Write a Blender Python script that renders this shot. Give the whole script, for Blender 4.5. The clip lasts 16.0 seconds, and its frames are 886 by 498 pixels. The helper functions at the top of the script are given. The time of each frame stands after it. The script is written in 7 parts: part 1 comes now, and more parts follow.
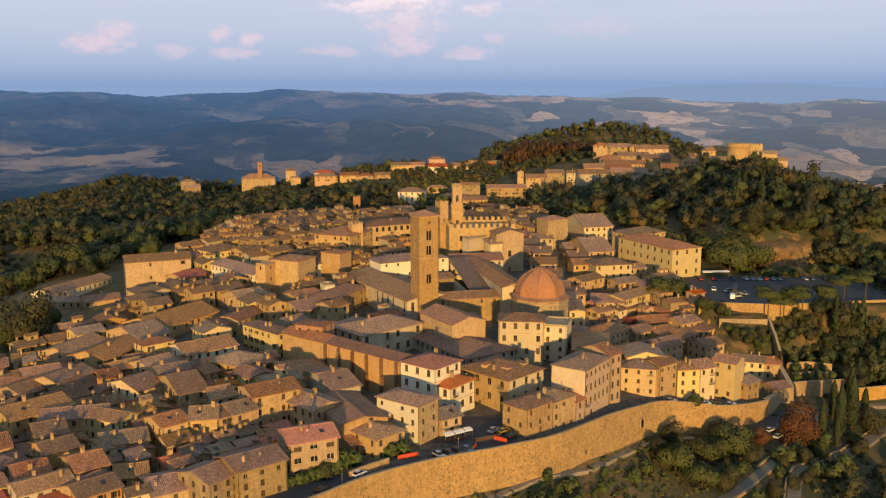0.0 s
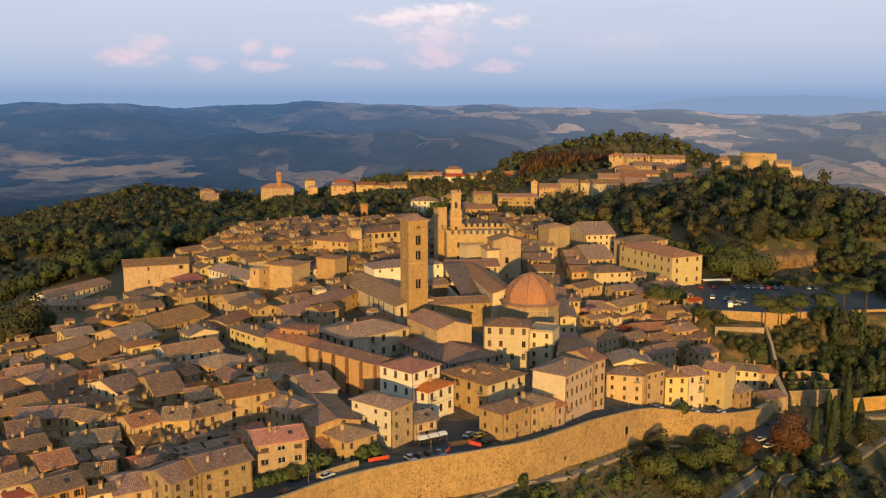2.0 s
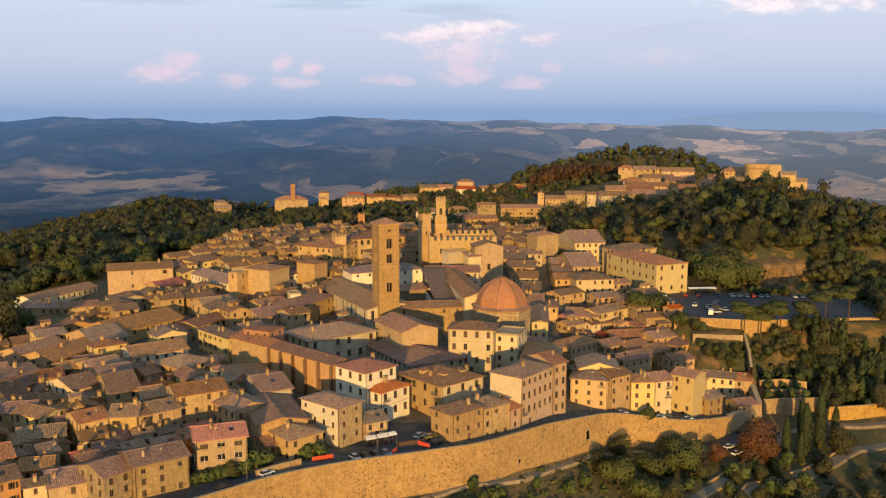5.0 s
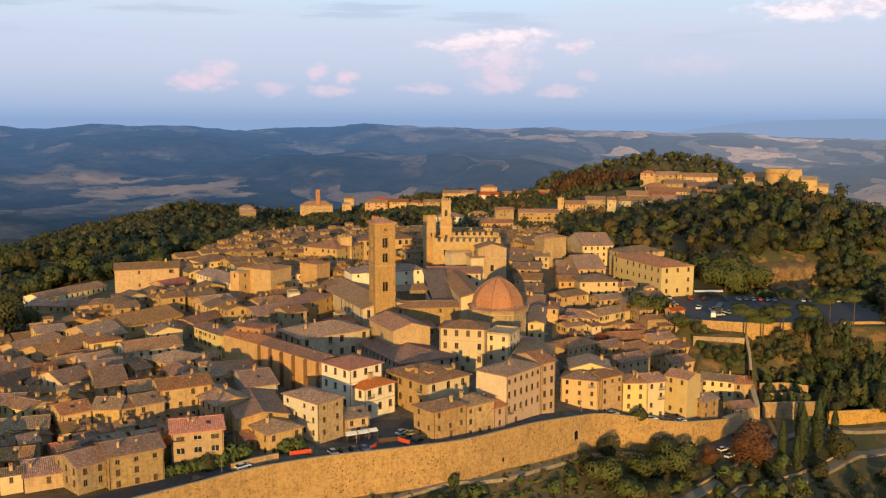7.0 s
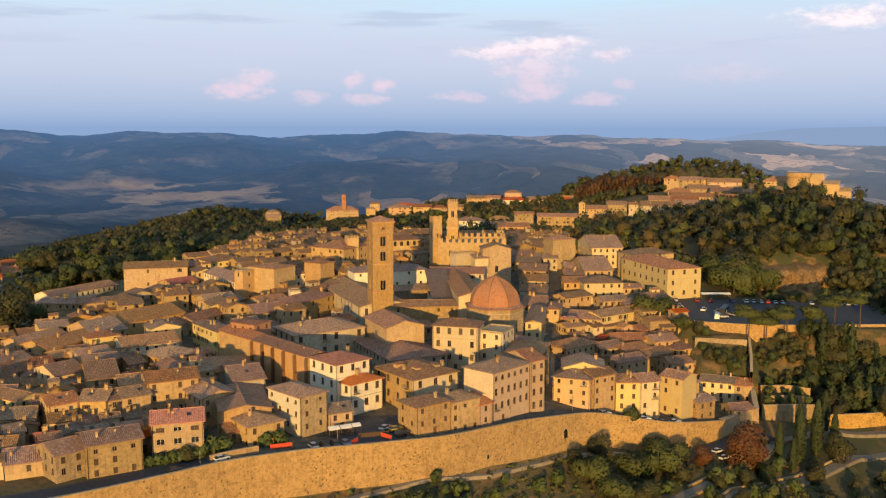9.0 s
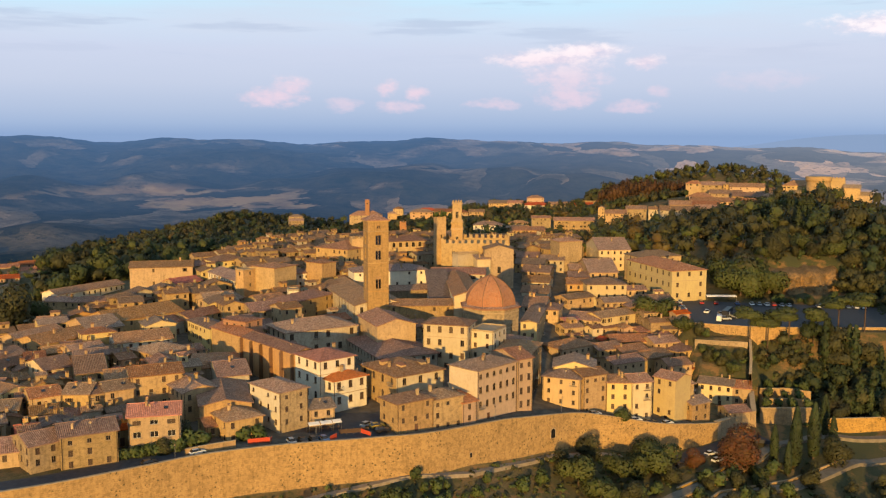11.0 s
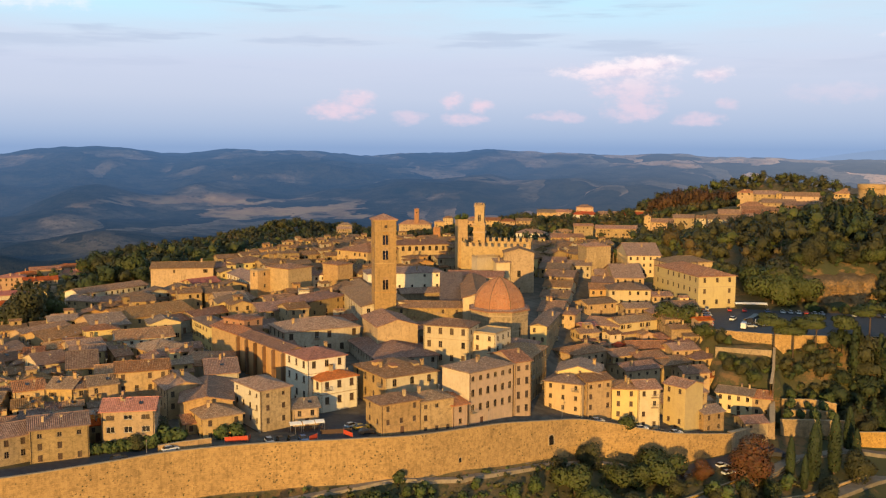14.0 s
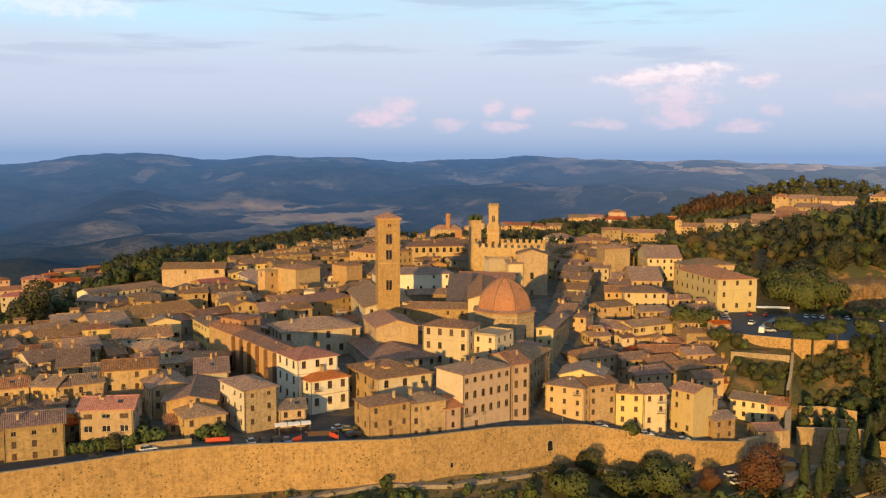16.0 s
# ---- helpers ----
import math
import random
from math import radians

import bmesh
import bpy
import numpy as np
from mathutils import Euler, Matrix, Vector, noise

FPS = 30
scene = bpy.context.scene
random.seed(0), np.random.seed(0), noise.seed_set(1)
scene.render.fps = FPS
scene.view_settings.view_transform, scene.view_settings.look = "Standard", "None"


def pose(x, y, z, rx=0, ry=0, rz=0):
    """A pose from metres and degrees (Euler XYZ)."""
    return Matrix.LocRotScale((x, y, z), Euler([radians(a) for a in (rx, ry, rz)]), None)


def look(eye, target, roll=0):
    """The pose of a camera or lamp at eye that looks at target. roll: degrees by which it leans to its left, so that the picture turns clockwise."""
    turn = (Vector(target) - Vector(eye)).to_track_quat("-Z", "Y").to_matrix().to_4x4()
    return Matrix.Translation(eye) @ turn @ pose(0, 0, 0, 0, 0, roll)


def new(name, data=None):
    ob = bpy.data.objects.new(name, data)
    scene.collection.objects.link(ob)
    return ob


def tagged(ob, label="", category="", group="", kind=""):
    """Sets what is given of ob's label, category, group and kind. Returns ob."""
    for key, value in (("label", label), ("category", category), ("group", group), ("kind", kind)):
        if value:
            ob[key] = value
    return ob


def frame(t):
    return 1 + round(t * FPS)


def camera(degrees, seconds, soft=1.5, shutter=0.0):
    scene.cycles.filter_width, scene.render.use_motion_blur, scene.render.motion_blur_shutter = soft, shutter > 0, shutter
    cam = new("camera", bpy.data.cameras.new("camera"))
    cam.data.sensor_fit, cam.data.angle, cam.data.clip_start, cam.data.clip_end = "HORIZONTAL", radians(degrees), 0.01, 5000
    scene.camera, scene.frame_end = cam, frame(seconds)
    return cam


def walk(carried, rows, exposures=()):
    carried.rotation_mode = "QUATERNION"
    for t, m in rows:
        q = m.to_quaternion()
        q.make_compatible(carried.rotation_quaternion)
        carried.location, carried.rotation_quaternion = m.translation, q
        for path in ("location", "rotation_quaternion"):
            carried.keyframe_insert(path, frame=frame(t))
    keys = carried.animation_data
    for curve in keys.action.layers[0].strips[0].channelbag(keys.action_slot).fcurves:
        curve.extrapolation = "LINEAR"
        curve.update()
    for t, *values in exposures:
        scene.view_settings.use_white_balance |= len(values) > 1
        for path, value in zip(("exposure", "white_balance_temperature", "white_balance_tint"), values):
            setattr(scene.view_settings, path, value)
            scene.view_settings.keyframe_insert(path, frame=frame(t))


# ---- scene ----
EXPOSURE, SKY_STRENGTH, SUN_STRENGTH = 0.38, 0.0535, 5.0
cam = camera(50.4, 16.0, soft=1.25)
METRES, EYE, TILT, LEAN, TURN = 115.0, 95.0, -10.0, 0.0, 0.0
ROWS = [
    (0.0, 0.0, 0.0, 0.0, -0.0, 0.0, -0.0),
    (0.5, 0.0305, 0.0046, -0.0054, 0.45, 0.18, -0.09),
    (1.0, 0.0611, 0.0088, -0.0111, 0.87, 0.37, -0.18),
    (1.5, 0.0917, 0.0127, -0.017, 1.28, 0.56, -0.26),
    (2.0, 0.1221, 0.0164, -0.0228, 1.7, 0.74, -0.34),
    (2.5, 0.153, 0.0199, -0.0289, 2.12, 0.91, -0.43),
    (3.0, 0.1792, 0.0228, -0.0343, 2.45, 1.06, -0.49),
    (3.5, 0.2099, 0.0261, -0.041, 2.8, 1.23, -0.57),
    (4.0, 0.2408, 0.0294, -0.0478, 2.95, 1.41, -0.61),
    (6.5, 0.3899, 0.0455, -0.0788, 4.78, 2.05, -0.99),
    (7.0, 0.4204, 0.049, -0.0851, 5.43, 2.16, -1.1),
    (7.5, 0.4512, 0.0525, -0.0915, 6.0, 2.27, -1.2),
    (8.0, 0.4816, 0.0563, -0.0982, 6.54, 2.38, -1.3),
    (8.5, 0.5076, 0.0596, -0.1039, 7.01, 2.49, -1.38),
    (9.0, 0.5379, 0.0639, -0.111, 7.54, 2.59, -1.48),
    (11.5, 0.6794, 0.1091, -0.1381, 10.06, 3.09, -1.96),
    (12.0, 0.7057, 0.1251, -0.1429, 10.67, 3.2, -2.09),
    (12.5, 0.7317, 0.143, -0.1476, 11.3, 3.31, -2.22),
    (13.0, 0.7568, 0.1625, -0.1518, 11.94, 3.41, -2.35),
    (13.5, 0.7813, 0.1839, -0.156, 12.6, 3.51, -2.47),
    (14.0, 0.8055, 0.2067, -0.1597, 13.32, 3.6, -2.6),
    (14.5, 0.8251, 0.2277, -0.163, 13.9, 3.68, -2.69),
    (15.0, 0.8479, 0.2535, -0.1665, 14.55, 3.76, -2.79),
    (15.5, 0.8705, 0.2802, -0.1696, 15.18, 3.84, -2.89),
    (16.0, 0.8923, 0.3082, -0.1728, 15.76, 3.92, -2.97),
]
walk(cam, [(t, pose(0, 0, EYE, TILT, LEAN, TURN) @ pose(METRES * x, METRES * y, METRES * z, 90 + pitch, roll, yaw)) for t, x, y, z, yaw, pitch, roll in ROWS], exposures=[(0.0, EXPOSURE - 0.1), (8.0, EXPOSURE), (16.0, EXPOSURE)])

import itertools

# ---- light ----
SUN_FROM = Vector((0.0, -1.0, 0.0)).normalized()
SUN_UP = radians(6.2)
world = bpy.data.worlds.new("evening_sky")
scene.world = world
world.use_nodes = True
wt = world.node_tree
wt.nodes.clear()


def wnode(kind, **values):
    n = wt.nodes.new(kind)
    for k, v in values.items():
        n.inputs[k].default_value = v
    return n


sky = wt.nodes.new("ShaderNodeTexSky")
sky.sky_type, sky.sun_disc = "NISHITA", False
sky.sun_elevation, sky.sun_rotation = SUN_UP, math.atan2(SUN_FROM.x, SUN_FROM.y)
sky.altitude, sky.dust_density, sky.ozone_density = 500, 1.2, 2.5
way_in = wt.nodes.new("ShaderNodeTexCoord")


def wmath(op, a, b=None, clamp=False):
    n = wt.nodes.new("ShaderNodeMath")
    n.operation, n.use_clamp = op, clamp
    for i, v in enumerate((a, b)):
        if v is None:
            continue
        if hasattr(v, "is_linked"):
            wt.links.new(v, n.inputs[i])
        else:
            n.inputs[i].default_value = v
    return n.outputs[0]


def wramp(source, lo, hi):
    n = wt.nodes.new("ShaderNodeMapRange")
    n.interpolation_type = "SMOOTHSTEP"
    n.inputs[1].default_value, n.inputs[2].default_value = lo, hi
    wt.links.new(source, n.inputs[0])
    return n.outputs[0]


def wmix(factor, a, b):
    n = wt.nodes.new("ShaderNodeMix")
    n.data_type = "RGBA"
    for sock, v in ((n.inputs[0], factor), (n.inputs[6], a), (n.inputs[7], b)):
        if hasattr(v, "is_linked"):
            wt.links.new(v, sock)
        else:
            sock.default_value = v
    return n.outputs[2]


def wnoise(scale, stretch, detail=5.0, rough=0.55, seed=0.0):
    m = wt.nodes.new("ShaderNodeMapping")
    m.inputs["Location"].default_value = (seed, seed * 0.7, 0)
    m.inputs["Scale"].default_value = stretch
    wt.links.new(way_in.outputs["Generated"], m.inputs[0])
    n = wnode("ShaderNodeTexNoise", Scale=scale, Detail=detail, Roughness=rough)
    wt.links.new(m.outputs[0], n.inputs["Vector"])
    return n.outputs["Fac"]


split = wt.nodes.new("ShaderNodeSeparateXYZ")
wt.links.new(way_in.outputs["Generated"], split.inputs[0])
up = split.outputs[2]
# evening haze and thin high cloud, blue at the horizon and paler above, with long streaks
tones = wt.nodes.new("ShaderNodeValToRGB")
wt.links.new(up, tones.inputs[0])
ramp = tones.color_ramp
ramp.elements[0].position, ramp.elements[0].color = 0.0, (0.36, 0.53, 0.86, 1)
ramp.elements[1].position, ramp.elements[1].color = 0.20, (0.66, 1.10, 1.40, 1)
for at, colour in ((0.012, (0.49, 0.65, 0.95, 1)), (0.026, (0.60, 0.735, 1.0, 1)), (0.052, (0.74, 0.84, 1.07, 1)), (0.087, (0.82, 0.91, 1.14, 1)), (0.113, (0.84, 1.02, 1.24, 1)), (0.14, (0.76, 1.16, 1.38, 1))):
    ramp.elements.new(at).color = colour
ten = wt.nodes.new("ShaderNodeMix")
ten.data_type, ten.blend_type = "RGBA", "MULTIPLY"
ten.inputs[0].default_value = 1.0
wt.links.new(tones.outputs[0], ten.inputs[6])
ten.inputs[7].default_value = (11.2, 11.1, 11.1, 1)
low = wmath("SUBTRACT", 0.97, wmath("MULTIPLY", wramp(up, 0.18, 0.4), 0.6))
base_sky = wmix(low, sky.outputs[0], ten.outputs[2])
veil = wmath("MULTIPLY", wramp(wnoise(2.2, (1.0, 1.0, 9.0), 6.0, 0.6, 1.3), 0.36, 0.66), wramp(up, 0.03, 0.12))
base_sky = wmix(wmath("MULTIPLY", veil, 0.55), base_sky, (9.6, 10.2, 12.2, 1))
gaps = wmath("MULTIPLY", wramp(wnoise(4.6, (1.0, 1.0, 11.0), 5.0, 0.55, 7.7), 0.53, 0.64), wramp(up, 0.06, 0.12))
base_sky = wmix(wmath("MULTIPLY", gaps, 0.42), base_sky, (6.0, 7.3, 10.0, 1))
# a few rosy heaps of cloud low over the hills: bearing, height, half width, half height, density
HEAPS = [(-3.3, 4.55, 3.0, 0.5, 1.0), (-1.3, 4.95, 2.0, 0.45, 1.0), (-2.4, 3.5, 2.2, 1.1, 0.72), (-2.2, 2.2, 1.5, 0.6, 0.72), (-6.6, 1.9, 1.4, 0.35, 0.65), (1.5, 1.75, 1.3, 0.35, 0.65), (2.3, 4.3, 0.9, 0.42, 0.9), (3.1, 2.6, 0.6, 0.3, 0.55),
         (-18.8, 2.9, 1.0, 0.6, 0.85), (-19.9, 2.2, 1.7, 0.55, 0.85), (-15.7, 1.8, 0.9, 0.4, 0.55), (-13.0, 2.8, 0.7, 0.5, 0.95), (-11.3, 2.5, 0.7, 0.42, 0.85), (-12.3, 1.7, 1.2, 0.35, 0.7),
         (15.6, 6.1, 3.4, 0.55, 1.0), (19.5, 6.4, 3.6, 0.8, 1.0), (-37.5, 8.2, 3.8, 0.7, 0.5), (9.0, 3.2, 2.4, 0.5, 0.25)]
puff = wnoise(52.0, (1.0, 1.0, 2.0), 9.0, 0.62, 3.1)
heap = None
for bearing, rise, half_w, half_h, dense in HEAPS:
    b, e = radians(bearing), radians(rise)
    # sideways and upward offsets from the heap's middle, in half sizes
    side = wmath("SUBTRACT", wmath("MULTIPLY", split.outputs[0], math.cos(b)), wmath("MULTIPLY", split.outputs[1], math.sin(b)))
    dx = wmath("DIVIDE", side, radians(half_w))
    dz = wmath("DIVIDE", wmath("SUBTRACT", up, math.sin(e)), radians(half_h))
    r2 = wmath("ADD", wmath("MULTIPLY", dx, dx), wmath("MULTIPLY", dz, dz))
    ahead = wmath("GREATER_THAN", wmath("ADD", wmath("MULTIPLY", split.outputs[1], math.cos(b)), wmath("MULTIPLY", split.outputs[0], math.sin(b))), 0.0)
    ragged = wmath("ADD", wmath("SUBTRACT", 1.9, r2), wmath("MULTIPLY", wmath("SUBTRACT", puff, 0.5), 5.2))
    shape = wmath("MULTIPLY", wramp(ragged, 0.0, 2.5), ahead)
    shape = wmath("MULTIPLY", shape, dense)
    heap = shape if heap is None else wmath("MAXIMUM", heap, shape)
rosy = wmix(wmath("MULTIPLY", wramp(up, 0.045, 0.10), wramp(puff, 0.3, 0.6)), (13.6, 10.2, 11.6, 1), (16.2, 14.2, 14.4, 1))
full_sky = wmix(wmath("MULTIPLY", heap, 0.84), base_sky, rosy)
bg = wnode("ShaderNodeBackground", Strength=SKY_STRENGTH)
wt.links.new(full_sky, bg.inputs["Color"])
out = wt.nodes.new("ShaderNodeOutputWorld")
wt.links.new(bg.outputs[0], out.inputs[0])

sun_data = bpy.data.lights.new("sun", "SUN")
sun_data.energy, sun_data.angle, sun_data.color = SUN_STRENGTH, radians(0.6), (1.0, 0.60, 0.18)
sun = new("sun", sun_data)
sun_at = SUN_FROM * math.cos(SUN_UP) + Vector((0, 0, math.sin(SUN_UP)))
sun.matrix_world = look(sun_at * 100, (0, 0, 0))

# ---- materials ----


class Paint:
    """A node material, with short ways to add its nodes."""

    def __init__(self, name, rough=0.9):
        self.m = bpy.data.materials.new(name)
        self.m.use_nodes = True
        self.t = self.m.node_tree
        self.b = self.t.nodes["Principled BSDF"]
        self.b.inputs["Roughness"].default_value = rough
        self.b.inputs["Specular IOR Level"].default_value = 0.25
        self.co = self.t.nodes.new("ShaderNodeTexCoord")

    def link(self, a, b):
        self.t.links.new(a, b)

    def put(self, sock, v):
        if hasattr(v, "is_linked"):
            self.link(v, sock)
        else:
            sock.default_value = v

    def math(self, op, a, b=0.0, clamp=False):
        n = self.t.nodes.new("ShaderNodeMath")
        n.operation, n.use_clamp = op, clamp
        self.put(n.inputs[0], a)
        self.put(n.inputs[1], b)
        return n.outputs[0]

    def noise(self, scale, detail=4.0, rough=0.6, vector=None, stretch=None):
        v = vector or self.co.outputs["Object"]
        if stretch:
            m = self.t.nodes.new("ShaderNodeMapping")
            m.inputs["Scale"].default_value = stretch
            self.link(v, m.inputs[0])
            v = m.outputs[0]
        n = self.t.nodes.new("ShaderNodeTexNoise")
        n.inputs["Scale"].default_value, n.inputs["Detail"].default_value, n.inputs["Roughness"].default_value = scale, detail, rough
        self.link(v, n.inputs["Vector"])
        return n.outputs["Fac"]

    def ramp(self, source, lo, hi):
        n = self.t.nodes.new("ShaderNodeMapRange")
        n.inputs[1].default_value, n.inputs[2].default_value = lo, hi
        self.put(n.inputs[0], source)
        return n.outputs[0]

    def mix(self, f, a, b, blend="MIX"):
        n = self.t.nodes.new("ShaderNodeMix")
        n.data_type, n.blend_type = "RGBA", blend
        self.put(n.inputs[0], f)
        for sock, v in ((n.inputs[6], a), (n.inputs[7], b)):
            self.put(sock, (*v, 1) if isinstance(v, tuple) and len(v) == 3 else v)
        return n.outputs[2]

    def shift(self, colour, hue=0.0, sat=0.0, value=0.3, source=None):
        """Varies a colour from object to object."""
        r = source or self.random()
        n = self.t.nodes.new("ShaderNodeHueSaturation")
        self.put(n.inputs["Color"], colour)
        self.put(n.inputs["Value"], self.math("ADD", self.math("MULTIPLY", r, value), 1 - value / 2))
        if hue:
            s = self.math("FRACT", self.math("MULTIPLY", r, 17.3))
            self.put(n.inputs["Hue"], self.math("ADD", self.math("MULTIPLY", s, hue), 0.5 - hue / 2))
        if sat:
            s = self.math("FRACT", self.math("MULTIPLY", r, 7.9))
            self.put(n.inputs["Saturation"], self.math("ADD", self.math("MULTIPLY", s, sat), 1 - sat / 2))
        return n.outputs[0]

    def random(self):
        return self.t.nodes.new("ShaderNodeObjectInfo").outputs["Random"]

    def island(self):
        return self.t.nodes.new("ShaderNodeNewGeometry").outputs["Random Per Island"]

    def done(self, colour, height=None, strength=0.4, distance=0.05):
        self.put(self.b.inputs["Base Color"], (*colour, 1) if isinstance(colour, tuple) else colour)
        if height is not None:
            n = self.t.nodes.new("ShaderNodeBump")
            n.inputs["Strength"].default_value, n.inputs["Distance"].default_value = strength, distance
            self.link(height, n.inputs["Height"])
            self.link(n.outputs[0], self.b.inputs["Normal"])
        return self.m


def plaster(name, a, b, worn, masonry=0.0, course=0.32, block=0.7, value=0.3, holes=0.0, stain=1.0):
    """Lime plaster or rubble stone: two tones, rain stains, patches where the stone shows."""
    p = Paint(name)
    xyz = p.t.nodes.new("ShaderNodeSeparateXYZ")
    p.link(p.co.outputs["Object"], xyz.inputs[0])
    flat = p.t.nodes.new("ShaderNodeCombineXYZ")
    p.put(flat.inputs[0], p.math("ADD", xyz.outputs[0], xyz.outputs[1]))
    p.put(flat.inputs[1], xyz.outputs[2])
    seed = p.t.nodes.new("ShaderNodeVectorMath")
    p.link(p.co.outputs["Object"], seed.inputs[0])
    r = p.random()
    p.put(seed.inputs[1], p.math("MULTIPLY", r, 40.0))
    big = p.noise(0.22, 3.0, 0.6, seed.outputs[0])
    mid = p.noise(1.1, 5.0, 0.65, seed.outputs[0])
    fine = p.noise(5.0, 3.0, 0.6)
    streak = p.noise(1.0, 4.0, 0.6, seed.outputs[0], (1.4, 1.4, 0.16))
    c = p.mix(p.ramp(big, 0.35, 0.65), a, b)
    c = p.mix(p.math("MULTIPLY", p.ramp(mid, 0.48, 0.62), 0.6 * stain), c, worn)
    c = p.mix(p.math("MULTIPLY", p.ramp(streak, 0.53, 0.72), 0.5 * stain), c, tuple(v * 0.5 for v in worn))
    br = p.t.nodes.new("ShaderNodeTexBrick")
    p.link(flat.outputs[0], br.inputs["Vector"])
    br.inputs["Scale"].default_value = 1.0
    br.inputs["Brick Width"].default_value, br.inputs["Row Height"].default_value = block, course
    br.inputs["Mortar Size"].default_value, br.inputs["Mortar Smooth"].default_value = 0.035, 0.6
    br.inputs["Color1"].default_value = (1.16, 1.13, 1.08, 1)
    br.inputs["Color2"].default_value = (0.78, 0.78, 0.79, 1)
    br.inputs["Mortar"].default_value = (0.62, 0.6, 0.56, 1)
    amount = p.math("MULTIPLY", p.ramp(mid, 0.36, 0.56), masonry)
    c = p.mix(amount, c, br.outputs["Color"], "MULTIPLY")
    c = p.mix(p.math("MULTIPLY", p.ramp(fine, 0.35, 0.7), 0.25), c, tuple(v * 0.6 for v in a))
    if holes:
        # putlog holes and tufts of weeds
        v = p.t.nodes.new("ShaderNodeTexVoronoi")
        v.inputs["Scale"].default_value = 0.95
        p.link(p.co.outputs["Object"], v.inputs["Vector"])
        spot = p.math("MULTIPLY", p.math("LESS_THAN", p.math("ADD", v.outputs["Distance"], p.math("MULTIPLY", p.math("SUBTRACT", fine, 0.5), 0.8)), 0.2), p.ramp(p.noise(0.09, 4.0, 0.7), 0.41, 0.56))
        c = p.mix(p.math("MULTIPLY", p.ramp(p.noise(0.35, 5.0, 0.7, stretch=(1, 1, 1.8)), 0.5, 0.64), 0.35), c, tuple(v * 0.55 for v in worn))
        c = p.mix(p.math("MULTIPLY", spot, 0.9), c, (0.06, 0.05, 0.025))
    c = p.shift(c, 0.012, 0.25, value, r)
    return p.done(c, p.math("ADD", mid, p.math("MULTIPLY", fine, 0.6)), 0.35, 0.06)


def tiles(name, a, b, lichen, pitch=0.44, mottle=1.0):
    """Old roof tiles in rows down the slope, with patches of lichen and of newer tiles."""
    p = Paint(name, 0.92)
    uv = p.co.outputs["UV"]
    xyz = p.t.nodes.new("ShaderNodeSeparateXYZ")
    p.link(uv, xyz.inputs[0])
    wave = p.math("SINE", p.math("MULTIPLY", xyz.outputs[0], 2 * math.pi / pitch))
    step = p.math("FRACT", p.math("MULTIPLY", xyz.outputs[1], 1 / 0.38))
    big = p.noise(0.28, 4.0, 0.62)
    mid = p.noise(1.6, 4.0, 0.65)
    cell = p.t.nodes.new("ShaderNodeTexVoronoi")
    cell.inputs["Scale"].default_value = 3.0
    p.link(uv, cell.inputs["Vector"])
    one = p.t.nodes.new("ShaderNodeSeparateColor")
    p.link(cell.outputs["Color"], one.inputs[0])
    c = p.mix(p.ramp(big, 0.38, 0.64), a, b)
    c = p.mix(p.math("MULTIPLY", p.ramp(mid, 0.48, 0.64), 0.7), c, lichen)
    c = p.mix(p.math("MULTIPLY", p.ramp(p.noise(0.75, 5.0, 0.7), 0.52, 0.68), 0.6), c, tuple(v * 0.5 for v in b))
    c = p.mix(p.math("MULTIPLY", p.ramp(one.outputs[0], 0.3, 1.0), 0.6 * mottle), c, tuple(v * 0.38 for v in a))
    c = p.mix(p.math("MULTIPLY", p.ramp(one.outputs[1], 0.72, 0.9), 0.5 * mottle), c, tuple(min(1.0, v * 1.5) for v in lichen))
    # crease shade painted into the colour, between tile rows and at the laps
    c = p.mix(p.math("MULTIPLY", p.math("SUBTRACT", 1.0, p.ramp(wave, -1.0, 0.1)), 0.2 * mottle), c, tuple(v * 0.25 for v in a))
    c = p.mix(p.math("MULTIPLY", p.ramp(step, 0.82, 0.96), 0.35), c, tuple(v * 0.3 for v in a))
    c = p.shift(c, 0.03, 0.4, 0.6)
    return p.done(c, p.math("ADD", wave, p.math("MULTIPLY", step, 0.5)), 0.6, 0.1)


def plain(name, a, b=None, scale=3.0, rough=0.7, value=0.0, metal=0.0, per_island=False):
    p = Paint(name, rough)
    b = b or tuple(v * 0.7 for v in a)
    c = p.mix(p.ramp(p.noise(scale), 0.35, 0.65), a, b)
    if value:
        c = p.shift(c, 0.02, 0.2, value, p.island() if per_island else None)
    p.b.inputs["Metallic"].default_value = metal
    return p.done(c, p.noise(scale * 6), 0.15, 0.02)


def foliage(name, a, b, value=0.2):
    """Leaves: every clump a little different, with slow drifts of tone from tree to tree."""
    p = Paint(name, 0.75)
    r = p.island()
    c = p.mix(r, a, b)
    drift = p.noise(0.06, 3.0, 0.6, p.t.nodes.new("ShaderNodeNewGeometry").outputs["Position"])
    c = p.shift(c, 0.05, 0.25, 0.7, p.ramp(drift, 0.3, 0.7))
    c = p.shift(c, 0.02, 0.2, value, p.math("FRACT", p.math("MULTIPLY", r, 13.7)))
    return p.done(c)


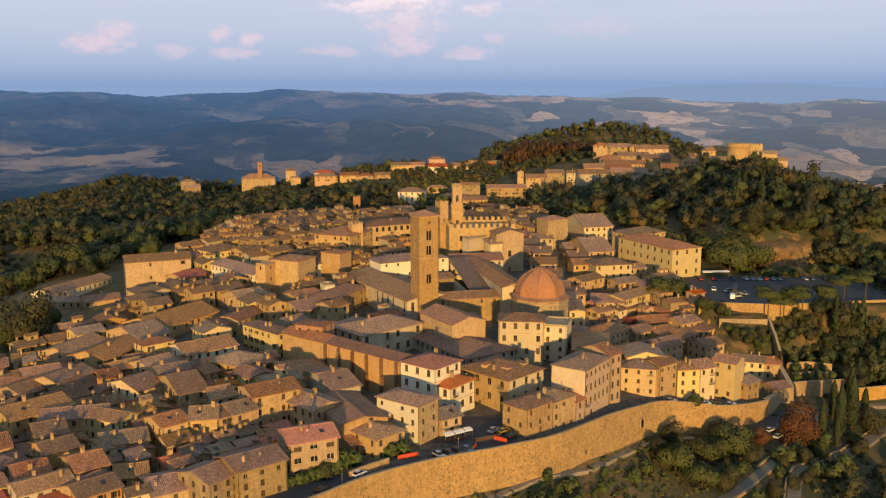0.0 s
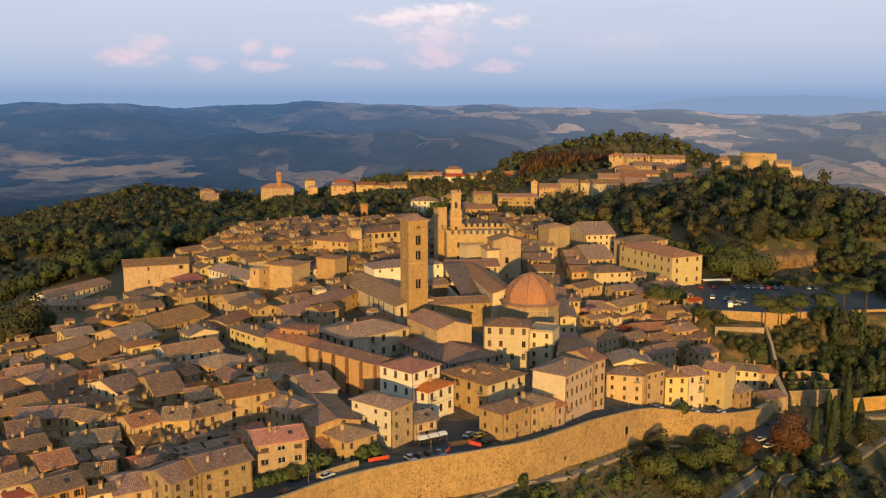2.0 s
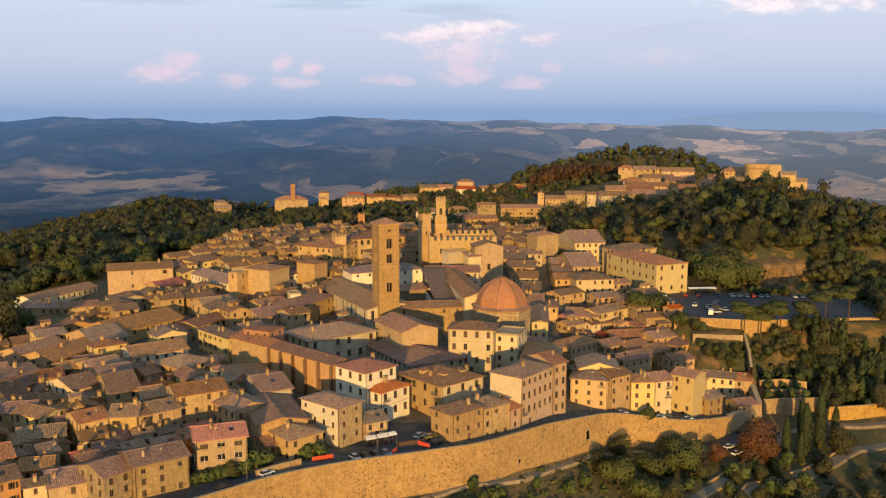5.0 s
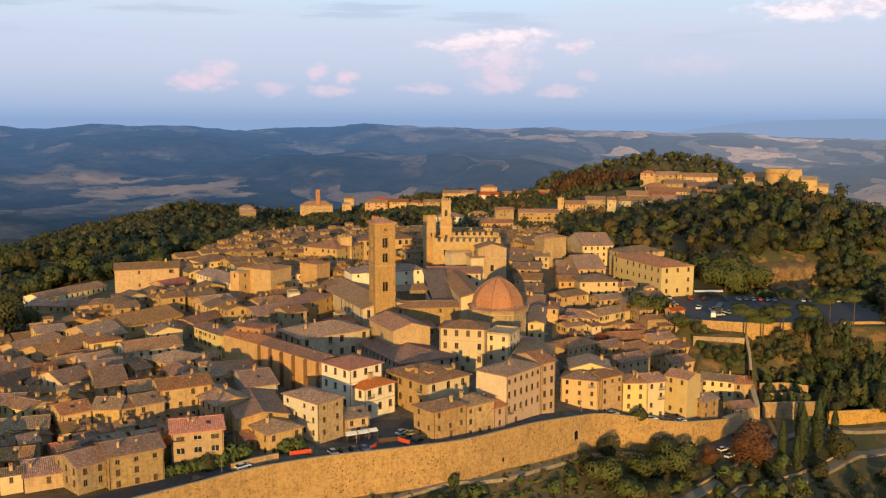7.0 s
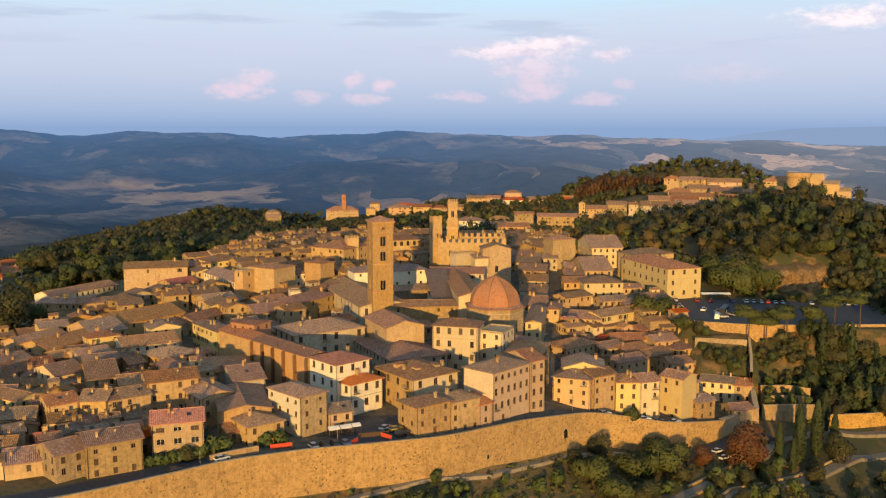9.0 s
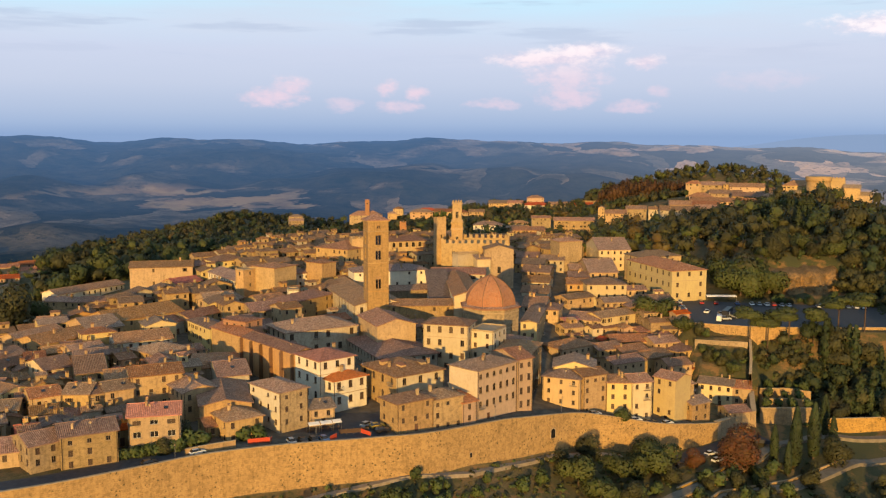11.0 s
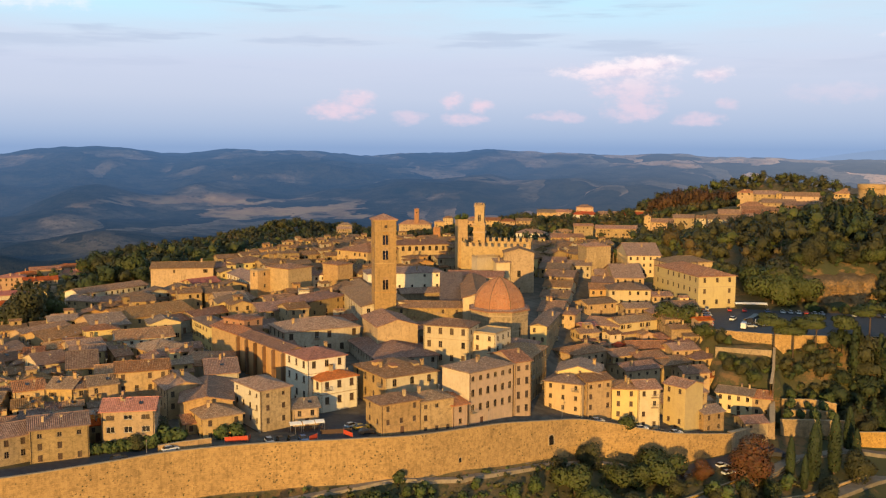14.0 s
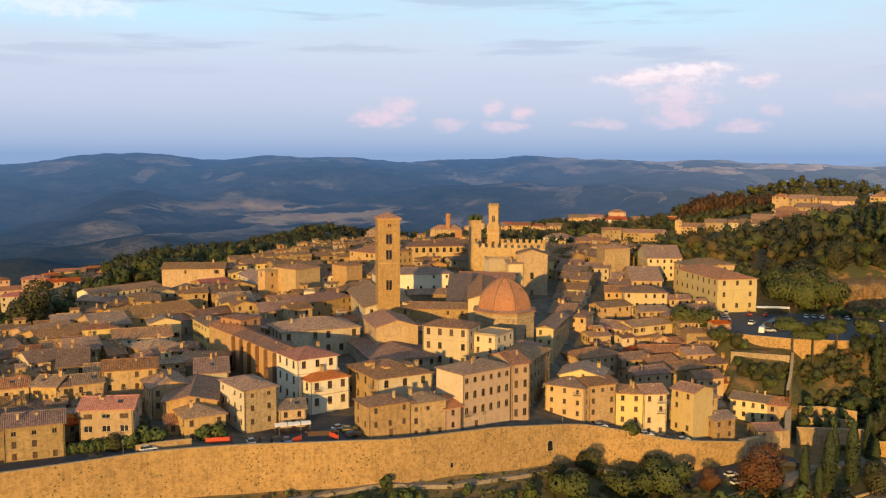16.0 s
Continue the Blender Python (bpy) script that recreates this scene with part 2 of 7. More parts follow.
M = {
    "ochre": plaster("ochre_plaster", (0.47, 0.325, 0.165), (0.39, 0.27, 0.135), (0.29, 0.205, 0.115), 0.5),
    "stone": plaster("rubble_stone", (0.39, 0.275, 0.145), (0.29, 0.205, 0.11), (0.20, 0.15, 0.085), 0.8),
    "orange": plaster("orange_plaster", (0.48, 0.275, 0.12), (0.42, 0.24, 0.108), (0.36, 0.235, 0.13), 0.35),
    "orange2": plaster("apricot_plaster", (0.52, 0.35, 0.17), (0.47, 0.315, 0.15), (0.42, 0.29, 0.16), 0.12, value=0.12, stain=0.45),
    "yellow": plaster("yellow_plaster", (0.56, 0.44, 0.2), (0.52, 0.40, 0.19), (0.4, 0.3, 0.17), 0.15, stain=0.45),
    "cream": plaster("cream_plaster", (0.56, 0.455, 0.29), (0.50, 0.40, 0.25), (0.41, 0.31, 0.19), 0.2, stain=0.45),
    "white": plaster("whitewashed_plaster", (0.68, 0.61, 0.46), (0.61, 0.54, 0.40), (0.46, 0.38, 0.27), 0.1, stain=0.45),
    "pale": plaster("pale_grey_plaster", (0.47, 0.40, 0.29), (0.39, 0.33, 0.235), (0.32, 0.255, 0.17), 0.4),
    "pink": plaster("rose_plaster", (0.47, 0.31, 0.20), (0.42, 0.28, 0.175), (0.35, 0.25, 0.17), 0.2),
    "brick": plaster("brickwork", (0.42, 0.22, 0.11), (0.36, 0.19, 0.1), (0.4, 0.26, 0.15), 0.9, 0.16, 0.4),
    "tufa": plaster("golden_tufa", (0.41, 0.262, 0.115), (0.345, 0.222, 0.098), (0.275, 0.18, 0.088), 0.8, 0.4, 0.8),
    "townwall": plaster("town_wall_stone", (0.445, 0.275, 0.099), (0.37, 0.228, 0.083), (0.28, 0.172, 0.066), 0.95, 0.48, 1.0, value=0.05, holes=1.0),
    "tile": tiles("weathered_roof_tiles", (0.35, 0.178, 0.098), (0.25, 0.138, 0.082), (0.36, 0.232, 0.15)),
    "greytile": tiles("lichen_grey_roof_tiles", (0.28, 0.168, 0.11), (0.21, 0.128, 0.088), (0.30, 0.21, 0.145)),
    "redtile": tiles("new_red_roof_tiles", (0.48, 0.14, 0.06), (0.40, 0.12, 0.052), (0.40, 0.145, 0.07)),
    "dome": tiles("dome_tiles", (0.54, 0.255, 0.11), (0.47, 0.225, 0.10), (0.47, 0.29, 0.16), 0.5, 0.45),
    "shutter": plain("brown_shutter_paint", (0.075, 0.048, 0.03), value=0.7),
    "frame": plain("weathered_window_frame", (0.19, 0.135, 0.09), value=0.6),
    "whiteframe": plain("white_window_frame", (0.62, 0.58, 0.5), value=0.2),
    # brickwork darkened in colour to paint the shade at the hall's buttresses
    "shadedbrick": plaster("shaded_brickwork", (0.19, 0.105, 0.055), (0.15, 0.085, 0.048), (0.22, 0.125, 0.07), 0.7, 0.16, 0.4),
    "door": plain("old_door_wood", (0.13, 0.07, 0.04), value=0.5),
    "awning": plain("white_canvas", (0.72, 0.7, 0.66), (0.6, 0.58, 0.54), 2.0),
    "barrier": plain("red_plastic_barrier", (0.5, 0.07, 0.03), (0.4, 0.06, 0.03), 2.0, 0.5),
    "metal": plain("grey_metal", (0.3, 0.3, 0.3), metal=0.6, rough=0.5),
    "asphalt": plain("asphalt", (0.06, 0.06, 0.065), (0.04, 0.04, 0.045), 0.8),
    "paving": plain("stone_paving", (0.2, 0.17, 0.13), (0.14, 0.12, 0.09), 0.6),
    "gravel": plain("pale_gravel", (0.30, 0.25, 0.19), (0.21, 0.17, 0.12), 0.7),
    "coping": plain("stone_coping", (0.40, 0.30, 0.18), (0.3, 0.22, 0.13), 0.8),
    "rock": plaster("cliff_rock", (0.31, 0.19, 0.085), (0.16, 0.10, 0.046), (0.075, 0.065, 0.03), 0.0),
    "bark": plain("bark", (0.09, 0.06, 0.04), value=0.4),
    "leaf": foliage("broadleaf", (0.050, 0.066, 0.018), (0.068, 0.074, 0.022)),
    "olive": foliage("olive_leaf", (0.054, 0.060, 0.025), (0.072, 0.070, 0.028)),
    "bronze": foliage("turning_leaf", (0.078, 0.056, 0.019), (0.092, 0.068, 0.023)),
    "darkleaf": foliage("holm_oak_leaf", (0.040, 0.042, 0.017), (0.053, 0.051, 0.020)),
    "cypress": foliage("cypress_leaf", (0.022, 0.036, 0.015), (0.036, 0.046, 0.017)),
    "rustleaf": foliage("autumn_leaf", (0.135, 0.054, 0.021), (0.088, 0.044, 0.019)),
    "russet": foliage("plane_tree_leaf", (0.072, 0.036, 0.016), (0.056, 0.032, 0.015)),
    "hedge": foliage("hedge_leaf", (0.045, 0.066, 0.020), (0.064, 0.082, 0.025)),
    "grass": foliage("dry_grass", (0.10, 0.085, 0.035), (0.065, 0.07, 0.026)),
}
p = Paint("window_glass", 0.12)
p.b.inputs["Specular IOR Level"].default_value = 0.5
M["glass"] = p.done(p.shift(p.mix(p.ramp(p.noise(1.0), 0.3, 0.7), (0.012, 0.012, 0.014), (0.03, 0.026, 0.022)), 0.0, 0.0, 0.8))

# ---- lie of the land ----


def ramp01(a, b, v):
    k = np.clip((v - a) / (b - a), 0, 1)
    return k * k * (3 - 2 * k)


def bump(x, y, cx, cy, rx, ry):
    return np.exp(-(((x - cx) / rx) ** 2) - ((y - cy) / ry) ** 2)


WALL = [(-150, 120), (-110, 146), (-78, 164), (-47, 185), (-30, 200.5), (-17, 213.6), (-1.9, 224.7), (16.3, 235.1), (30, 244.5), (44.2, 259.8), (60.2, 278), (68.9, 287.1),
        (77.9, 292.2), (96.1, 299.6), (113.1, 313.6), (127, 326), (150, 334), (200, 352)]
WX, WY = [p[0] for p in WALL], [p[1] for p in WALL]


def street(x):
    return np.interp(x, [-150, -60, -20, 0, 22, 50, 70, 92, 112, 130, 160, 220], [-1, 1.2, 1.2, 0.5, -0.4, -2.6, -6.2, -11, -14.6, -19, -21, -18])


def vnoise(x, y, scale, seed=0.0):
    """Smooth value noise over arrays."""
    gx, gy = np.asarray(x) / scale + seed, np.asarray(y) / scale + seed * 1.7
    ix, iy = np.floor(gx), np.floor(gy)
    fx, fy = gx - ix, gy - iy
    fx, fy = fx * fx * (3 - 2 * fx), fy * fy * (3 - 2 * fy)

    def h(a, b):
        s = np.sin(a * 127.1 + b * 311.7 + seed * 74.7) * 43758.5453
        return s - np.floor(s)

    return (h(ix, iy) * (1 - fx) + h(ix + 1, iy) * fx) * (1 - fy) + (h(ix, iy + 1) * (1 - fx) + h(ix + 1, iy + 1) * fx) * fy


def ground(x, y):
    x, y = np.asarray(x, float), np.asarray(y, float)
    s = y - np.interp(x, WX, WY)
    st = street(x)
    # the town's hill
    inner = np.interp(y, [230, 290, 340, 390, 450, 560, 680, 850, 1000, 1250, 1420, 1700], [1, 3.5, 6.5, 9, 12, 9, -4, -10, -14, -17, -38, -120])
    inner = inner - 0.13 * np.clip(-95 - x, 0, 110)
    inner = inner - 6.5 * ramp01(35, 75, x) * (1 - ramp01(450, 510, y))
    inner = inner - 22 * bump(x, y, 114, 330, 46, 21) - 11 * bump(x, y, 90, 358, 27, 26)
    hill = 36 * bump(x, y, 235, 680, 115, 170) + 32 * bump(x, y, 185, 1000, 110, 95) + 56 * bump(x, y, 250, 1370, 130, 120) + 22 * bump(x, y, 110, 1400, 120, 90) + 20 * bump(x, y, 122, 1135, 85, 60) - 20 * bump(x, y, -290, 1260, 140, 170) - 11 * bump(x, y, -345, 1090, 120, 170) + 10 * bump(x, y, 225, 785, 50, 50) + 13 * bump(x, y, -338, 572, 48, 62) - 6 * bump(x, y, -18, 860, 45, 60) - 17 * ramp01(188, 245, -x) * ramp01(335, 395, y) * (1 - ramp01(600, 670, y))
    hill = hill + 13 * ramp01(446 + 8 * ramp01(148, 154, x) * (1 - ramp01(178, 186, x)), 455 + 6 * ramp01(148, 154, x) * (1 - ramp01(178, 186, x)), y) * ramp01(138, 152, x) * (1 - ramp01(480, 560, y))
    inner = inner + hill
    z = st + (inner - st) * ramp01(10, 75 - 38 * ramp01(118, 142, x), s)
    # the walled car park
    terrace = ramp01(103, 107, x) * (1 - ramp01(190, 200, x)) * ramp01(371, 374.5, y + 0.09 * np.abs(x - 131)) * (1 - ramp01(430, 440, y))
    z = z + (6 - z) * terrace
    # garden between the car park and the houses below it
    plot = ramp01(107, 111, x) * (1 - ramp01(130, 132, x)) * ramp01(346, 351, y) * (1 - terrace)
    z = z + (-5 + 0.27 * (y - 350) + 3.2 * ramp01(363.6, 364.6, y) - z) * plot * (1 - ramp01(371, 376, y))
    # below the town wall
    low = st - np.interp(x, [60, 92, 110, 125], [10, 9, 5, 0.5]) + np.interp(x, [60, 95, 130], [0.24, 0.14, 0.22]) * np.maximum(s, -150) - 4 * ramp01(-20, -60, -s) + 1.5 * (vnoise(x, y, 14, 3.3) - 0.5)
    z = np.where(s < 2.6, low, z)
    # away from the hill into the valleys
    left = np.clip(-250 - x - 0.2 * (y - 400), 0, None)
    z = z - 0.26 * np.minimum(left, 900) * ramp01(0, 60, left)
    right = np.clip(x - 330 - 0.02 * y, 0, None)
    z = z - 0.20 * np.minimum(right, 700) - 0.72 * np.clip(x - 222, 0, 100) * ramp01(480, 560, y) * (1 - ramp01(900, 1000, y))
    # the far country lies lower, under the distant hills
    z = z + (-170 - z) * np.maximum(np.maximum(ramp01(1450, 2000, y), ramp01(350, 900, left)), ramp01(250, 700, right))
    return z


def ground_at(x, y):
    return float(ground(np.array([x]), np.array([y]))[0])


def mesh_of(name, verts, faces, mats=(), index=None, uv=None, smooth=False):
    me = bpy.data.meshes.new(name)
    me.from_pydata([tuple(v) for v in verts], [], [tuple(f) for f in faces])
    for m in mats:
        me.materials.append(m)
    if index is not None:
        me.polygons.foreach_set("material_index", index)
    if uv is not None:
        layer = me.uv_layers.new(name="UVMap")
        layer.data.foreach_set("uv", [c for face in uv for co in face for c in co])
    if smooth:
        me.polygons.foreach_set("use_smooth", [True] * len(me.polygons))
    me.update()
    return me


def part(name, me, parent, label="", at=None):
    """One mesh object under a thing or a part."""
    ob = new(name, me)
    ob.parent = parent
    if at is not None:
        ob.matrix_local = at
    return tagged(ob, label)


def thing(name, m, label, category, group="", kind=""):
    ob = new(name)
    ob.empty_display_size = 0.2
    ob.matrix_world = m
    return tagged(ob, label, category, group, kind)


class Build:
    """Collects quads of boxes and other shapes into one mesh."""

    def __init__(self):
        self.v, self.f, self.i = [], [], []

    def quad(self, *pts, mat=0):
        k = len(self.v)
        self.v += [tuple(q) for q in pts]
        self.f.append(tuple(range(k, k + len(pts))))
        self.i.append(mat)

    def box(self, x0, y0, z0, x1, y1, z1, mat=0, taper=0.0):
        t = taper
        a = [(x0, y0, z0), (x1, y0, z0), (x1, y1, z0), (x0, y1, z0)]
        b = [(x0 + t, y0 + t, z1), (x1 - t, y0 + t, z1), (x1 - t, y1 - t, z1), (x0 + t, y1 - t, z1)]
        k = len(self.v)
        self.v += a + b
        for q in ((3, 2, 1, 0), (4, 5, 6, 7), (0, 1, 5, 4), (1, 2, 6, 5), (2, 3, 7, 6), (3, 0, 4, 7)):
            self.f.append(tuple(k + n for n in q))
            self.i.append(mat)

    def tube(self, x, y, z0, z1, r0, r1, n=8, mat=0):
        k = len(self.v)
        for z, r in ((z0, r0), (z1, r1)):
            self.v += [(x + r * math.cos(2 * math.pi * j / n), y + r * math.sin(2 * math.pi * j / n), z) for j in range(n)]
        for j in range(n):
            self.f.append((k + j, k + (j + 1) % n, k + n + (j + 1) % n, k + n + j))
            self.i.append(mat)
        self.f.append(tuple(k + n + j for j in range(n)))
        self.i.append(mat)

    def mesh(self, name, *mats):
        return mesh_of(name, self.v, self.f, mats, self.i)


# ---- ground sheet ----
def axis(stops):
    out = []
    for a, b, step in stops:
        out += list(np.arange(a, b, step))
    return np.array(out + [stops[-1][1]])


GX = axis([(-5200, -2000, 100), (-2000, -600, 40), (-600, -180, 14), (-180, 220, 3.2), (220, 600, 12), (600, 1800, 45), (1800, 4200, 110)])
GY = axis([(-800, 100, 60), (100, 160, 8), (160, 460, 3.2), (460, 800, 9), (800, 1500, 18), (1500, 3200, 42), (3200, 5400, 80)])
gx, gy = np.meshgrid(GX, GY)
gz = ground(gx, gy)
nx, ny = len(GX), len(GY)
verts = np.stack([gx.ravel(), gy.ravel(), gz.ravel()], 1)
a = (np.arange(ny - 1)[:, None] * nx + np.arange(nx - 1)[None, :]).ravel()
faces = np.stack([a, a + 1, a + 1 + nx, a + nx], 1)

p = Paint("land", 0.95)
pos = p.t.nodes.new("ShaderNodeNewGeometry").outputs["Position"]
soil = p.mix(p.ramp(p.noise(0.08, 5.0, 0.65, pos), 0.4, 0.62), (0.105, 0.088, 0.038), (0.17, 0.115, 0.055))
soil = p.mix(p.math("MULTIPLY", p.ramp(p.noise(0.6, 5.0, 0.7, pos), 0.48, 0.62), 0.65), soil, (0.045, 0.052, 0.02))
soil = p.mix(p.math("MULTIPLY", p.ramp(p.noise(2.5, 4.0, 0.75, pos), 0.5, 0.62), 0.45), soil, (0.03, 0.034, 0.015))
soil = p.mix(p.ramp(p.noise(0.012, 3.0, 0.5, pos), 0.45, 0.6), soil, (0.05, 0.055, 0.025))
# bare earth where the slope has slipped
soil = p.mix(p.math("MULTIPLY", p.ramp(p.noise(0.11, 5.0, 0.7, pos, (1.0, 1.0, 2.0)), 0.54, 0.62), 0.75), soil, (0.20, 0.115, 0.05))
land = p.done(soil, p.noise(0.5, 5.0, 0.7, pos), 0.6, 0.5)
p = Paint("town_paving", 0.95)
pos = p.t.nodes.new("ShaderNodeNewGeometry").outputs["Position"]
paved = p.done(p.mix(p.ramp(p.noise(0.35, 4.0, 0.6, pos), 0.4, 0.6), (0.13, 0.11, 0.085), (0.085, 0.072, 0.055)), p.noise(1.5, 4.0, 0.6, pos), 0.4, 0.1)
mid_x, mid_y = verts[faces].mean(1)[:, 0], verts[faces].mean(1)[:, 1]
in_town = (((mid_x + 15) / 128) ** 2 + ((mid_y - 370) / 168) ** 2 < 1) & (mid_y > np.interp(mid_x, WX, WY) + 1.0) & ((mid_x < 104) | (mid_y < 345))


def country_paint():
    """A patchwork of stubble fields and woods, with distance haze painted as a blue glow."""
    p = Paint("distance", 1.0)
    p.b.inputs["Specular IOR Level"].default_value = 0.0
    pos = p.t.nodes.new("ShaderNodeNewGeometry").outputs["Position"]
    warp = p.t.nodes.new("ShaderNodeTexNoise")
    warp.inputs["Scale"].default_value, warp.inputs["Detail"].default_value = 0.003, 6.0
    p.link(pos, warp.inputs["Vector"])
    scaled = p.t.nodes.new("ShaderNodeVectorMath")
    scaled.operation = "SCALE"
    scaled.inputs["Scale"].default_value = 380.0
    p.link(warp.outputs["Color"], scaled.inputs[0])
    bent = p.t.nodes.new("ShaderNodeVectorMath")
    p.link(pos, bent.inputs[0])
    p.link(scaled.outputs[0], bent.inputs[1])
    squash = p.t.nodes.new("ShaderNodeMapping")
    squash.inputs["Scale"].default_value = (1.0, 0.42, 0.0)
    p.link(bent.outputs[0], squash.inputs[0])
    cells = p.t.nodes.new("ShaderNodeTexVoronoi")
    cells.inputs["Scale"].default_value = 0.0085
    p.link(squash.outputs[0], cells.inputs["Vector"])
    tint = p.t.nodes.new("ShaderNodeSeparateColor")
    p.link(cells.outputs["Color"], tint.inputs[0])
    where = p.t.nodes.new("ShaderNodeSeparateXYZ")
    p.link(pos, where.inputs[0])
    east = p.ramp(where.outputs[0], -700, 900)
    woods = p.mix(p.ramp(p.noise(0.012, 6.0, 0.75, pos), 0.38, 0.62), (0.008, 0.016, 0.012), (0.030, 0.033, 0.023))
    field = p.mix(tint.outputs[1], (0.17, 0.135, 0.095), (0.07, 0.065, 0.045))
    field = p.mix(p.math("MULTIPLY", p.ramp(p.noise(0.02, 6.0, 0.75, pos), 0.42, 0.6), 0.75), field, (0.06, 0.055, 0.035))
    field = p.mix(p.math("MULTIPLY", east, p.ramp(tint.outputs[2], 0.35, 0.6)), field, (0.46, 0.30, 0.19))
    # hedges and rows of trees between the fields
    field = p.mix(p.math("MULTIPLY", p.ramp(p.noise(0.045, 5.0, 0.8, pos), 0.55, 0.6), 0.8), field, (0.025, 0.03, 0.02))
    chance = p.math("ADD", p.noise(0.0016, 5.0, 0.65, pos), p.math("MULTIPLY", east, 0.11))
    is_field = p.math("MULTIPLY", p.ramp(tint.outputs[0], 0.42, 0.56), p.ramp(chance, 0.49, 0.58))
    colour = p.mix(is_field, woods, field)
    # the bare stubble slopes in the near valley
    vale = p.t.nodes.new("ShaderNodeMapping")
    vale.inputs["Location"].default_value = (2.0, -7.6, 0)
    vale.inputs["Scale"].default_value = (1 / 430, 1 / 345, 0)
    p.link(bent.outputs[0], vale.inputs[0])
    far_off = p.t.nodes.new("ShaderNodeVectorMath")
    far_off.operation = "LENGTH"
    p.link(vale.outputs[0], far_off.inputs[0])
    bare = p.math("MULTIPLY", p.ramp(far_off.outputs["Value"], 1.0, 0.8), p.ramp(p.noise(0.0042, 4.0, 0.6, bent.outputs[0]), 0.515, 0.555))
    stubble = p.mix(p.ramp(p.noise(0.008, 4.0, 0.6, pos), 0.42, 0.58), (0.24, 0.175, 0.10), (0.15, 0.11, 0.07))
    colour = p.mix(bare, colour, stubble)
    # haze painted as blue emission that strengthens with distance
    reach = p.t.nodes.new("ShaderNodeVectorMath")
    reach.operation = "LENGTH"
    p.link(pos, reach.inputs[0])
    haze_glow = p.ramp(reach.outputs["Value"], 1300, 5400)
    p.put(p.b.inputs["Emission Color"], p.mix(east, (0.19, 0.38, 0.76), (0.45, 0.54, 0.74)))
    p.put(p.b.inputs["Emission Strength"], p.math("MULTIPLY", haze_glow, p.math("ADD", p.math("MULTIPLY", east, 0.03), 0.38)))
    return p.done(colour, p.noise(0.03, 6.0, 0.75, pos), 0.9, 14.0)


tagged(new("ground", mesh_of("ground", verts, faces, [land, paved], in_town.astype(int).tolist(), smooth=True)), "grassy hill falling away to fields and wooded ridges", "ground", kind="structure")



# ---- distant hills, a backdrop with painted evening haze ----
def distance_height(az, r):
    x, y = r * np.sin(az), r * np.cos(az)
    roll = 95 * (vnoise(x, y, 560, 5.1) - 0.5) + 56 * (vnoise(x, y, 250, 2.2) - 0.5) + 28 * (vnoise(x, y, 110, 8.8) - 0.5)
    roll = roll * (1 - 0.75 * bump(x, y, -1000, 2350, 620, 520))
    z = -142 + roll + 30 * ramp01(1500, 2600, r) * (1 - bump(x, y, -1000, 2350, 620, 520))
    crest = np.interp(az, [-1.1, -0.80, -0.70, -0.576, -0.50, -0.44, -0.36, -0.285, -0.2, -0.11, 0.01, 0.13, 0.3, 0.6, 0.9], [24, 22, 34, 78, 66, 74, 69, 57, 60, 71, 55, 42, 28, 30, 26])
    crest = crest + 7 * np.sin(az * 31 + 1.0) + 4 * np.sin(az * 67)
    z = z + (crest - 14 + 0.18 * roll - z) * ramp01(2600, 4350, r)
    z = z + 78 * bump(az, r, -0.575, 2900, 0.055, 300) + 26 * bump(az, r, -0.47, 3050, 0.05, 260) + 30 * bump(az, r, -0.3, 2350, 0.06, 200) + 45 * bump(az, r, -0.24, 3000, 0.16, 420) + 40 * bump(az, r, -0.40, 3500, 0.1, 300) + 24 * bump(az, r, 0.12, 2900, 0.2, 500)
    # tree tops along the ridges
    z = z + (9 * (vnoise(x, y, 70, 6.6) - 0.5) + 7 * (vnoise(x, y, 34, 3.9) - 0.5)) * ramp01(2500, 3500, r)
    return z - 400 * ramp01(4500, 4650, r)


AZ = np.linspace(-1.05, 0.8, 520)
RR = np.concatenate([np.linspace(1560, 3200, 70), np.linspace(3230, 4650, 50)])
da, dr = np.meshgrid(AZ, RR)
dz = distance_height(da, dr) - 60 * (1 - ramp01(1560, 1750, dr))
na, nr = len(AZ), len(RR)
verts = np.stack([(dr * np.sin(da)).ravel(), (dr * np.cos(da)).ravel(), dz.ravel()], 1)
a = (np.arange(nr - 1)[:, None] * na + np.arange(na - 1)[None, :]).ravel()
faces = np.stack([a, a + 1, a + 1 + na, a + na], 1)
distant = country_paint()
tagged(new("backdrop", mesh_of("backdrop", verts, faces, [distant], smooth=True)), "distant wooded ridges with pale stubble fields under a painted blue haze", "hills", kind="structure")

mountains = Build()
crests = [(a, 84 + 10 * math.sin(a * 14 - 2.2) * ramp01(0.1, 0.3, a) + 5 * math.sin(a * 41) - 60 * (1 - ramp01(0.12, 0.27, a))) for a in np.linspace(0.08, 0.9, 90)]
for (a0, z0), (a1, z1) in zip(crests, crests[1:]):
    mountains.quad((4680 * math.sin(a0), 4680 * math.cos(a0), -250), (4680 * math.sin(a1), 4680 * math.cos(a1), -250), (4790 * math.sin(a1), 4790 * math.cos(a1), z1), (4790 * math.sin(a0), 4790 * math.cos(a0), z0))
# almost black slopes that emit blue, so the glow paints the haze
q = Paint("mountain_haze_glow", 1.0)
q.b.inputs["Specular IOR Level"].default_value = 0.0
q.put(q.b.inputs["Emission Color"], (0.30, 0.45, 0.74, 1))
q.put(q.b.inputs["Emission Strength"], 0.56)
